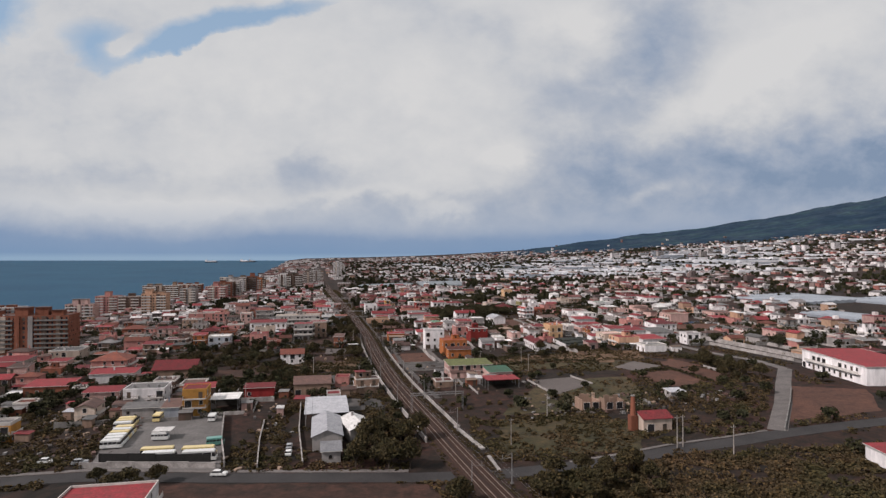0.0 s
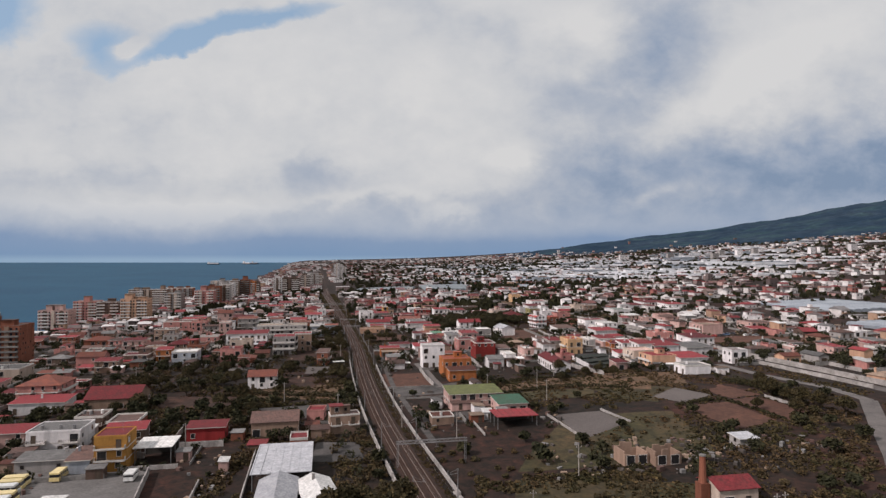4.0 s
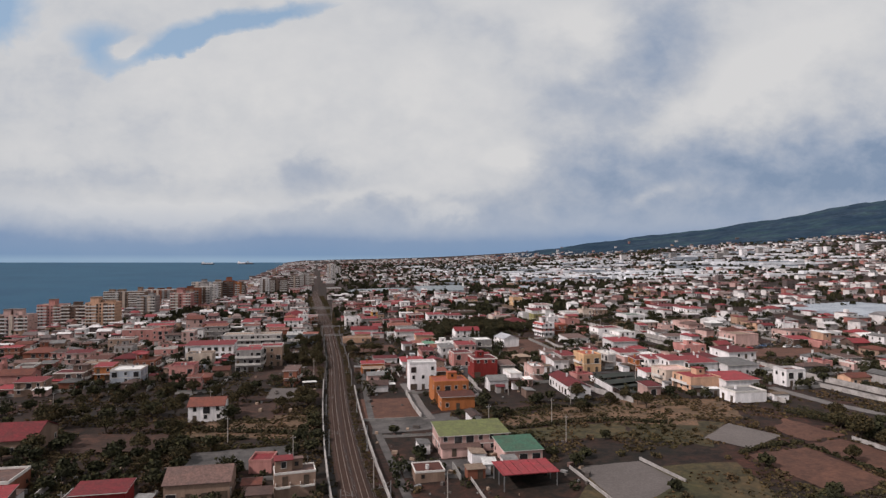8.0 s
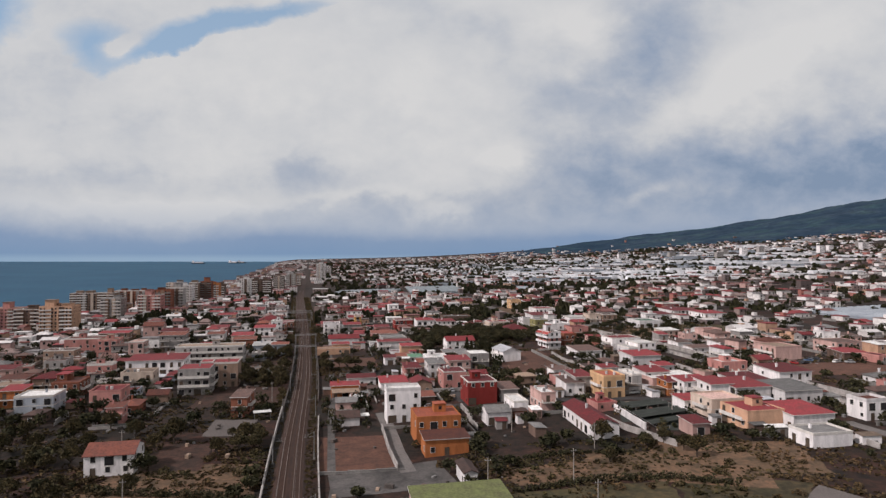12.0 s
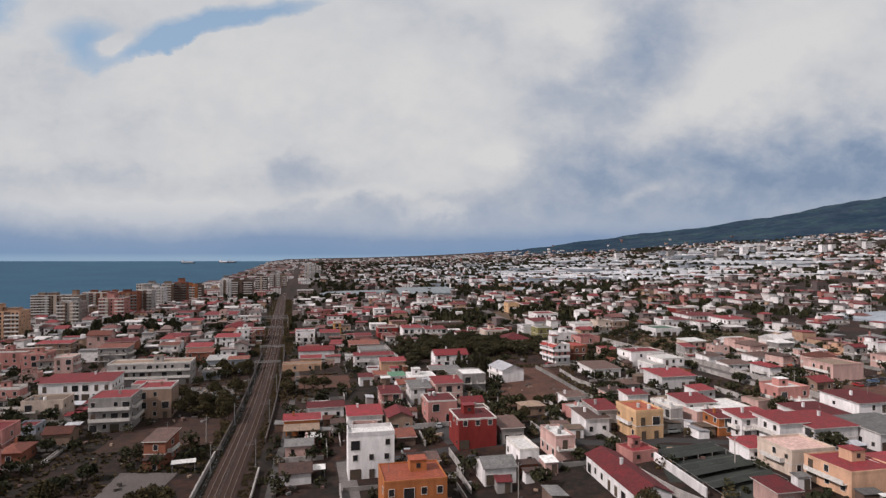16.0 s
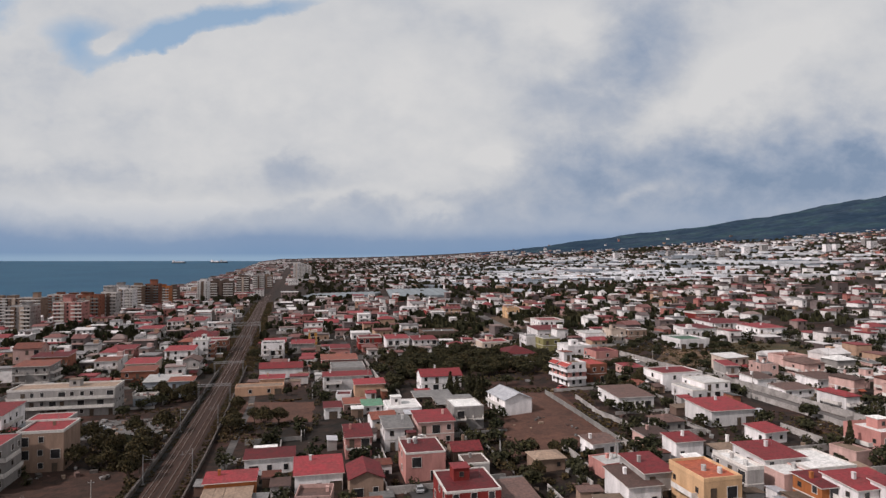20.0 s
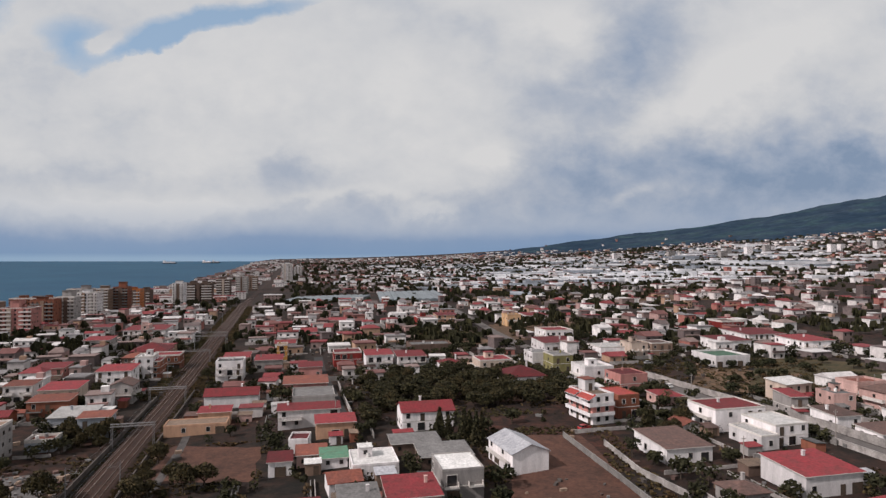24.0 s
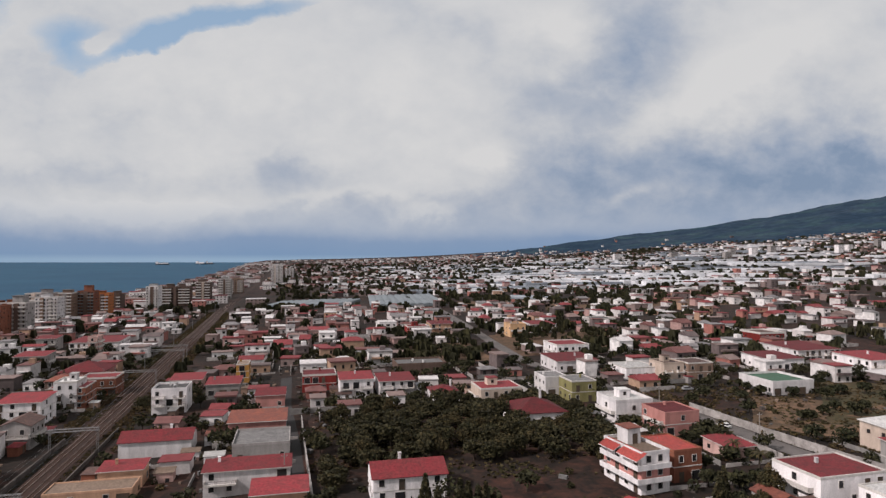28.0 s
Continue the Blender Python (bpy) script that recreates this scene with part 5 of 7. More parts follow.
house(-236.0, 470.0, 11.5, 18.0, 12.0, 6.4, "brick", "tile", "hip", add="chimney aerial")
house(-205.0, 455.0, 11.5, 13.0, 10.0, 6.2, "pink", "red", "eave", add="balcony aerial")
house(-186.0, 468.0, 11.5, 10.0, 10.0, 6.6, "grey", "brown", "flat", add="hut")
house(-196.0, 392.0, 11.5, 14.0, 10.0, 6.2, "salmon", "tile", "gable", add="chimney aerial")
house(-176.0, 372.0, 11.5, 11.0, 9.0, 5.8, "tan", "red", "eave", add="balcony")
house(-140.0, 560.0, 11.5, 10.0, 9.0, 6.4, "white", "tile", "eave", add="balcony aerial")
house(-19.1, 472.9, 11.5, 5.6, 6.5, 3.6, "white", "red", "eave", add="")
house(-12.4, 479.0, 11.5, 7.6, 7.0, 3.0, "pink", "tile", "eave", add="")
house(-6.2, 476.6, 11.5, 6.6, 7.0, 2.6, "white", "green", "eave", add="")
house(4.6, 470.3, 11.5, 11.2, 12.0, 3.3, "white", "white", "flat", add="hut tank")
house(22.2, 473.6, 11.5, 13.0, 9.0, 2.7, "brown", "grey", "eave", add="")
house(14.5, 484.0, 11.5, 13.0, 7.0, 2.8, "brown", "grey", "eave", add="")
house(-9.8, 503.2, 11.5, 11.5, 8.0, 4.4, "peach", "red", "eave", add="balcony")
house(-55.0, 513.4, 11.5, 18.5, 7.5, 3.2, "peach", "tan", "flat", add="")
house(-52.5, 522.8, 11.5, 9.9, 6.6, 4.4, "peach", "red", "eave", add="chimney")
house(-20.1, 515.7, 11.5, 19.2, 7.4, 5.5, "white", "red", "eave")
house(-23.4, 540.9, 11.5, 14.7, 14.7, 4.6, "grey", "grey", "flat")
house(-30.5, 562.9, 11.5, 16.8, 12.6, 4.6, "salmon", "tile", "eave")
house(-35.1, 596.7, 11.5, 10.1, 10.3, 4.6, "salmon", "red", "eave")
house(-60.4, 622.8, 11.5, 12.8, 12.8, 4.6, "grey", "red", "eave")
house(-79.7, 634.8, 11.5, 12.6, 12.6, 4.6, "pink", "red", "eave")
house(-58.9, 643.8, 11.5, 5.2, 11.0, 8.3, "ochre", "tan", "flat")
house(-71.3, 597.6, 11.5, 11.7, 11.7, 8.3, "white", "grey", "flat")
house(-21.8, 621.8, 11.5, 13.3, 13.3, 6.1, "darkred", "red", "flat")
house(-5.1, 605.9, 11.5, 12.4, 12.4, 6.8, "white", "red", "eave")
house(9.9, 606.8, 11.5, 13.3, 13.3, 5.3, "white", "red", "eave")
house(28.2, 587.9, 11.5, 9.4, 10.3, 4.2, "white", "red", "hip")
house(46.4, 582.0, 11.5, 14.5, 12.5, 6.6, "cream", "red", "flat", add="flank hut chimney")
house(55.5, 560.2, 11.5, 15.6, 15.6, 4.2, "white", "red", "hip")
house(76.4, 587.7, 11.5, 9.3, 11.0, 7.2, "olive", "grey", "flat", add="chimney")
house(69.0, 597.7, 11.5, 8.9, 11.0, 6.8, "white", "grey", "flat", add="chimney")
house(19.0, 645.2, 11.5, 22.0, 15.4, 4.2, "brown", "grey", "flat", blank=True)
house(17.5, 506.2, 11.5, 16.0, 10.0, 5.6, "white", "red", "gable", add="chimney")
house(121.7, 619.9, 11.5, 9.1, 11.0, 6.8, "cream", "brown", "flat")
house(132.8, 620.4, 11.5, 11.5, 11.5, 6.8, "tan", "brown", "flat")
house(109.9, 626.0, 11.5, 14.8, 14.8, 4.6, "white", "white", "flat")
house(153.5, 595.6, 11.5, 17.5, 17.5, 4.2, "white", "green", "flat")
house(178.2, 640.4, 11.5, 17.7, 17.7, 4.6, "white", "red", "eave")
house(203.6, 660.9, 11.5, 24.0, 24.0, 5.3, "white", "red", "eave")
house(212.1, 625.7, 11.5, 19.0, 19.0, 6.1, "white", "red", "eave")
house(209.3, 703.8, 11.5, 15.6, 15.6, 6.8, "darkred", "brown", "apart")
house(93.3, 678.0, 11.5, 17.2, 17.2, 6.8, "white", "red", "apart")
house(87.5, 647.2, 11.5, 19.6, 18.9, 4.6, "white", "red", "eave")
house(79.2, 758.8, 11.5, 10.2, 13.0, 7.6, "yellow", "tan", "apart")
house(99.3, 782.0, 11.5, 17.4, 17.4, 5.3, "white", "red", "eave")
house(-4.4, 791.9, 11.5, 11.6, 13.0, 6.8, "white", "white", "apart")
house(16.5, 769.9, 11.5, 14.1, 14.1, 6.1, "darkred", "red", "flat")
house(32.4, 793.0, 11.5, 16.3, 16.3, 5.3, "peach", "red", "eave")
house(147.4, 806.4, 11.5, 17.5, 17.5, 5.3, "grey", "grey", "flat")
house(-17.0, 733.0, 11.5, 11.5, 11.5, 4.6, "grey", "grey", "flat")
house(-49.9, 785.2, 11.5, 14.1, 14.1, 4.6, "pink", "red", "eave")
house(-177.4, 751.2, 11.5, 26.6, 26.6, 6.0, "white", "red", "eave")
house(-209.5, 752.7, 11.5, 11.5, 11.5, 7.0, "grey", "red", "eave")
house(-128.5, 646.9, 11.5, 18.0, 18.0, 7.0, "salmon", "red", "hip")
house(-177.0, 687.0, 11.5, 14.2, 14.2, 7.0, "grey", "red", "eave")
house(-167.6, 726.6, 11.5, 4.9, 11.0, 11.0, "pink", "pink", "flat")
house(-406.2, 686.5, 11.5, 28.6, 20.0, 20.0, "pink", "grey", "apart")
house(-413.1, 753.4, 11.5, 25.3, 20.0, 22.0, "salmon", "tan", "apart")
house(-370.4, 723.3, 11.5, 22.6, 20.0, 20.0, "brown", "brown", "apart")
house(-329.3, 699.0, 11.5, 26.2, 20.0, 22.0, "peach", "tan", "apart")
house(-425.2, 922.1, 11.5, 50.5, 20.0, 24.0, "tan", "grey", "apart")
house(-323.4, 776.0, 11.5, 18.7, 20.0, 22.0, "grey", "grey", "apart")
house(-293.0, 792.0, 11.5, 22.0, 18.0, 22.0, "salmon", "tile", "apart")
house(-312.6, 924.0, 11.5, 18.0, 17.0, 25.0, "white", "grey", "apart")
house(-335.5, 950.0, 11.5, 22.0, 18.0, 28.5, "grey", "brown", "apart")
house(-313.0, 952.0, 11.5, 11.5, 16.0, 26.5, "tan", "grey", "apart")
house(-305.0, 972.0, 11.5, 14.5, 16.0, 26.5, "brick", "brown", "apart")
house(-306.8, 1000.0, 11.5, 18.0, 18.0, 22.0, "orange", "tile", "apart")
house(-306.0, 1030.0, 11.5, 11.0, 18.0, 19.2, "brown", "grey", "apart")
house(-289.8, 850.0, 11.5, 13.0, 16.0, 25.0, "grey", "grey", "apart")
house(-297.0, 830.0, 11.5, 17.0, 17.0, 24.5, "brick", "brown", "apart")
house(-503.9, 698.2, 11.5, 43.1, 20.0, 20.0, "brick", "brown", "apart")
house(-429.9, 1026.8, 11.5, 46.2, 20.0, 20.0, "brick", "brown", "apart")
house(-279.0, 1056.7, 11.5, 12.6, 20.0, 24.0, "white", "grey", "apart")
house(-268.4, 1091.9, 11.5, 32.2, 20.0, 22.0, "brown", "grey", "apart")
house(-250.5, 1130.7, 11.5, 16.8, 20.0, 26.0, "brown", "grey", "apart")
house(-254.9, 1223.9, 11.5, 16.2, 20.0, 26.0, "grey", "grey", "apart")
house(-272.5, 1331.1, 11.5, 21.7, 20.0, 22.0, "tan", "grey", "apart")
house(-286.0, 1650.4, 11.5, 22.6, 20.0, 36.8, "white", "grey", "apart")
house(-327.8, 1959.9, 11.5, 21.2, 20.0, 22.8, "white", "grey", "apart")
house(175.7, 255.5, 0.0, 26.0, 42.0, 7.0, "white", "red", "eave", blank=True)
house(116.7, 147.6, 4.0, 20.0, 14.0, 2.8, "white", "red", "eave")
house(105.8, 479.2, 13.0, 5.5, 12.0, 3.6, "white", "white", "flat", add="")
house(113.6, 483.0, 13.0, 10.5, 12.5, 5.4, "white", "white", "flat", add="flank")
house(-40.5, 212.0, 11.5, 14.0, 24.0, 4.5, "grey", "metal", "canopy")
house(-35.5, 186.5, 11.5, 8.5, 22.0, 4.2, "grey", "metal", "gable", blank=True)
house(-27.0, 190.5, 22.0, 7.5, 15.0, 4.0, "grey", "white", "gable", blank=True)
house(-31.0, 169.0, 11.5, 5.0, 7.0, 3.0, "grey", "metal", "eave")

def villa(x, y, rz, w, d, h):
    """A tall narrow villa: balconies wrapped round the flank, tiled hoods over them and a stair tower."""
    BUILT.append((x, y, 9.5))
    root = new("house")
    root.matrix_basis = pose(x, y, land(x, y), 0, 0, rz)
    white, red, tile = MATS["wall_white"], MATS["wall_salmon"], MATS["roof_coral"]
    g = Geo(white)
    g.box(-w / 2, -d / 2, -1.2, w / 2, d / 2, h)
    part("wall", g, root)
    g = Geo(red)
    g.box(-w / 2 - 0.03, -d / 2 - 0.03, 3.2, w / 2 + 0.03, d / 2 + 0.03, 5.4)
    part("painted_band", g, root, "salmon-pink painted band")
    g = Geo(MATS["roof_tan"])
    g.box(-w / 2 + 0.3, -d / 2 + 0.3, h - 0.1, w / 2 - 0.3, d / 2 - 0.3, h + 0.08)
    part("roof", g, root)
    part("parapet", parapet(w, d, h, 0.25, 0.7, white), root)
    for f, z in ((1, 3.0), (2, 5.9)):
        g = Geo(white)
        g.box(-w / 2 - 1.9, -d / 2 - 1.4, z - 0.18, -w / 2 + 0.02, d / 2 - 1.0, z)
        g.box(-w / 2 + 0.02, -d / 2 - 1.4, z - 0.18, w / 2 - 0.6, -d / 2 + 0.02, z)
        slab = part("balcony", g, root)
        g = Geo(white)
        g.box(-w / 2 - 1.9, -d / 2 - 1.4, z, -w / 2 - 1.76, d / 2 - 1.0, z + 0.95)
        g.box(-w / 2 - 1.76, -d / 2 - 1.4, z, w / 2 - 0.6, -d / 2 - 1.26, z + 0.95)
        g.box(-w / 2 - 1.76, d / 2 - 1.14, z, -w / 2, d / 2 - 1.0, z + 0.95)
        part("balustrade", g, slab)
    for a, b in ((-d / 2 - 1.2, -d * 0.05), (d * 0.02, d / 2 - 0.8)):
        g = Geo(tile, white)
        lo = [(-w / 2 - 2.1, a, h - 0.9), (-w / 2 - 2.1, b, h - 0.9), (-w / 2 + 0.6, b, h + 0.55), (-w / 2 + 0.6, a, h + 0.55)]
        hi = [(p, q, z + 0.16) for p, q, z in lo]
        g.quad(hi[::-1])
        g.quad(lo, 1)
        for k in range(4):
            j = (k + 1) % 4
            g.quad((lo[k], hi[k], hi[j], lo[j]), 1)
        part("hood", g, root, "red tiled hood over the balconies")
    g = Geo(white)
    g.box(-1.6, 0.6, h + 0.09, 1.8, 4.6, h + 3.6)
    tower_room = part("stair_tower", g, root)
    g = Geo(MATS["roof_tile"])
    g.box(-1.9, 0.3, h + 3.6, 2.1, 4.9, h + 3.78)
    part("tower_roof", g, tower_room)
    part("tower_door", window_mesh("door"), tower_room, at=pose(0.3, 0.588, h + 0.15))
    for z in (0.1, 3.1, 6.0):
        for k in range(4):
            part("window", window_mesh("door" if k % 2 else "window"), root, at=pose(-w / 2 - 0.045, d / 2 - 1.8 - k * (d - 3) / 3.2, z + (0 if k % 2 else 0.8), 0, 0, -90))
        for u in (-1.8, 1.2):
            part("window", window_mesh("window"), root, at=pose(u, -d / 2 - 0.045, z + 0.85))
    return tagged(root, "three-storey white villa with salmon bands and red tiled balcony hoods", "house", "houses of the town")


villa(69.2, 506.6, 18.0, 7.4, 13.5, 8.5)

# chimney stack of the old brick kiln house
def kiln_stack(x, y, h):
    root = new("brick_chimney")
    root.matrix_basis = pose(x, y, land(x, y), 0, 0, 11.5)
    g = Geo(MATS["wall_brick"])
    g.box(-1.1, -1.1, -0.5, 1.1, 1.1, h * 0.45)
    part("base", g, root)
    g = Geo(MATS["wall_brick"])
    g.rod((0, 0, h * 0.45), (0, 0, h), 0.85, 0.6, 10)
    part("shaft", g, root)
    g = Geo(CONCRETE)
    g.rod((0, 0, h), (0, 0, h + 0.3), 0.75, 0.75, 10)
    part("cap", g, root)
    return tagged(root, "old red brick chimney stack beside a house", "chimney")


kiln_stack(58.2, 187.5, 10.5)


# ground kept free for the wide greenhouses
for gx, gy in ((-140, 1068), (-105, 1060), (-70, 1045), (-25, 1010), (-25, 1060), (-30, 1110), (15, 1010), (15, 1060), (10, 1120), (345, 610), (385, 632), (330, 585), (420, 570), (445, 555), (300, 462)):
    BUILT.append((gx, gy, 30.0))


CELLS, FILED = {}, [0]


def near_any(x, y, r):
    """Whether anything built stands within r; looked up in a grid of 45 m."""
    while FILED[0] < len(BUILT):
        one = BUILT[FILED[0]]
        CELLS.setdefault((int(one[0] // 45), int(one[1] // 45)), []).append(one)
        FILED[0] += 1
    i, j = int(x // 45), int(y // 45)
    for p in (i - 1, i, i + 1):
        for q in (j - 1, j, j + 1):
            for a, b, c in CELLS.get((p, q), ()):
                if r + c > 0 and (x - a) ** 2 + (y - b) ** 2 < (r + c) ** 2:
                    return True
    return False


STREETS = [[(171.0, 279.5), (161.6, 319.5), (150.3, 361.4), (142.4, 409.4), (138.3, 447.4), (129.9, 489.4), (116.7, 527.3), (105.5, 568.6), (92.3, 606.0), (79.1, 636.7), (69.8, 669.4), (62.3, 727.6), (53.0, 815.0), (43.7, 890.4), (34.3, 970.5)],
           [(-170, 158), (-54, 154), (12.0, 155.9), (64.8, 168.4), (133.6, 185.7), (216.7, 210.1)], [(98.1, 179.2), (134.7, 241.8), (151.9, 271.2), (137.8, 319.1), (131.3, 345.1)],
           [(-5.5, 502.1), (-28.8, 592.7), (-40.4, 646.0)], [(-15.8, 374.6), (16.6, 382.6), (90.8, 376.5), (140.9, 387.3)], [(-13.8, 376.4), (-1.0, 316.4)]]


def on_street(x, y, m):
    for line in STREETS:
        for (xa, ya), (xb, yb) in zip(line, line[1:]):
            t = max(0.0, min(1.0, ((x - xa) * (xb - xa) + (y - ya) * (yb - ya)) / ((xb - xa) ** 2 + (yb - ya) ** 2)))
            if math.hypot(x - xa - t * (xb - xa), y - ya - t * (yb - ya)) < m:
                return True
    return False


# open ground that stays free of more houses: centre and reach
OPEN = [(39, 182, 45), (67, 242, 50), (103, 254, 45), (117, 219, 45), (-15, 334, 22), (0, 304, 22), (53, 307, 38), (52, 459, 30), (-40, 484, 22), (-70, 160, 45), (-55, 300, 32), (-75, 405, 22),
        (29, 548, 42), (40, 524, 40), (-100, 305, 38), (-75, 270, 22), (-122, 335, 32), (-105, 278, 24), (-60, 345, 30), (137, 567, 38), (-85, 465, 20), (-30, 170, 40), (-10, 230, 30), (113, 141, 60), (169, 219, 45), (184, 430, 30), (38, 697, 34), (99, 732, 40), (80, 363, 16), (-60, 345, 22), (-90, 300, 30), (-55, 430, 14), (-70, 500, 10), (175, 578, 30), (160, 329, 18), (122, 299, 22), (78, 356, 17), (98, 288, 14), (395, 632, 70), (450, 552, 72), (318, 466, 40), (-108, 1090, 60), (0, 1090, 75)]


def is_open(x, y):
    return any((x - a) ** 2 + (y - b) ** 2 < r * r for a, b, r in OPEN)


def fill_town():
    """The rest of the town between the known houses: the nearest as houses, the others joined."""
    R = random.Random(7)
    inland = ["white"] * 6 + ["cream"] + ["grey"] * 3 + ["pink"] * 5 + ["salmon", "tan", "tan", "brown", "brown", "peach"]
    # seaward walls and roofs are darker: cloud shade put into their colours
    seaward_shaded = ["bluegrey"] + ["grey"] * 2 + ["tan"] * 5 + ["salmon"] * 4 + ["brick"] * 6 + ["brown"] * 6 + ["pink"]
    roofs = ["red"] * 6 + ["tile"] * 3 + ["grey"] * 4 + ["brown"] * 5 + ["white"] * 2 + ["tan"]
    shaded_roofs = ["red"] * 6 + ["tile"] * 4 + ["grey"] + ["brown"] * 8
    todo = []
    y = 236.0
    while y < 1000:
        s = -262.0
        while s < 760:
            x = s + 32 - 0.215 * y + R.uniform(-4, 4)
            yy = y + R.uniform(-5, 5)
            w, d = R.choice((5.5, 7.5, 9, 10, 12)) * R.uniform(0.9, 1.1), R.choice((6, 8, 9, 11)) * R.uniform(0.9, 1.1)
            r = max(w, d) * 0.6
            s += R.uniform(11, 19) if yy < 640 else R.uniform(14, 25)
            if abs(x - track_x(yy)) < w / 2 + (9 if yy < 560 else 11):
                continue
            if abs(x) > 0.78 * yy + 30 or (x > 60 and yy < 330 and R.random() < 0.6) or R.random() < (0.12 if x > track_x(yy) or yy > 480 else 0.34):
                continue
            if near_any(x, yy, r * 0.8) or on_street(x, yy, w * 0.6 + 4) or is_open(x, yy):
                continue
            h = R.choice((2.7, 3.0, 3.3, 3.5, 5.8, 6.2, 6.4)) if yy < 640 else R.choice((3.0, 3.3, 3.6, 6.0, 6.2, 6.4))
            off = x + 0.215 * yy - 32
            if yy < 640 and -165 < off < 175:
                if x > track_x(yy) or R.random() < 0.45:
                    h, w, d = R.choice((2.6, 3.0, 3.4)), min(w, 7.5), min(d, 7)
                else:
                    h = R.choice((3.4, 5.8, 6.2, 6.4))
            if off > 330 and R.random() < 0.35 + 0.25 * (noise.noise((x * 0.01, yy * 0.01, 4)) > 0):
                continue
            style = R.choice(("eave", "eave", "flat", "flat", "gable", "hip"))
            BUILT.append((x, yy, r))
            todo.append((yy, x, 11.5 + R.choice((0, 0, 0, -8, 6)), w, d, h, R.choice(inland if x > track_x(yy) else seaward_shaded), R.choice(roofs if x > track_x(yy) else shaded_roofs), style))
        y += R.uniform(13, 19)
    # the bare field by the railway stays empty
    todo = sorted(t for t in todo if not (-44 < t[1] < -12 and 430 < t[0] < 466))
    near = [t for t in todo if t[0] < 640 and t[1] < 260][:190]
    for yy, x, rz, w, d, h, wall, roof, style in near:
        house(round(x, 1), round(yy, 1), rz, w, d, h, wall, roof, style, add="any")
    rest = {}
    for yy, x, rz, w, d, h, wall, roof, style in todo:
        if (yy, x, rz, w, d, h, wall, roof, style) in near:
            continue
        g = rest.setdefault(int(yy // 130), Geo(FAR_WALL, FAR_ROOF, DARK))
        a, z = radians(rz), land(x, yy)
        c, sn = math.cos(a), math.sin(a)
        g.turned(x, yy, z - 1, z + h, w, d, a, 0)
        if style in ("gable", "hip"):
            hw, hd, k = w / 2 + 0.4, d / 2 + 0.4, 0.0 if style == "gable" else 0.3
            def at(px, py, pz):
                return (x + px * c - py * sn, yy + px * sn + py * c, z + h + pz)
            e, rdg = [at(-hw, -hd, 0), at(hw, -hd, 0), at(hw, hd, 0), at(-hw, hd, 0)], [at(-hw * (1 - 2 * k), 0, d * 0.2), at(hw * (1 - 2 * k), 0, d * 0.2)]
            n = len(g.v)
            g.v += e + rdg
            for q in ((0, 1, 5, 4), (2, 3, 4, 5), (1, 2, 5), (3, 0, 4)):
                g.f.append(tuple(n + i for i in q))
                g.s.append(1)
        else:
            g.turned(x, yy, z + h, z + h + R.choice((0.2, 0.35, 0.6)), w + 0.6, d + 0.6, a, 1)
        if h > 5 and R.random() < 0.4:
            g.turned(x + 1.2, yy + 1, z + h + 0.2, z + h + 2.4, 2.6, 2.6, a, 0)
        n = max(1, int(w / 3.4))
        for f in range(max(1, int(h / 3))):
            for k in range(n):
                if R.random() < 0.3:
                    continue
                u, v = -w / 2 + w * (k + 0.5) / n, -d / 2 - 0.04
                g.turned(x + u * c - v * sn, yy + u * sn + v * c, z + f * 3.1 + 0.5, z + f * 3.1 + 2.1, R.uniform(0.9, 1.7), 0.12, a, 2)
            if f and R.random() < 0.5:
                v = -d / 2 - 0.6
                g.turned(x - v * sn, yy + v * c, z + f * 3.1 - 0.2, z + f * 3.1 + 0.7, w * 0.8, 1.2, a, 0)
    for g in rest.values():
        tagged(part("town_houses", g), "crowded small houses with red, brown and grey roofs", kind="stuff", category="houses")


fill_town()


# ---- sheds, garden walls and shrubs about the houses ----
def shed(x, y, rz, w, d, h, wall, roof):
    root = new("shed")
    root.matrix_basis = pose(x, y, land(x, y), 0, 0, rz)
    g = Geo(MATS["wall_" + wall])
    g.box(-w / 2, -d / 2, -0.6, w / 2, d / 2, h)
    part("wall", g, root)
    g = Geo(MATS["roof_" + roof])
    o, r = 0.25, d * 0.10
    lo = [(-w / 2 - o, -d / 2 - o, h), (w / 2 + o, -d / 2 - o, h), (w / 2 + o, d / 2 + o, h + r), (-w / 2 - o, d / 2 + o, h + r)]
    hi = [(a, b, c + 0.1) for a, b, c in lo]
    g.quad(hi)
    g.quad(lo[::-1])
    for k in range(4):
        j = (k + 1) % 4
        g.quad((lo[k], lo[j], hi[j], hi[k]))
    part("roof", g, root)
    part("door", window_mesh("door" if h > 2.4 else "small"), root, at=pose(w * 0.2, -d / 2 - 0.012, 0.05))
    return tagged(root, "small %s shed with a %s roof in a garden" % (NAMES.get(wall, wall), NAMES.get(roof, roof)), "shed", "garden sheds")


GROVE = Geo(FAR_LEAF, BARK)


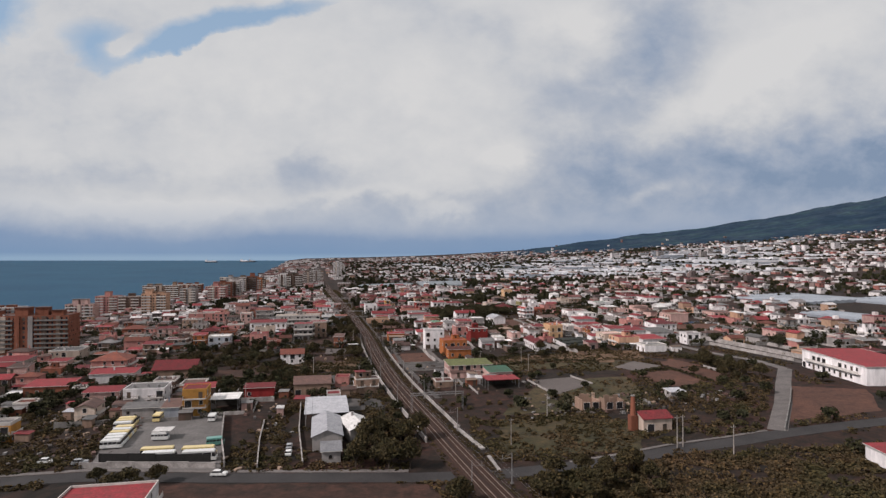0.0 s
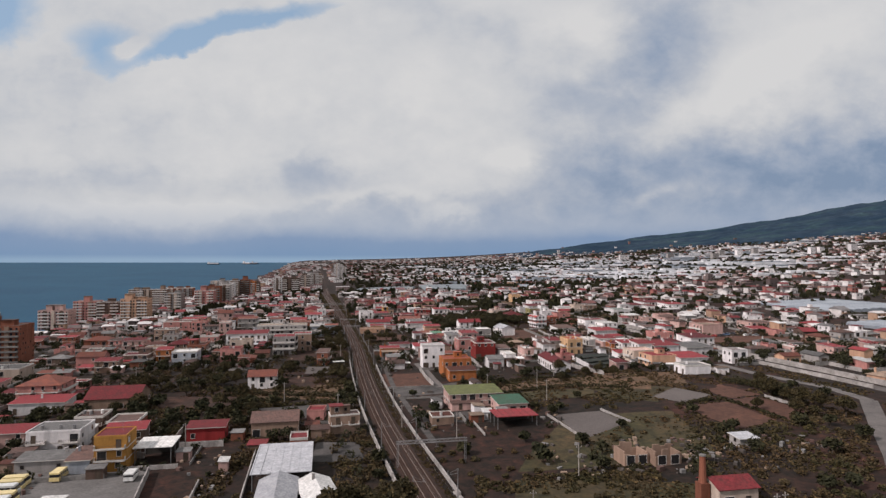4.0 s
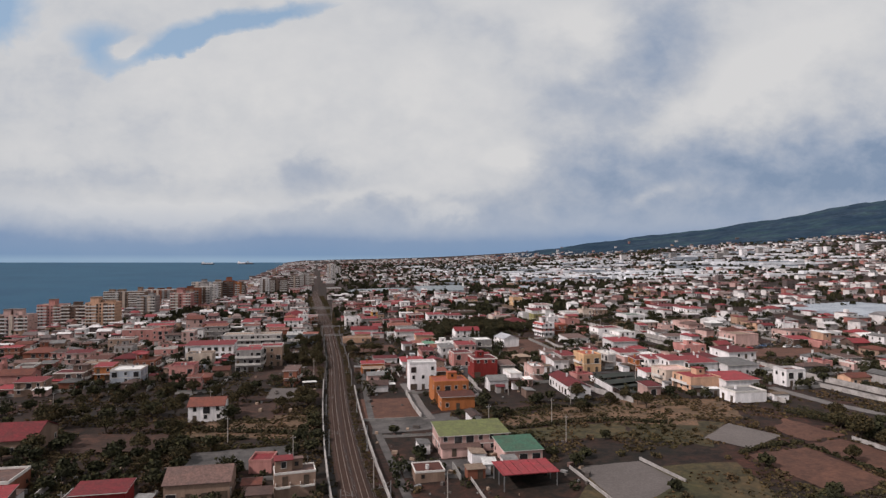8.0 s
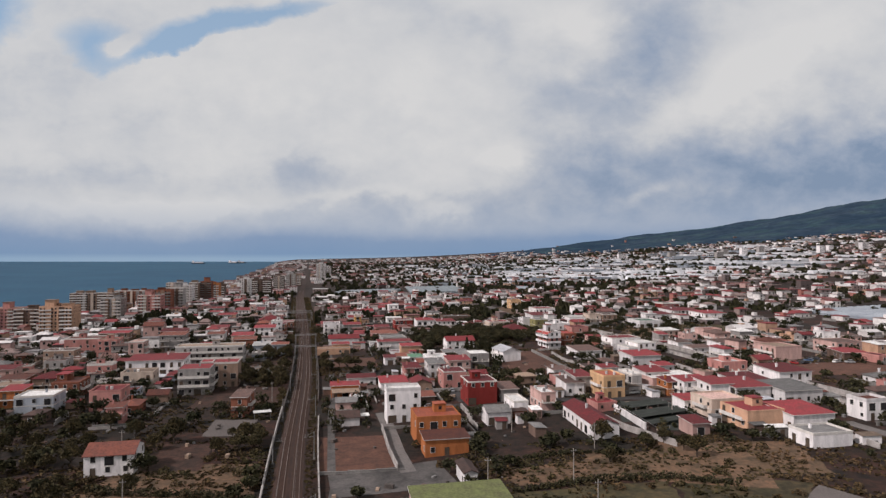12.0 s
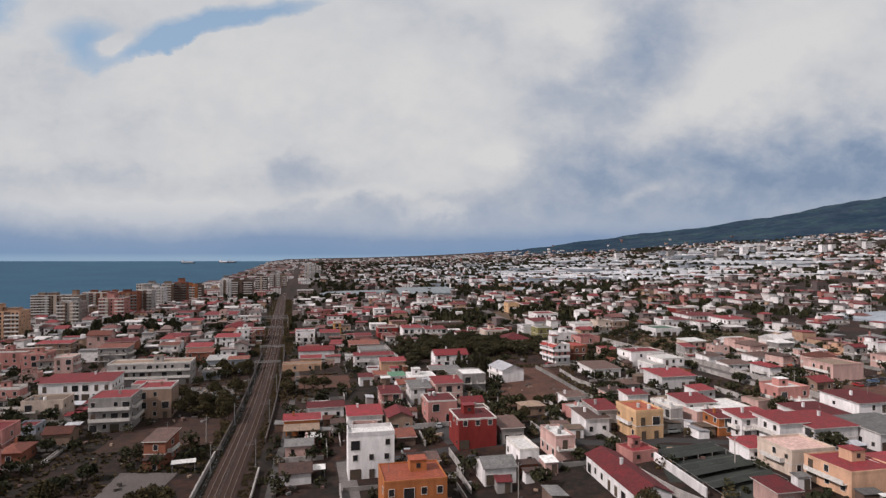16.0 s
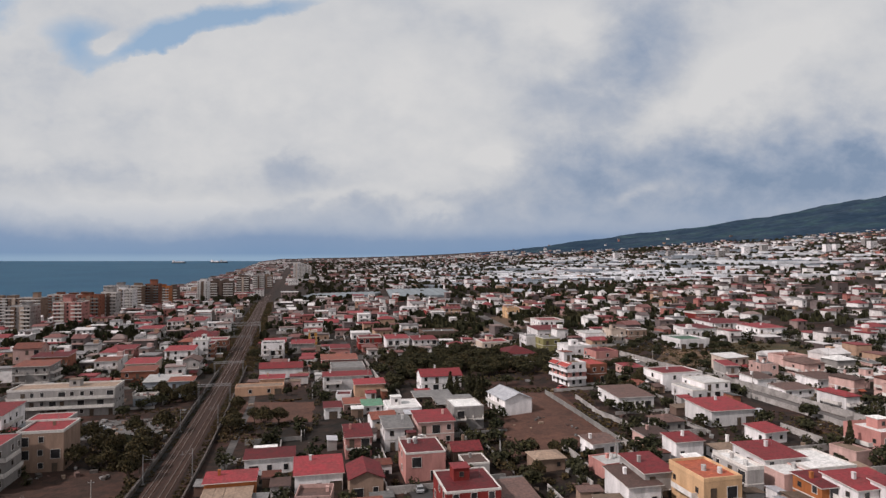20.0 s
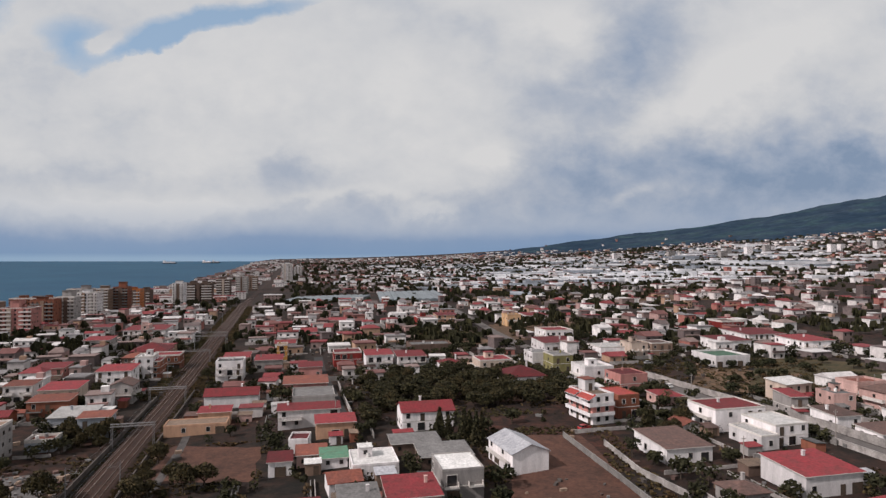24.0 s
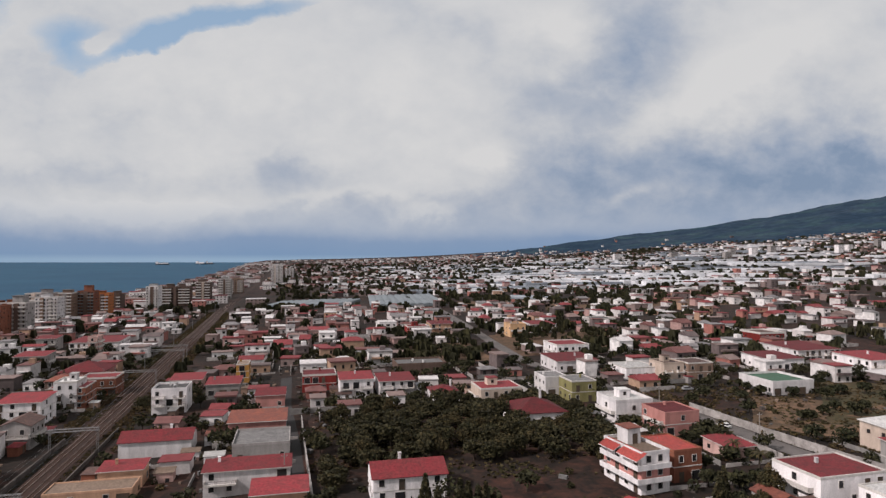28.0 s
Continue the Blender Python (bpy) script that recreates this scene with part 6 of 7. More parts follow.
def surroundings():
    R = random.Random(77)
    walls = Geo(WHITEWALL, CONCRETE)
    green = Geo(SCRUB, FAR_LEAF)
    count = 0
    for bx, by, br in list(BUILT):
        if by > 760:
            continue
        for k in range(3 if by < 560 else 2):
            a = R.uniform(0, 6.3)
            x, y = bx + math.cos(a) * (br + R.uniform(1.5, 5)), by + math.sin(a) * (br + R.uniform(1.5, 5))
            if near_any(x, y, 0.6) or abs(x - track_x(y)) < 10 or on_street(x, y, 5.5) or is_open(x, y):
                continue
            if count < 230 and by < 640:
                shed(round(x, 1), round(y, 1), 11.5 + R.choice((0, 0, 90, -6)), R.uniform(2.5, 6), R.uniform(2.2, 4.5), R.uniform(2.1, 2.9), R.choice(("grey", "tan", "brown", "white", "brick", "pink")), R.choice(("brown", "grey", "metal", "red", "tile", "white", "tan")))
                BUILT.append((x, y, 2.4))
                count += 1
        # low walls about the plot
        a = radians(11.5)
        c, s = math.cos(a), math.sin(a)
        for u0, v0, u1, v1 in ((-1, -1, 1, -1), (1, -1, 1, 1), (-1, -1, -1, 1)):
            if R.random() < 0.45:
                continue
            m = br + R.uniform(2.0, 4.0)
            xm, ym = bx + (u0 + u1) / 2 * m * c - (v0 + v1) / 2 * m * s, by + (u0 + u1) / 2 * m * s + (v0 + v1) / 2 * m * c
            if near_any(xm, ym, 0.5) or abs(xm - track_x(ym)) < 9 + m or on_street(xm, ym, 5) or is_open(xm, ym):
                continue
            l = 2 * m * R.uniform(0.6, 0.95)
            walls.turned(xm, ym, land(xm, ym) - 0.5, land(xm, ym) + R.uniform(0.8, 1.9), l if v0 == v1 else 0.22, 0.22 if v0 == v1 else l, a, R.choice((0, 0, 1)))
        for k in range(R.choice((0, 1, 2, 3))):
            a = R.uniform(0, 6.3)
            q = br + R.uniform(1.5, 5)
            x, y = bx + math.cos(a) * q, by + math.sin(a) * q
            if near_any(x, y, 0.9) or abs(x - track_x(y)) < 9 or on_street(x, y, 4.5) or in_plot(x, y):
                continue
            s = R.uniform(0.7, 1.25)
            for j in range(5):
                b = j * 1.26 + R.uniform(-0.4, 0.4)
                leaf_cloud(GROVE, R, x + 1.2 * s * math.cos(b), y + 1.2 * s * math.sin(b), land(x, y) + R.uniform(2.2, 3.4) * s, 1.3 * s, 1.3 * s, 1.3 * s, 22 if by < 560 else 12, 0.42 if by < 560 else 0.6)
            GROVE.rod((x, y, land(x, y) - 0.3), (x, y, land(x, y) + 2.6 * s), 0.18, 0.1, 5, 1)
        for k in range(R.choice((3, 5, 7))):
            a = R.uniform(0, 6.3)
            q = br + R.uniform(0.8, 6)
            x, y = bx + math.cos(a) * q, by + math.sin(a) * q
            if near_any(x, y, 0.2) or abs(x - track_x(y)) < 8 or on_street(x, y, 4.5):
                continue
            z = R.uniform(0.6, 1.5)
            slot = R.choice((0, 1, 1))
            for j in range(2):
                leaf_cloud(green, R, x + R.uniform(-0.6, 0.6), y + R.uniform(-0.6, 0.6), land(x, y) + z * 0.8, z, z, z * 1.1, 24 if by < 560 else 12, 0.34 if by < 560 else 0.5, slot)
    tagged(part("garden_walls", walls), "low pale garden walls between plots", kind="stuff", category="wall")
    tagged(part("garden_shrubs", green), "dark shrubs and hedges in gardens", kind="stuff", category="plants")


# ---- distant town ----
def distant_town(name, y0, y1, dens, seed, big):
    R = random.Random(seed)
    g = Geo(FAR_WALL, FAR_ROOF, DARK)
    y = y0
    while y < y1:
        step = dens * (1 + (y - y0) / 2600)
        x = -0.215 * y - 225 + 75 * min(1.0, max(0.0, (y - 900) / 800))
        xe = min(0.80 * y + 60, 2600)
        while x < xe:
            x += step * R.uniform(0.6, 1.7)
            s = x + 0.215 * y - 32
            if abs(s) < 16:
                continue
            yy = y + R.uniform(-0.45, 0.45) * step
            if noise.noise((x * 0.0035, yy * 0.0035, 2.0)) > 0.22 or (s > 60 and 960 < yy < 1120 and s < 420):
                continue
            if near_any(x, yy, 9) or math.hypot(x, yy) > 4600:
                continue
            if 1230 < yy < 2450 and s > 330 and x < 0.62 * yy and R.random() < 0.6:
                continue
            w, d = R.uniform(9, 17) * big, R.uniform(8, 13) * big
            h = R.choice((3.0, 3.2, 3.6, 5.8, 6.2, 6.4)) * (1 if R.random() < 0.97 else 1.8)
            a = radians(11.5 + R.choice((0, 0, -9, 14)))
            z = land(x, yy)
            g.turned(x, yy, z - 3, z + h, w, d, a, 0)
            g.turned(x, yy, z + h, z + h + R.choice((0.3, 0.5, 1.0)), w + 0.5, d + 0.5, a, 1)
            c, sn = math.cos(a), math.sin(a)
            n = max(2, int(w / 4.5))
            for f in range(int(h / 3)):
                for k in range(n):
                    if R.random() < 0.25:
                        continue
                    u = -w / 2 + w * (k + 0.5) / n
                    v = -d / 2 - 0.04
                    g.turned(x + u * c - v * sn, yy + u * sn + v * c, z + f * 3 + 0.8, z + f * 3 + 2.3, 1.5, 0.12, a, 2)
        y += step * R.uniform(0.8, 1.1)
    tagged(part(name, g), "distant white and pink houses with red and grey roofs", kind="stuff", category="houses")


distant_town("distant_houses", 940, 1700, 26, 11, 0.95)
distant_town("distant_houses", 1700, 2800, 33, 12, 1.0)
distant_town("distant_houses", 2800, 4500, 37, 13, 1.3)


def coast_blocks():
    """Pale blocks of flats and houses along the distant shore."""
    R = random.Random(31)
    g = Geo(FAR_WALL, FAR_ROOF, DARK)
    for k in range(290):
        y = 1080 + 3100 * R.random() ** 1.4
        lim = 205 + 60 * max(0.0, 1 - (y - 900) / 800)
        s = R.uniform(-lim + 12, 30) if R.random() < 0.7 else R.uniform(-lim + 8, -lim + 45)
        x = s + 32 - 0.215 * y
        if abs(s) < 16 or near_any(x, y, 9):
            continue
        w, d, h = R.uniform(12, 30), R.uniform(10, 15), R.choice((3.4, 6.2, 6.4, 6.4, 9.3))
        a, z = radians(11.5 + R.choice((0, 0, -9))), land(x, y)
        c, sn = math.cos(a), math.sin(a)
        g.turned(x, y, z - 3, z + h, w, d, a, 0)
        g.turned(x, y, z + h, z + h + 0.6, w + 0.4, d + 0.4, a, 1)
        n = int(w / 4)
        for f in range(int(h / 3)):
            for q in range(n):
                u, v = -w / 2 + w * (q + 0.5) / n, -d / 2 - 0.04
                g.turned(x + u * c - v * sn, y + u * sn + v * c, z + f * 3.1 + 0.8, z + f * 3.1 + 2.3, 1.5, 0.12, a, 2)
    tagged(part("distant_houses", g), "pale distant blocks of flats along the shore", kind="stuff", category="houses")


coast_blocks()


def hillside_houses():
    R = random.Random(21)
    g = Geo(FAR_WALL, FAR_ROOF)
    for k in range(330):
        v = MOUNTAIN[R.randrange(len(MOUNTAIN))]
        if v[2] > 120 + 90 * R.random() ** 2:
            continue
        w = R.uniform(9, 18)
        g.turned(v[0], v[1], v[2] - 4, v[2] + 7, w, 10, 0.2, 0)
        g.turned(v[0], v[1], v[2] + 7, v[2] + 8, w + 1, 11, 0.2, 1)
    tagged(part("distant_houses", g), "small pale houses on the mountain slope", kind="stuff", category="houses")


hillside_houses()


def tower(x, y, w, d, h, wall):
    """A tall block far in the town, with its rows of openings."""
    root = new("tower_block")
    root.matrix_basis = pose(x, y, land(x, y), 0, 0, 11.5)
    g = Geo(MATS["wall_" + wall])
    g.box(-w / 2, -d / 2, -3, w / 2, d / 2, h)
    part("wall", g, root)
    g = Geo(MATS["roof_grey"])
    g.box(-w / 2 - 0.3, -d / 2 - 0.3, h, w / 2 + 0.3, d / 2 + 0.3, h + 0.9)
    part("roof", g, root)
    for f in range(int(h / 3.1)):
        g = Geo(DARK)
        n = int(w / 4)
        for k in range(n):
            u = -w / 2 + w * (k + 0.5) / n
            g.box(u - 0.8, -d / 2 - 0.08, f * 3.1 + 0.8, u + 0.8, -d / 2 + 0.02, f * 3.1 + 2.4)
        part("window", g, root)
    return tagged(root, "tall %s apartment tower in the distant town" % wall, "building", "distant towers")


for x, y, w, h in ((1010, 2170, 22, 26), (1055, 2150, 20, 28), (980, 2240, 20, 24), (905, 2120, 24, 20), (820, 2300, 24, 22), (1110, 2220, 19, 22), (1190, 2050, 18, 22), (1225, 2060, 16, 20), (1290, 2000, 22, 24), (700, 2500, 22, 22), (1380, 2150, 20, 22)):
    tower(x, y, w, 14, h, "grey" if w in (20, 24) else "white")


# ---- greenhouses ----
def greenhouse(x, y, rz, spans, length, label, width=8.0, h=3.2, film=FILM):
    """Film tunnels side by side on steel hoops."""
    root = new("greenhouse")
    root.matrix_basis = pose(x, y, land(x, y) - 0.2, 0, 0, rz)
    for k in range(spans):
        g = Geo(film)
        x0 = (k - spans / 2) * width
        prof = [(x0, 0.0), (x0, h * 0.62)] + [(x0 + width * (0.5 - 0.5 * math.cos(math.pi * q / 6)), h * (0.62 + 0.38 * math.sin(math.pi * q / 6))) for q in range(1, 6)] + [(x0 + width, h * 0.62), (x0 + width, 0.0)]
        n = max(2, int(length / 12))
        for i in range(n):
            ya, yb = -length / 2 + length * i / n, -length / 2 + length * (i + 1) / n
            def lift(v):
                c, s = math.cos(radians(rz)), math.sin(radians(rz))
                cx = x0 + width / 2
                return land(x + cx * c - v * s, y + cx * s + v * c) - land(x, y)
            la, lb = lift(ya), lift(yb)
            for (xa, za), (xb, zb) in zip(prof, prof[1:]):
                g.quad(((xa, ya, za + la), (xb, ya, zb + la), (xb, yb, zb + lb), (xa, yb, za + lb)))
            if i == 0:
                g.quad([(px, ya, pz + la) for px, pz in prof])
        part("tunnel", g, root)
    return tagged(root, label, "greenhouse", "greenhouses")


greenhouse(-105, 1062, -8, 12, 62, "low grey plastic film greenhouse beside the town", film=FILM_GREY)
greenhouse(-2, 1075, 6, 10, 150, "wide grey plastic film greenhouse beside the town", film=FILM_GREY)
greenhouse(362.0, 628.0, 14, 11, 100, "pale plastic film greenhouse by the houses")
greenhouse(441.2, 554.1, 14, 9, 110, "pale plastic film greenhouse by the houses")
greenhouse(307.7, 462.3, 14, 4, 60, "white plastic film greenhouse by a field")
greenhouse(147.9, 1079.0, 60, 3, 60, "long white film greenhouse")


def far_greenhouses():
    R = random.Random(5)
    g = Geo(FILM_PALE, FILM)
    for k in range(270):
        y = R.uniform(1200, 2900)
        u = R.gauss(0.30, 0.20)
        x = u * y
        if x + 0.215 * y < 260 or x > 0.8 * y:
            continue
        a = radians(R.choice((11, 4, -6, 8)))
        w, d = R.uniform(60, 230), R.uniform(8, 26)
        z = land(x, y)
        n = max(2, int(d / 8))
        slot = R.choice((0, 0, 1))
        for j in range(n):
            v = (j - n / 2) * 8
            px, py = x - v * math.sin(a), y + v * math.cos(a)
            g.turned(px, py, z - 2, z + 3.0, w, 7.4, a, slot)
            g.turned(px, py, z + 3.0, z + 3.9, w, 4.0, a, slot)
    tagged(part("distant_greenhouses", g), "white plastic greenhouses in the distant plain", kind="stuff", category="greenhouses")


far_greenhouses()


def shade_house(corners, h):
    """Dark net stretched over posts and wires above a growing bed."""
    root = new("shade_house")
    x0, y0 = corners[0]
    z0 = land(x0, y0)
    root.matrix_basis = pose(x0, y0, z0)
    def at(u, v, z):
        (ax, ay), (bx, by), (cx, cy), (dx, dy) = corners
        x = (ax * (1 - u) + bx * u) * (1 - v) + (dx * (1 - u) + cx * u) * v
        y = (ay * (1 - u) + by * u) * (1 - v) + (dy * (1 - u) + cy * u) * v
        return (x - x0, y - y0, land(x, y) - z0 + z)
    n, m = 8, 4
    for i in (0, 1, 3, 4, 6):
        g = Geo(NETDARK)
        for j in range(m):
            sag = [at((i + a) / n, (j + b) / m, h + 0.5 * ((a == 0.5) - 0.4)) for a, b in ((0, 0), (0.5, 0), (0.5, 1), (0, 1))]
            g.quad(sag)
            g.quad([at((i + a) / n, (j + b) / m, h + 0.5 * ((a == 0.5) - 0.4)) for a, b in ((0.5, 0), (0.97, 0), (0.97, 1), (0.5, 1))])
        part("net", g, root)
    for i in range(0, n + 1, 2):
        for j in range(m + 1):
            g = Geo(POLEWOOD)
            p = at(i / n, j / m, h - 0.2)
            g.rod((p[0], p[1], p[2] - h - 0.2), p, 0.08, 0.07, 5)
            part("post", g, root)
    for v in (0.0, 1.0):
        g = Geo(STEEL)
        for i in range(n):
            g.rod(at(i / n, v, h), at((i + 1) / n, v, h), 0.05, 0.05, 4)
        part("edge_rail", g, root)
    return tagged(root, "low dark green net shade house on wooden posts", "shade house")


shade_house([(67.6, 369), (71.2, 339), (89, 346), (84, 374)], 1.3)
fence_wall([(64.5, 376.0), (66.4, 360.0), (68.6, 341.0)], 2.0, MATS["wall_white"], "white plastered wall beside net-covered beds", thick=0.4)


# ---- trees and scrub ----
def leaf_cloud(g, R, cx, cy, cz, rx, ry, rz, n, size, slot=0):
    """Clumps of leaves strewn over and inside an ellipsoid."""
    for _ in range(n):
        a, b = R.uniform(0, 2 * math.pi), math.asin(R.uniform(-0.85, 1.0))
        k = R.uniform(0.62, 1.06)
        p = Vector((cx + rx * k * math.cos(a) * math.cos(b), cy + ry * k * math.sin(a) * math.cos(b), cz + rz * k * math.sin(b)))
        u = Vector((R.gauss(0, 1), R.gauss(0, 1), R.gauss(0, 0.6))).normalized()
        v = u.cross(Vector((R.gauss(0, 1), R.gauss(0, 1), R.gauss(0, 1)))).normalized()
        s = size * R.uniform(0.6, 1.4)
        w = u.cross(v) * s * 0.35
        g.quad((p - u * s - v * s * 0.5 - w, p + u * s * 0.3 - v * s * 0.8, p + u * s + v * s * 0.4 - w, p - u * s * 0.3 + v * s * 0.8 + w), slot)


def tree_proto(kind, seed):
    R = random.Random(seed)
    root = new("tree")
    t = Geo(BARK)
    c = Geo(LEAF_DARK if kind in ("conifer", "citrus") else LEAF)
    if kind == "broad":
        h = 6.5
        t.rod((0, 0, -0.4), (0.1, 0, 1.6), 0.26, 0.19, 7)
        for k in range(6):
            a = k * 1.05 + R.uniform(-0.3, 0.3)
            e = (1.5 * math.cos(a), 1.5 * math.sin(a), 2.6 + R.uniform(0, 1.4))
            t.rod((0.1, 0, 1.5), e, 0.12, 0.05, 5)
            leaf_cloud(c, R, e[0] * 1.2, e[1] * 1.2, e[2] + 0.8, 1.5, 1.5, 1.2, 130, 0.28)
        leaf_cloud(c, R, 0, 0, 4.9, 1.7, 1.7, 1.4, 200, 0.28)
    elif kind == "citrus":
        t.rod((0, 0, -0.4), (0, 0, 1.2), 0.14, 0.11, 6)
        for k in range(4):
            a = k * 1.57 + R.uniform(-0.4, 0.4)
            t.rod((0, 0, 1.1), (0.9 * math.cos(a), 0.9 * math.sin(a), 1.9), 0.07, 0.03, 5)
            leaf_cloud(c, R, 0.8 * math.cos(a), 0.8 * math.sin(a), 2.1 + R.uniform(-0.2, 0.3), 1.3, 1.3, 1.2, 120, 0.24)
        leaf_cloud(c, R, 0, 0, 2.9, 1.2, 1.2, 0.8, 110, 0.24)
    elif kind == "conifer":
        t.rod((0, 0, -0.4), (0, 0, 8.4), 0.24, 0.04, 7)
        for k in range(16):
            z = 0.9 + k * 0.48
            r = 2.3 * (1 - k / 17.5)
            leaf_cloud(c, R, 0, 0, z, r, r, 0.4, int(16 + r * 16), 0.36)
    elif kind == "bush":
        t.rod((0, 0, -0.3), (0, 0, 0.6), 0.10, 0.07, 5)
        for k in range(4):
            leaf_cloud(c, R, R.uniform(-0.8, 0.8), R.uniform(-0.8, 0.8), 0.8, 1.1, 1.1, 0.9, 55, 0.32)
    elif kind == "palm":
        for k in range(5):
            t.rod((0.03 * k, 0, -0.3 + k * 0.9), (0.03 * k + 0.03, 0, 0.65 + k * 0.9), 0.24 - 0.01 * k, 0.20 - 0.01 * k, 8)
        for k in range(22):
            a, tip = R.uniform(0, 6.3), R.uniform(-0.9, 1.2)
            d = Vector((math.cos(a), math.sin(a), 0))
            sd = Vector((-d.y, d.x, 0))
            for q in range(4):
                f0, f1 = q / 4, (q + 1) / 4
                p0 = Vector((0.15, 0, 4.2)) + d * 2.4 * f0 + Vector((0, 0, tip * f0 + 0.9 * f0 - 1.6 * f0 * f0))
                p1 = Vector((0.15, 0, 4.2)) + d * 2.4 * f1 + Vector((0, 0, tip * f1 + 0.9 * f1 - 1.6 * f1 * f1))
                w0, w1 = 0.28 * math.sin(math.pi * (0.15 + 0.8 * f0)), 0.28 * math.sin(math.pi * (0.15 + 0.8 * f1))
                c.quad((p0 - sd * w0, p0 + sd * w0, p1 + sd * w1, p1 - sd * w1))
    part("trunk", t, root)
    part("crown", c, root)
    root.matrix_basis = pose(0, 0, 0)
    lab = {"broad": "dark green broadleaf tree with an uneven crown", "citrus": "low dense dark green orchard tree", "conifer": "dark conifer with a narrow pointed crown",
           "bush": "rounded green-brown bush on rough ground", "palm": "small palm tree with drooping fronds"}[kind]
    return tagged(root, lab, "bush" if kind == "bush" else "tree", "bushes" if kind == "bush" else "trees")


surroundings()


PROTO = {}
USED = set()


def plant(kind, x, y, size=1.0):
    R = random.Random(int(x * 13 + y * 7))
    key = (kind, R.randrange(3 if kind in ("broad", "citrus", "bush") else 1))
    if key not in PROTO:
        PROTO[key] = tree_proto(kind, hash_of(key))
    m = pose(x, y, land(x, y), 0, 0, R.uniform(0, 360)) @ Matrix.Diagonal((size * R.uniform(0.85, 1.15), size * R.uniform(0.85, 1.15), size * R.uniform(0.85, 1.15), 1))
    if key in USED:
        copy_thing(PROTO[key], m)
    else:
        USED.add(key)
        PROTO[key].matrix_basis = m


def hash_of(key):
    return sum(ord(ch) for ch in key[0]) * 7 + key[1] * 101


SHRUBS = Geo(SCRUB)
TREES = [0]


def grow(kind, cx, cy, rx, ry, n, seed, size=(0.8, 1.2), gap=3.0):
    R = random.Random(seed)
    put = []
    for _ in range(n * 6):
        if len(put) >= n:
            break
        x, y = cx + R.uniform(-rx, rx), cy + R.uniform(-ry, ry)
        if any((x - a) ** 2 + (y - b) ** 2 < gap * gap for a, b in put) or near_any(x, y, 0.3) or on_street(x, y, 4.5) or abs(x - track_x(y)) < 8.5 or in_plot(x, y):
            continue
        put.append((x, y))
        k = R.uniform(*size)
        if kind == "bush":
            for q in range(3):
                leaf_cloud(SHRUBS, R, x + R.uniform(-0.8, 0.8) * k, y + R.uniform(-0.8, 0.8) * k, land(x, y) + 0.55 * k, 1.0 * k, 1.0 * k, 0.8 * k, 24, 0.3)
        elif TREES[0] < 290:
            TREES[0] += 1
            plant(kind, x, y, k)
        else:
            for q in range(5):
                a = q * 1.26
                leaf_cloud(GROVE, R, x + 1.3 * k * math.cos(a), y + 1.3 * k * math.sin(a), land(x, y) + 3.2 * k, 1.5 * k, 1.5 * k, 1.5 * k, 30, 0.5)
            GROVE.rod((x, y, land(x, y) - 0.3), (x, y, land(x, y) + 3 * k), 0.2, 0.12, 5, 1)


# the orchard behind the white house, and the firs beside it
grow("citrus", 36.0, 552.0, 36, 28, 105, 1, (0.9, 1.5), 3.3)
grow("broad", 28.6, 540.5, 40, 34, 22, 2, (0.7, 1.1), 5)
grow("citrus", 0.4, 539.9, 9, 34, 16, 33, (0.9, 1.4), 3.3)
for x, y, s in ((21.7, 494.4, 0.95), (24.1, 492.2, 0.8), (28.3, 487.4, 1.1), (31.5, 484.1, 1.0), (30.1, 490.1, 1.05), (33.4, 488.9, 0.9), (118.3, 414.0, 1.0), (81.2, 491.6, 1.0), (84.5, 496.7, 0.9)):
    plant("conifer", x, y, s)
for x, y in ((84.5, 485.7), (88.3, 488.7), (93.0, 493.8)):
    plant("broad", x, y, 1.0)
for x, y in ((97.8, 519.0), (100.6, 512.0), (104.4, 536.6), (80.9, 569.1)):
    plant("palm", x, y, 1.0)
grow("broad", -12.0, 172.0, 12, 16, 16, 3, (0.8, 1.25), 4)
grow("broad", 25.9, 146.3, 24, 10, 18, 4, (0.7, 1.1), 4)
grow("bush", 84.0, 146.0, 62, 18, 230, 5, (0.7, 1.6), 2.3)
grow("bush", 30.0, 182.0, 20, 26, 60, 47, (0.5, 1.2), 2.6)
grow("bush", 98.0, 205.0, 22, 30, 70, 48, (0.6, 1.3), 2.8)
grow("broad", -72.0, 147.0, 16, 5, 5, 6, (0.8, 1.1), 4)
grow("broad", 116.9, 273.6, 14, 26, 12, 7, (0.7, 1.1), 5)
grow("bush", 80.7, 216.2, 50, 40, 55, 8, (0.7, 1.3), 4)
grow("bush", 57.3, 291.9, 45, 30, 45, 9, (0.6, 1.2), 4)
grow("broad", 61.7, 325.6, 12, 10, 7, 10, (0.6, 0.9), 4)
grow("bush", -60.0, 310.0, 26, 40, 50, 11, (0.7, 1.4), 3.5)
grow("broad", -50.0, 345.0, 9, 12, 8, 12, (0.7, 1.0), 4)
grow("broad", -100.0, 315.0, 36, 46, 40, 13, (0.7, 1.15), 4.5)
grow("bush", -110.0, 330.0, 30, 40, 30, 14, (0.8, 1.4), 4)
grow("broad", -75.0, 440.0, 16, 24, 22, 15, (0.7, 1.1), 4)
grow("broad", -80.0, 506.0, 12, 9, 14, 16, (0.8, 1.1), 3.6)
grow("broad", -44.8, 474.2, 10, 20, 14, 17, (0.7, 1.1), 4)
grow("bush", 52.0, 414.7, 18, 26, 30, 18, (0.8, 1.4), 3.5)
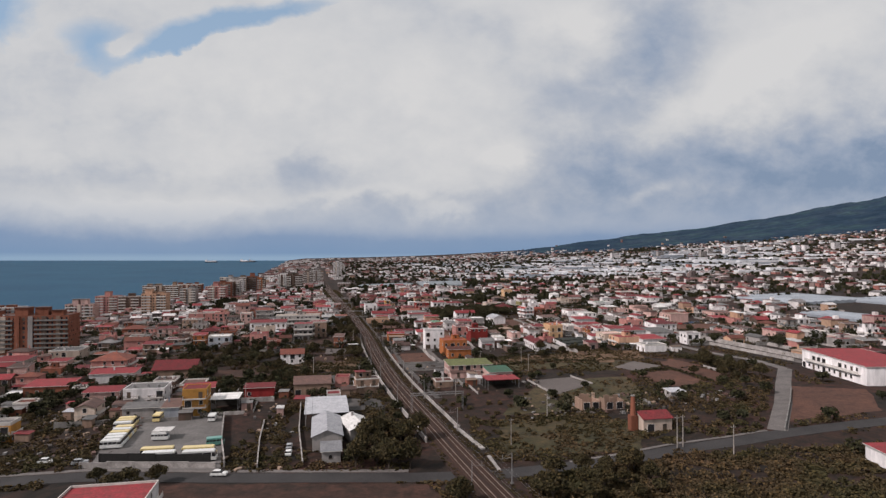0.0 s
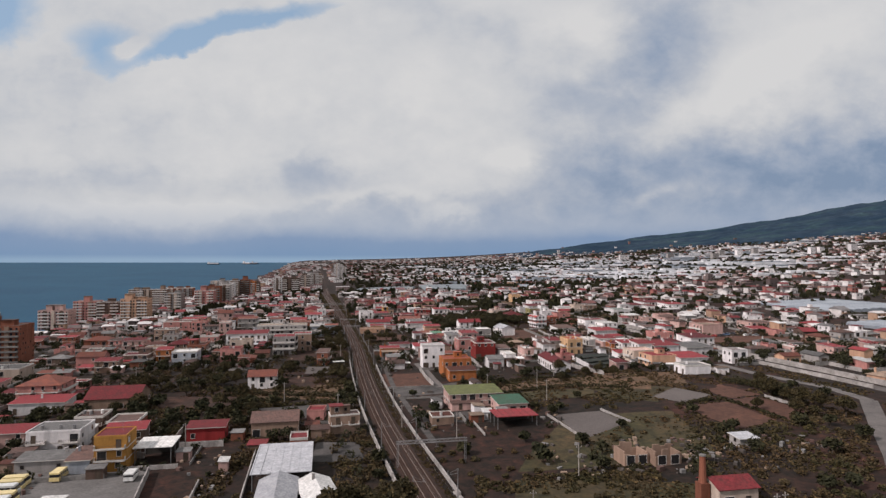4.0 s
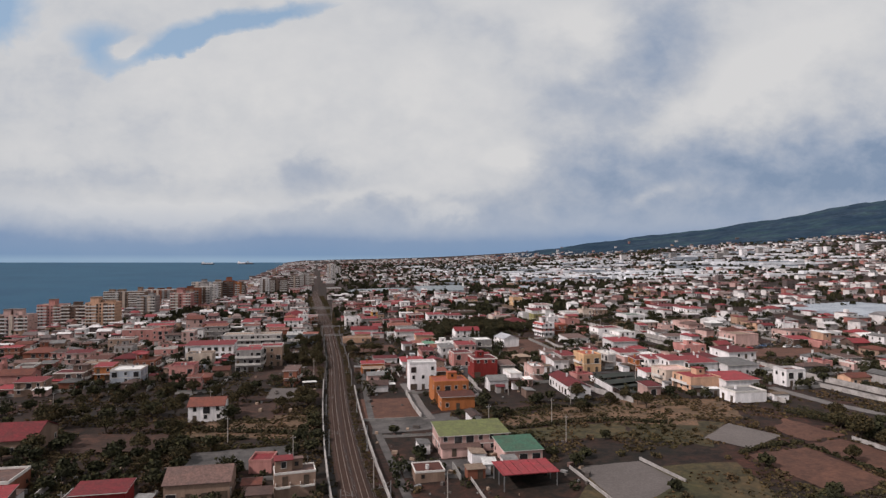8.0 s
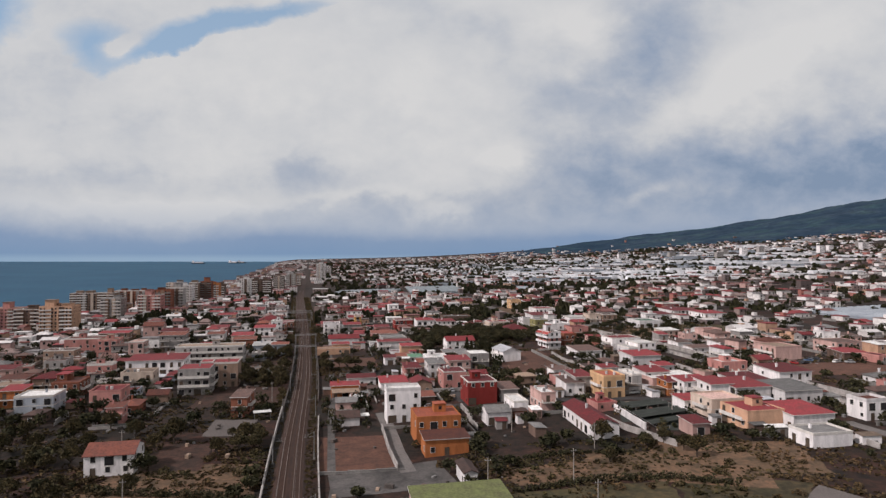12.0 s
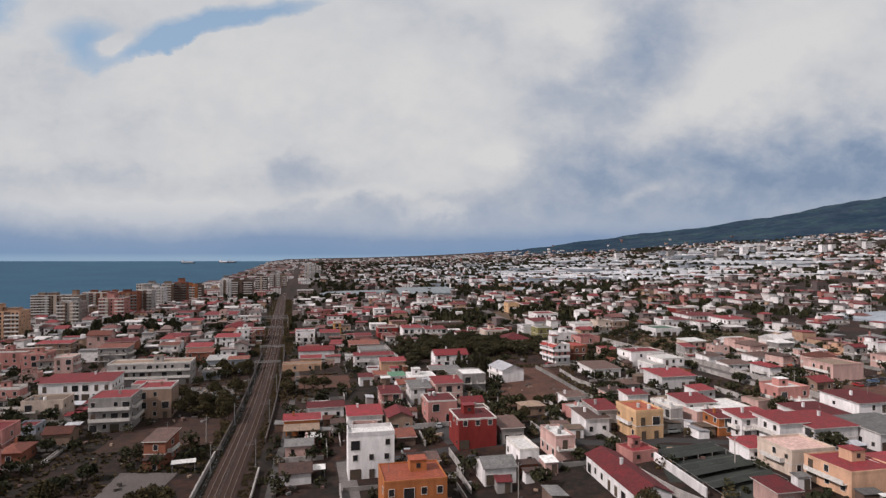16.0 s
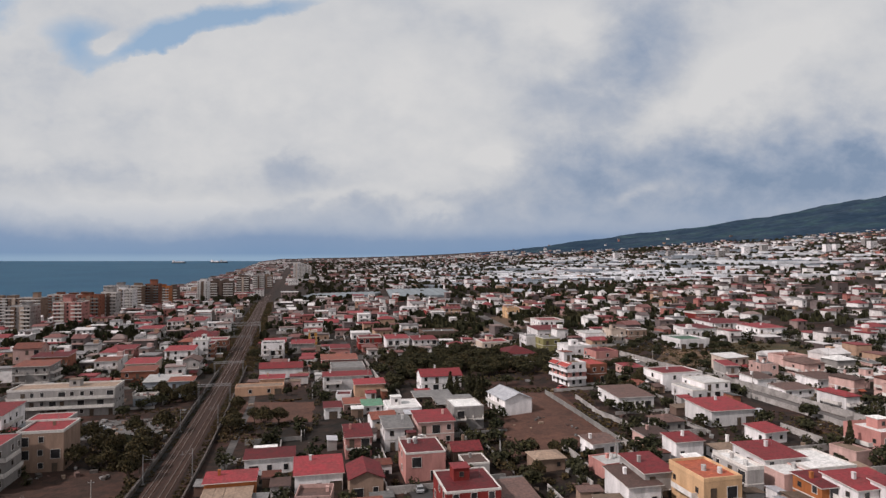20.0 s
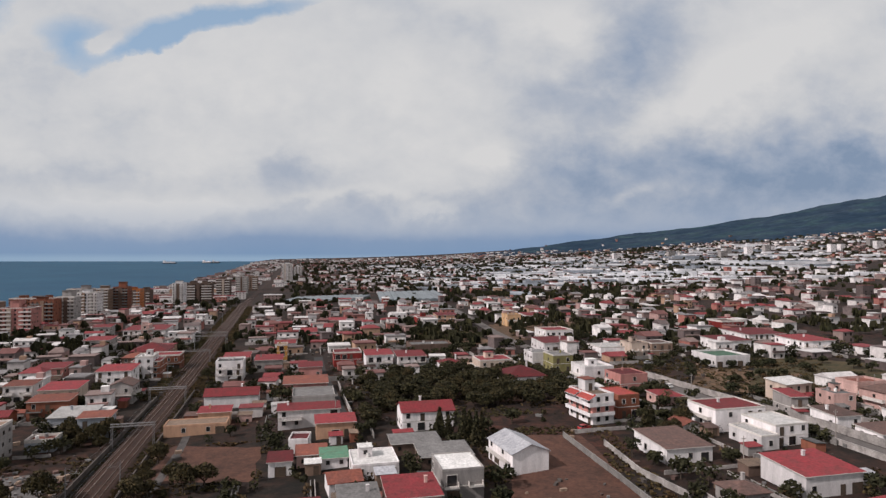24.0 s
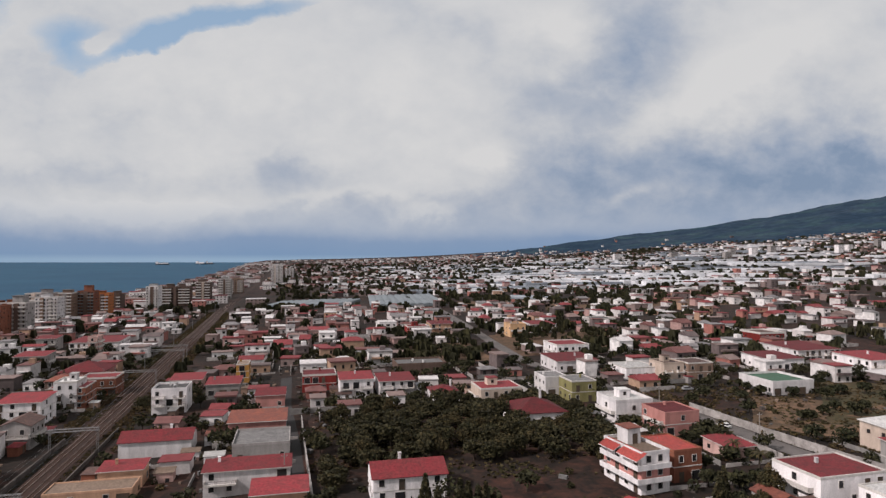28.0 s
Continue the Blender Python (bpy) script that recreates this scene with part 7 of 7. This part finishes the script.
grow("broad", 45.6, 420.1, 14, 18, 8, 19, (0.5, 0.9), 4)
grow("broad", 94.0, 518.9, 10, 26, 10, 20, (0.7, 1.1), 4)
grow("broad", 151.1, 577.1, 40, 30, 24, 22, (0.6, 1.0), 5)
grow("bush", 151.1, 562.9, 46, 40, 60, 23, (0.7, 1.3), 4)
grow("broad", 19.6, 325.8, 40, 120, 30, 24, (0.5, 0.9), 6)
grow("broad", -130.0, 420.0, 60, 120, 60, 25, (0.6, 1.1), 6)
grow("broad", 122.1, 439.2, 90, 120, 60, 26, (0.6, 1.1), 6)
grow("broad", -58.8, 645.0, 110, 110, 80, 27, (0.7, 1.2), 6)
grow("broad", 122.8, 680.5, 120, 110, 90, 28, (0.7, 1.2), 6)
grow("broad", -170.0, 260.0, 40, 40, 25, 29, (0.6, 1.0), 5)
grow("bush", -126, 188, 30, 40, 110, 61, (0.7, 1.5), 2.6)
grow("bush", -45, 196, 12, 40, 40, 62, (0.6, 1.3), 2.6)
grow("bush", -20, 205, 10, 40, 50, 63, (0.7, 1.4), 2.6)
grow("bush", -60, 440, 12, 50, 60, 64, (0.8, 1.6), 2.4)
grow("broad", 140.4, 238.9, 60, 60, 20, 30, (0.6, 1.0), 6)
grow("bush", 10.0, 229.1, 16, 24, 22, 31, (0.5, 1.0), 3.5)
grow("bush", -50.0, 200.0, 12, 30, 16, 32, (0.6, 1.1), 3.5)
grow("conifer", 56.6, 622.0, 130, 90, 10, 34, (0.8, 1.1), 12)


grow("broad", -92, 270, 28, 20, 30, 35, (0.6, 1.0), 4)
grow("bush", -80, 262, 32, 24, 60, 36, (0.8, 1.5), 3)
grow("broad", -36, 300, 5, 22, 9, 37, (0.6, 1.0), 4)
grow("broad", -150, 250, 34, 26, 30, 38, (0.6, 1.0), 4.5)
grow("bush", -45, 230, 12, 26, 24, 39, (0.8, 1.4), 3)
tagged(part("shrubs", SHRUBS), "low brown-green shrubs on rough ground", kind="stuff", category="plants")
tagged(part("garden_trees", GROVE), "dark trees in gardens between houses", kind="stuff", category="trees")


def hedge(pts, h, label):
    """A thick uneven hedge along a line."""
    R = random.Random(int(pts[0][0] * 7 + pts[0][1]))
    g = Geo(LEAF_DARK, BARK)
    for (xa, ya), (xb, yb) in zip(pts, pts[1:]):
        n = int(math.hypot(xb - xa, yb - ya) / 1.1) + 1
        for k in range(n):
            u = (k + R.uniform(0, 0.8)) / n
            x, y, s = xa + (xb - xa) * u + R.uniform(-0.4, 0.4), ya + (yb - ya) * u + R.uniform(-0.4, 0.4), h * R.uniform(0.55, 1.1)
            leaf_cloud(g, R, x, y, land(x, y) + s * 0.5, s * 0.8, s * 0.8, s * 0.6, 46, 0.24)
            g.rod((x, y, land(x, y) - 0.2), (x, y, land(x, y) + s * 0.5), 0.06, 0.04, 4, 1)
    return tagged(part("hedge", g), label, "hedge", "field hedges")


hedge([(82, 267.5), (92, 272.5), (103, 275)], 1.3, "dark overgrown hedge between tilled fields")
hedge([(102.5, 272.5), (106, 259.5), (109, 246)], 1.0, "dark overgrown hedge between tilled fields")
hedge([(117, 306), (123, 294), (126, 280), (127, 266)], 2.0, "tall brown-green hedge beside a lane")
hedge([(121, 308), (127, 296), (131, 280)], 2.2, "tall brown-green hedge beside a lane")
hedge([(26, 321), (42, 324), (58, 322)], 1.2, "rough brown-green hedge along dry grass")
hedge([(24, 300), (45, 304), (62, 303), (75, 297)], 1.6, "rough brown-green hedge along dry grass")
hedge([(-57, 296), (-70, 293), (-84, 291)], 1.6, "brown-green hedge behind a yard")
hedge([(-40, 300), (-52, 303), (-66, 303), (-78, 306)], 1.8, "brown-green hedge across a dry plot")


def scrub(name, areas, seed, size, label):
    """Rough grass and weeds, in many small tufts."""
    R = random.Random(seed)
    g = Geo(SCRUB)
    for cx, cy, rx, ry, n in areas:
        for _ in range(int(n * 2.2)):
            x, y = cx + R.uniform(-rx, rx), cy + R.uniform(-ry, ry)
            if abs(x - track_x(y)) < 7.2 or on_street(x, y, 4.0) or near_any(x, y, -2.0):
                continue
            if in_plot(x, y) or noise.noise((x * 0.09, y * 0.09, 7.0)) < -0.15 or (in_plot(x, y, GRASS) and R.random() < 0.5):
                continue
            s = size * R.uniform(0.2, 0.8)
            z = land(x, y)
            for k in range(4):
                a = R.uniform(0, 6.3)
                dx, dy = math.cos(a) * s, math.sin(a) * s
                t = s * R.uniform(0.5, 1.2)
                ox, oy = R.uniform(-0.5, 0.5) * s, R.uniform(-0.5, 0.5) * s
                g.quad(((x + ox - dx * 0.6, y + oy - dy * 0.6, z - 0.05), (x + ox + dx * 0.6, y + oy + dy * 0.6, z - 0.05), (x + ox + dx + dy * 0.4, y + oy + dy - dx * 0.4, z + t), (x + ox - dx * 0.8 + dy * 0.5, y + oy - dy * 0.8 - dx * 0.5, z + t * 0.8)))
    tagged(part(name, g), label, kind="stuff", category="plants")


scrub("rough_grass", [(39, 187, 30, 22, 2600), (68, 145, 80, 14, 3600), (88, 146, 62, 18, 5200), (20, 148, 26, 8, 700), (85, 216, 50, 40, 3000), (53, 304, 42, 30, 3000), (-60, 305, 30, 36, 2600), (-25, 175, 16, 20, 700), (-128, 190, 30, 42, 3600), (-46, 196, 14, 44, 1800), (-22, 222, 14, 30, 1300), (-150, 168, 30, 10, 900), (-84, 262, 44, 22, 1800)], 41, 0.7, "rough brown-green weeds and grass")
scrub("rough_grass", [(47, 459, 24, 40, 1500), (29, 552, 44, 40, 2200), (142, 567, 50, 45, 3200), (-45, 474, 14, 26, 700), (-75, 440, 20, 50, 1400), (122, 289, 40, 50, 2400), (-110, 330, 50, 60, 3200), (-60, 400, 12, 30, 700), (170, 430, 50, 30, 1600)], 42, 0.75, "rough brown-green weeds between houses")


def verge():
    R = random.Random(44)
    g = Geo(SCRUB)
    for n in range(8600):
        if n < 5200:
            y, s = R.uniform(130, 620), R.uniform(0.12, 0.42)
            o = R.choice((R.uniform(3.2, 6.0), R.uniform(-6.0, -4.4), R.uniform(3.2, 6.0), R.gauss(-0.5, 0.22)))
        else:
            y, s = R.uniform(560, 1000), R.uniform(0.3, 1.0)
            o = R.choice((R.uniform(3.6, 10.0), R.uniform(-12.0, -7.8), R.uniform(-12.0, -7.8)))
        x, yy = RAIL_AT(y, o)
        z = land(x, yy)
        if near_any(x, yy, 0.0):
            continue
        for k in range(3):
            a = R.uniform(0, 6.3)
            dx, dy = math.cos(a) * s, math.sin(a) * s
            g.quad(((x - dx, yy - dy, z), (x + dx, yy + dy, z), (x + dx * 1.3, yy + dy, z + s), (x - dx, yy - dy * 1.2, z + s)))
    tagged(part("verge_weeds", g), "low weeds on the railway verge", kind="stuff", category="plants")


verge()


def distant_trees():
    R = random.Random(45)
    g = Geo(FAR_LEAF)
    def clump(x, y, r, h):
        z = land(x, y)
        for k in range(7):
            a, q = R.uniform(0, 6.3), R.uniform(0.2, 0.8)
            px, py, pz = x + r * q * math.cos(a), y + r * q * math.sin(a), z + h * R.uniform(0.35, 0.8)
            s = r * R.uniform(0.4, 0.7)
            for m in range(3):
                b = R.uniform(0, 6.3)
                dx, dy = math.cos(b) * s, math.sin(b) * s
                g.quad(((px - dx, py - dy, pz - s * 0.7), (px + dx, py + dy, pz - s * 0.5), (px + dx * 0.7, py + dy * 0.7, pz + s * 0.8), (px - dx * 0.6, py - dy * 0.6, pz + s)))
    for k in range(7600):
        y = 660 + 2700 * R.random() ** 1.4
        x = R.uniform(-0.215 * y - 150, min(0.85 * y, 3000))
        if abs(x + 0.215 * y - 32) < 14 or on_street(x, y, 6) or near_any(x, y, 1) or (1230 < y < 2500 and x + 0.215 * y > 330 and x < 0.62 * y and R.random() < 0.1):
            continue
        if x > 0.34 * y and R.random() < 0.35:
            continue
        if y > 1100 and x + 0.215 * y < 80 and R.random() < 0.75:
            continue
        if noise.noise((x * 0.004, y * 0.004, 9.0)) < -0.15 and R.random() < 0.7:
            continue
        sc = 1 + (y - 780) / 2600
        clump(x, y, R.uniform(2.2, 4.2) * sc, R.uniform(4, 8) * (0.8 + 0.2 * sc))
    tagged(part("distant_trees", g), "dark trees scattered between distant houses", kind="stuff", category="trees")


distant_trees()


# ---- vehicles ----
def wheel_mesh(r):
    key = ("wheel", r)
    if key not in CACHE:
        g = Geo(TYRE, STEEL)
        g.rod((0, -0.11, 0), (0, 0.11, 0), r, r, 12)
        g.rod((0, -0.125, 0), (0, 0.125, 0), r * 0.55, r * 0.55, 10, 1)
        CACHE[key] = g.mesh("wheel")
    return CACHE[key]


def prism(g, prof, y0, y1, slot=0):
    """A side outline drawn out across the width."""
    g.quad([(x, y0, z) for x, z in prof], slot)
    g.quad([(x, y1, z) for x, z in prof][::-1], slot)
    for (xa, za), (xb, zb) in zip(prof, prof[1:] + prof[:1]):
        g.quad(((xa, y0, za), (xa, y1, za), (xb, y1, zb), (xb, y0, zb)), slot)


def car(x, y, rz, paint, word):
    root = new("car")
    root.matrix_basis = pose(x, y, land(x, y) + 0.09, 0, 0, rz)
    g = Geo(CARPAINT[paint])
    prism(g, [(-2.0, 0.3), (2.0, 0.3), (2.05, 0.62), (1.9, 0.82), (0.95, 0.92), (-1.85, 0.95), (-2.05, 0.75)], -0.82, 0.82)
    body = part("body", g, root)
    g = Geo(GLASS)
    prism(g, [(-1.8, 0.94), (0.95, 0.92), (0.35, 1.36), (-1.35, 1.38)], -0.74, 0.74)
    part("cabin_glass", g, root)
    g = Geo(CARPAINT[paint])
    prism(g, [(-1.38, 1.38), (0.38, 1.36), (0.25, 1.44), (-1.2, 1.46)], -0.70, 0.70)
    part("roof", g, root)
    for wx in (-1.25, 1.25):
        for wy in (-0.76, 0.76):
            part("wheel", wheel_mesh(0.31), root, at=pose(wx, wy, 0.31))
    for wy in (-0.6, 0.6):
        g = Geo(TRIM)
        g.box(1.98, wy - 0.14, 0.58, 2.06, wy + 0.14, 0.72)
        part("headlight", g, root)
    return tagged(root, word, "car", "parked cars")


def bus(x, y, rz, paint, word, l=8.0, h=2.9):
    root = new("bus")
    root.matrix_basis = pose(x, y, land(x, y) + 0.07, 0, 0, rz)
    g = Geo(CARPAINT[paint])
    prism(g, [(-l / 2, 0.35), (l / 2, 0.35), (l / 2, 1.2), (l / 2 - 0.15, 1.3), (-l / 2 + 0.05, 1.3)], -1.15, 1.15)
    part("body", g, root)
    g = Geo(GLASS)
    prism(g, [(-l / 2 + 0.08, 1.3), (l / 2 - 0.15, 1.3), (l / 2 - 0.5, h - 0.45), (-l / 2 + 0.12, h - 0.45)], -1.12, 1.12)
    part("cabin_glass", g, root)
    g = Geo(CARPAINT[paint])
    prism(g, [(-l / 2 + 0.05, h - 0.45), (l / 2 - 0.45, h - 0.45), (l / 2 - 0.6, h - 0.05), (l / 2 - 0.9, h), (-l / 2 + 0.3, h), (-l / 2 + 0.06, h - 0.1)], -1.15, 1.15)
    part("roof", g, root)
    for k in range(4):
        g = Geo(CARPAINT[paint])
        px = -l / 2 + 0.9 + k * (l - 2.2) / 3
        g.box(px, -1.16, 1.3, px + 0.12, 1.16, h - 0.45)
        part("pillar", g, root)
    for wx in (-l * 0.3, l * 0.32):
        for wy in (-1.05, 1.05):
            part("wheel", wheel_mesh(0.45), root, at=pose(wx, wy, 0.45))
    return tagged(root, word, "bus", "parked minibuses")


for k in range(6):
    bus(-96.5 - k * 0.75, 178 + k * 3.0, 12, "yellow" if k in (3, 5) else "white", "%s minibus parked in the depot yard" % ("yellow" if k in (3, 5) else "white"), 5.8, 2.5)
for k in range(3):
    bus(-103.5 - k * 0.8, 198 + k * 3.0, 12, ("white", "yellow", "yellow")[k], "%s minibus parked in the depot yard" % ("white", "yellow", "yellow")[k], 5.8, 2.5)
for k, (x, y) in enumerate(((-66.5, 167), (-68, 170.5), (-77, 166), (-79, 169.6))):
    bus(x, y, 10, "white" if k in (0, 2) else "yellow", "long %s bus parked in the depot" % ("white" if k in (0, 2) else "yellow"), 9.0)
bus(-67.5, 181, 20, "green", "pale green van parked in the depot", 5.0, 2.3)
bus(-86, 186, 8, "white", "white van under a flat sunshade", 4.8, 2.4)
bus(-78.5, 208, 100, "white", "white van parked in the depot yard", 4.6, 2.3)
bus(-97, 208, 100, "yellow", "yellow minibus parked in the depot yard", 5.5, 2.5)
car(-57.0, 155.5, 2, "white", "small white car on the main road")
car(-109.0, 168.0, 5, "white", "white car parked beside a hut")
car(-98.0, 165.0, 20, "silver", "silver car parked by the road")
car(3.5, 379.9, 12, "silver", "silver car parked by a white wall")
car(11.7, 403.7, 100, "silver", "silver car parked in an alley")
car(21.0, 371.2, 8, "dark", "dark car parked beside a red house")
car(79.3, 386.5, 10, "white", "white car parked by a pink house")
car(64.1, 494.9, 30, "red", "red car parked beside a balconied house")
car(120.7, 597.2, 10, "silver", "silver car beside a stone house")
car(125.4, 594.5, 10, "silver", "silver car beside a stone house")
car(-91.0, 463.0, 10, "silver", "silver car in the merchant's yard")
car(-87.0, 166.0, 12, "dark", "dark car parked in the depot yard")
car(110.1, 548.0, 112, "white", "white car on the street")
car(137.9, 459.5, 103, "dark", "dark car on the street")
car(142.9, 414.4, 100, "white", "white car on the street")
for k in range(9):
    R = random.Random(k)
    car(156 + k * 5.2, 446 + R.uniform(-8, 8), R.uniform(0, 180), R.choice(("white", "silver", "red", "dark", "blue")), "old car standing in a scrap yard")
car(-43.5, 172.0, 100, "white", "white car parked on a drive")
car(-44.8, 178.0, 100, "silver", "silver car parked on a drive")


def ship(x, y, l, rz):
    """A ship shape added for a pale horizon patch, with hull, bridge and deck load."""
    root = new("ship")
    root.matrix_basis = pose(x, y, -17.0 + dish(x, y), 0, 0, rz)
    g = Geo(CARPAINT["dark"])
    prism(g, [(-l / 2, 5.0), (-l / 2 + 3, -1.0), (l / 2 - 6, -1.0), (l / 2, 7.0)], -7.0, 7.0)
    part("hull", g, root)
    g = Geo(MATS["wall_white"])
    g.box(-l / 2 + 4, -6.0, 5.0, -l / 2 + 16, 6.0, 19.0)
    part("bridge", g, root)
    g = Geo(MATS["wall_white"])
    g.box(-l / 2 + 20, -6.0, 5.5, l / 2 - 12, 6.0, 12.0)
    part("deck_load", g, root)
    return tagged(root, "ship shape added for a faint pale patch on the sea horizon", "ship", "ships")


ship(-1560, 4100, 85, 8)
ship(-1385, 4250, 70, -12)
ship(-1340, 4280, 55, 20)


# ---- poles and clutter ----
def pole(x, y, h, label="pale wooden utility pole"):
    root = new("utility_pole")
    root.matrix_basis = pose(x, y, land(x, y), 0, 0, 11)
    g = Geo(POLEWOOD)
    g.rod((0, 0, -0.3), (0, 0, h), 0.15, 0.10, 8)
    part("shaft", g, root)
    g = Geo(STEEL)
    g.box(-0.7, -0.05, h - 0.7, 0.7, 0.05, h - 0.6)
    part("crossarm", g, root)
    for k in (-0.6, 0.6):
        g = Geo(TRIM)
        g.rod((k, 0, h - 0.6), (k, 0, h - 0.42), 0.05, 0.03, 6)
        part("insulator", g, root)
    return tagged(root, label, "pole", "utility poles")


for x, y, h in ((18.3, 301.0, 8), (38.7, 302.8, 8.5), (39.7, 284.4, 8), (35.2, 206.9, 8), (64.9, 169.6, 9), (75.4, 158.7, 9), (66.7, 170.1, 9), (-62, 292, 8), (-38, 276, 7), (-75, 232, 8), (49.7, 326.9, 7), (82.4, 356.6, 8), (-25.9, 568.9, 8), (-11.4, 514.5, 8), (92.9, 459.7, 8),
                (-58.5, 397, 8), (-82, 330, 8), (113.0, 534.0, 8), (129.9, 481.4, 8), (143.0, 434.5, 8), (101.7, 576.1, 8), (-13.0, 255.0, 8), (5.0, 243.2, 8), (19.9, 179.1, 8), (58.5, 409.3, 8), (29.1, 346.0, 8), (-2.4, 579.1, 8), (84.8, 622.7, 8), (-140, 330, 8), (-150, 410, 8)):
    pole(x, y, h)


def shade(x, y, w, d, h, rz, label):
    root = new("sunshade")
    root.matrix_basis = pose(x, y, land(x, y), 0, 0, rz)
    for sx in (-1, 1):
        for sy in (-1, 1):
            g = Geo(STEEL)
            g.rod((sx * w * 0.45, sy * d * 0.45, -0.2), (sx * w * 0.45, sy * d * 0.45, h), 0.05, 0.05, 6)
            part("post", g, root)
    g = Geo(MATS["roof_white"])
    g.box(-w / 2, -d / 2, h, w / 2, d / 2, h + 0.1)
    part("roof", g, root)
    return tagged(root, label, "shelter", "sheds")


shade(-86, 188, 5.5, 5, 2.7, 8, "flat white sunshade over a parked van")
shade(-20, 366, 6, 4, 2.4, 12, "white tarpaulin shelter in a garden")
shade(-55, 372, 6, 3.5, 2.6, 20, "white sheet shelter in a garden")


def hoops(x, y, rz, n, gap, r):
    root = new("tunnel_frame")
    root.matrix_basis = pose(x, y, land(x, y), 0, 0, rz)
    for k in range(n):
        g = Geo(STEEL)
        for q in range(8):
            a, b = math.pi * q / 8, math.pi * (q + 1) / 8
            g.rod((r * math.cos(a), k * gap, r * math.sin(a)), (r * math.cos(b), k * gap, r * math.sin(b)), 0.06, 0.06, 5)
        part("hoop", g, root)
    return tagged(root, "bare steel hoops of an uncovered plastic tunnel", "greenhouse")


hoops(83.6, 486.2, -78, 9, 2.6, 2.4)


def clutter(name, areas, seed, label):
    """Small heaps, crates and sheets strewn over yards."""
    R = random.Random(seed)
    g = Geo(RUBBLE, MATS["roof_grey"], MATS["roof_brown"], MATS["roof_tan"])
    for cx, cy, rx, ry, n in areas:
        for _ in range(n):
            x, y = cx + R.uniform(-rx, rx), cy + R.uniform(-ry, ry)
            if abs(x - track_x(y)) < 8 or near_any(x, y, -1.5) or on_street(x, y, 4.2):
                continue
            s = R.uniform(0.25, 1.1)
            z = land(x, y)
            g.turned(x, y, z - 0.1, z + s * R.uniform(0.4, 1.1), s * R.uniform(0.6, 2.4), s, R.uniform(0, 3), R.choice((0, 0, 1, 2, 3)))
    tagged(part(name, g), label, kind="stuff", category="clutter")


# a dark screen behind the depot's front wall, and a crane lorry
fence_wall([(-92, 163.6), (-62, 163.2)], 3.1, DARK, "tall black screen fence of the depot", "screen_fence", 0.15)


def crane_lorry(x, y, rz):
    root = new("crane_lorry")
    root.matrix_basis = pose(x, y, land(x, y) + 0.05, 0, 0, rz)
    g = Geo(CARPAINT["blue"])
    prism(g, [(-2.6, 0.5), (0.6, 0.5), (0.6, 1.0), (-2.6, 1.0)], -1.0, 1.0)
    part("chassis", g, root)
    g = Geo(CARPAINT["silver"])
    prism(g, [(-3.0, 0.9), (-1.2, 0.9), (-1.2, 2.4), (-2.6, 2.4), (-3.0, 1.7)], -1.0, 1.0)
    part("cab", g, root)
    g = Geo(CARPAINT["silver"])
    g.rod((-0.6, 0, 1.0), (5.2, 0, 2.9), 0.22, 0.13, 6)
    part("boom", g, root)
    g = Geo(CARPAINT["blue"])
    g.rod((-0.6, 0, 0.9), (-0.6, 0, 1.7), 0.55, 0.45, 8)
    part("turret", g, root)
    for wx in (-2.2, 0.2):
        for wy in (-0.95, 0.95):
            part("wheel", wheel_mesh(0.42), root, at=pose(wx, wy, 0.42))
    return tagged(root, "blue-grey lorry with a folded crane on bare ground", "lorry")


crane_lorry(-43, 272, 8)

clutter("yard_clutter", [(-125, 205, 26, 36, 260), (-85, 465, 18, 12, 170), (-45, 190, 16, 40, 70), (-100, 240, 40, 30, 130), (15, 268, 26, 20, 90), (58, 219, 30, 14, 110), (29, 393, 60, 60, 170), (-110, 420, 60, 90, 240), (103, 399, 60, 60, 170), (175, 455, 30, 14, 90), (0, 299, 30, 14, 40), (85, 223, 20, 8, 80)], 51, "small sheds, crates and rubble strewn over yards")
clutter("yard_clutter", [(-90, 600, 70, 80, 260), (57, 622, 120, 60, 260), (-19, 572, 30, 60, 130), (113, 489, 60, 80, 160), (-160, 300, 40, 60, 120)], 52, "small sheds, crates and rubble strewn over yards")
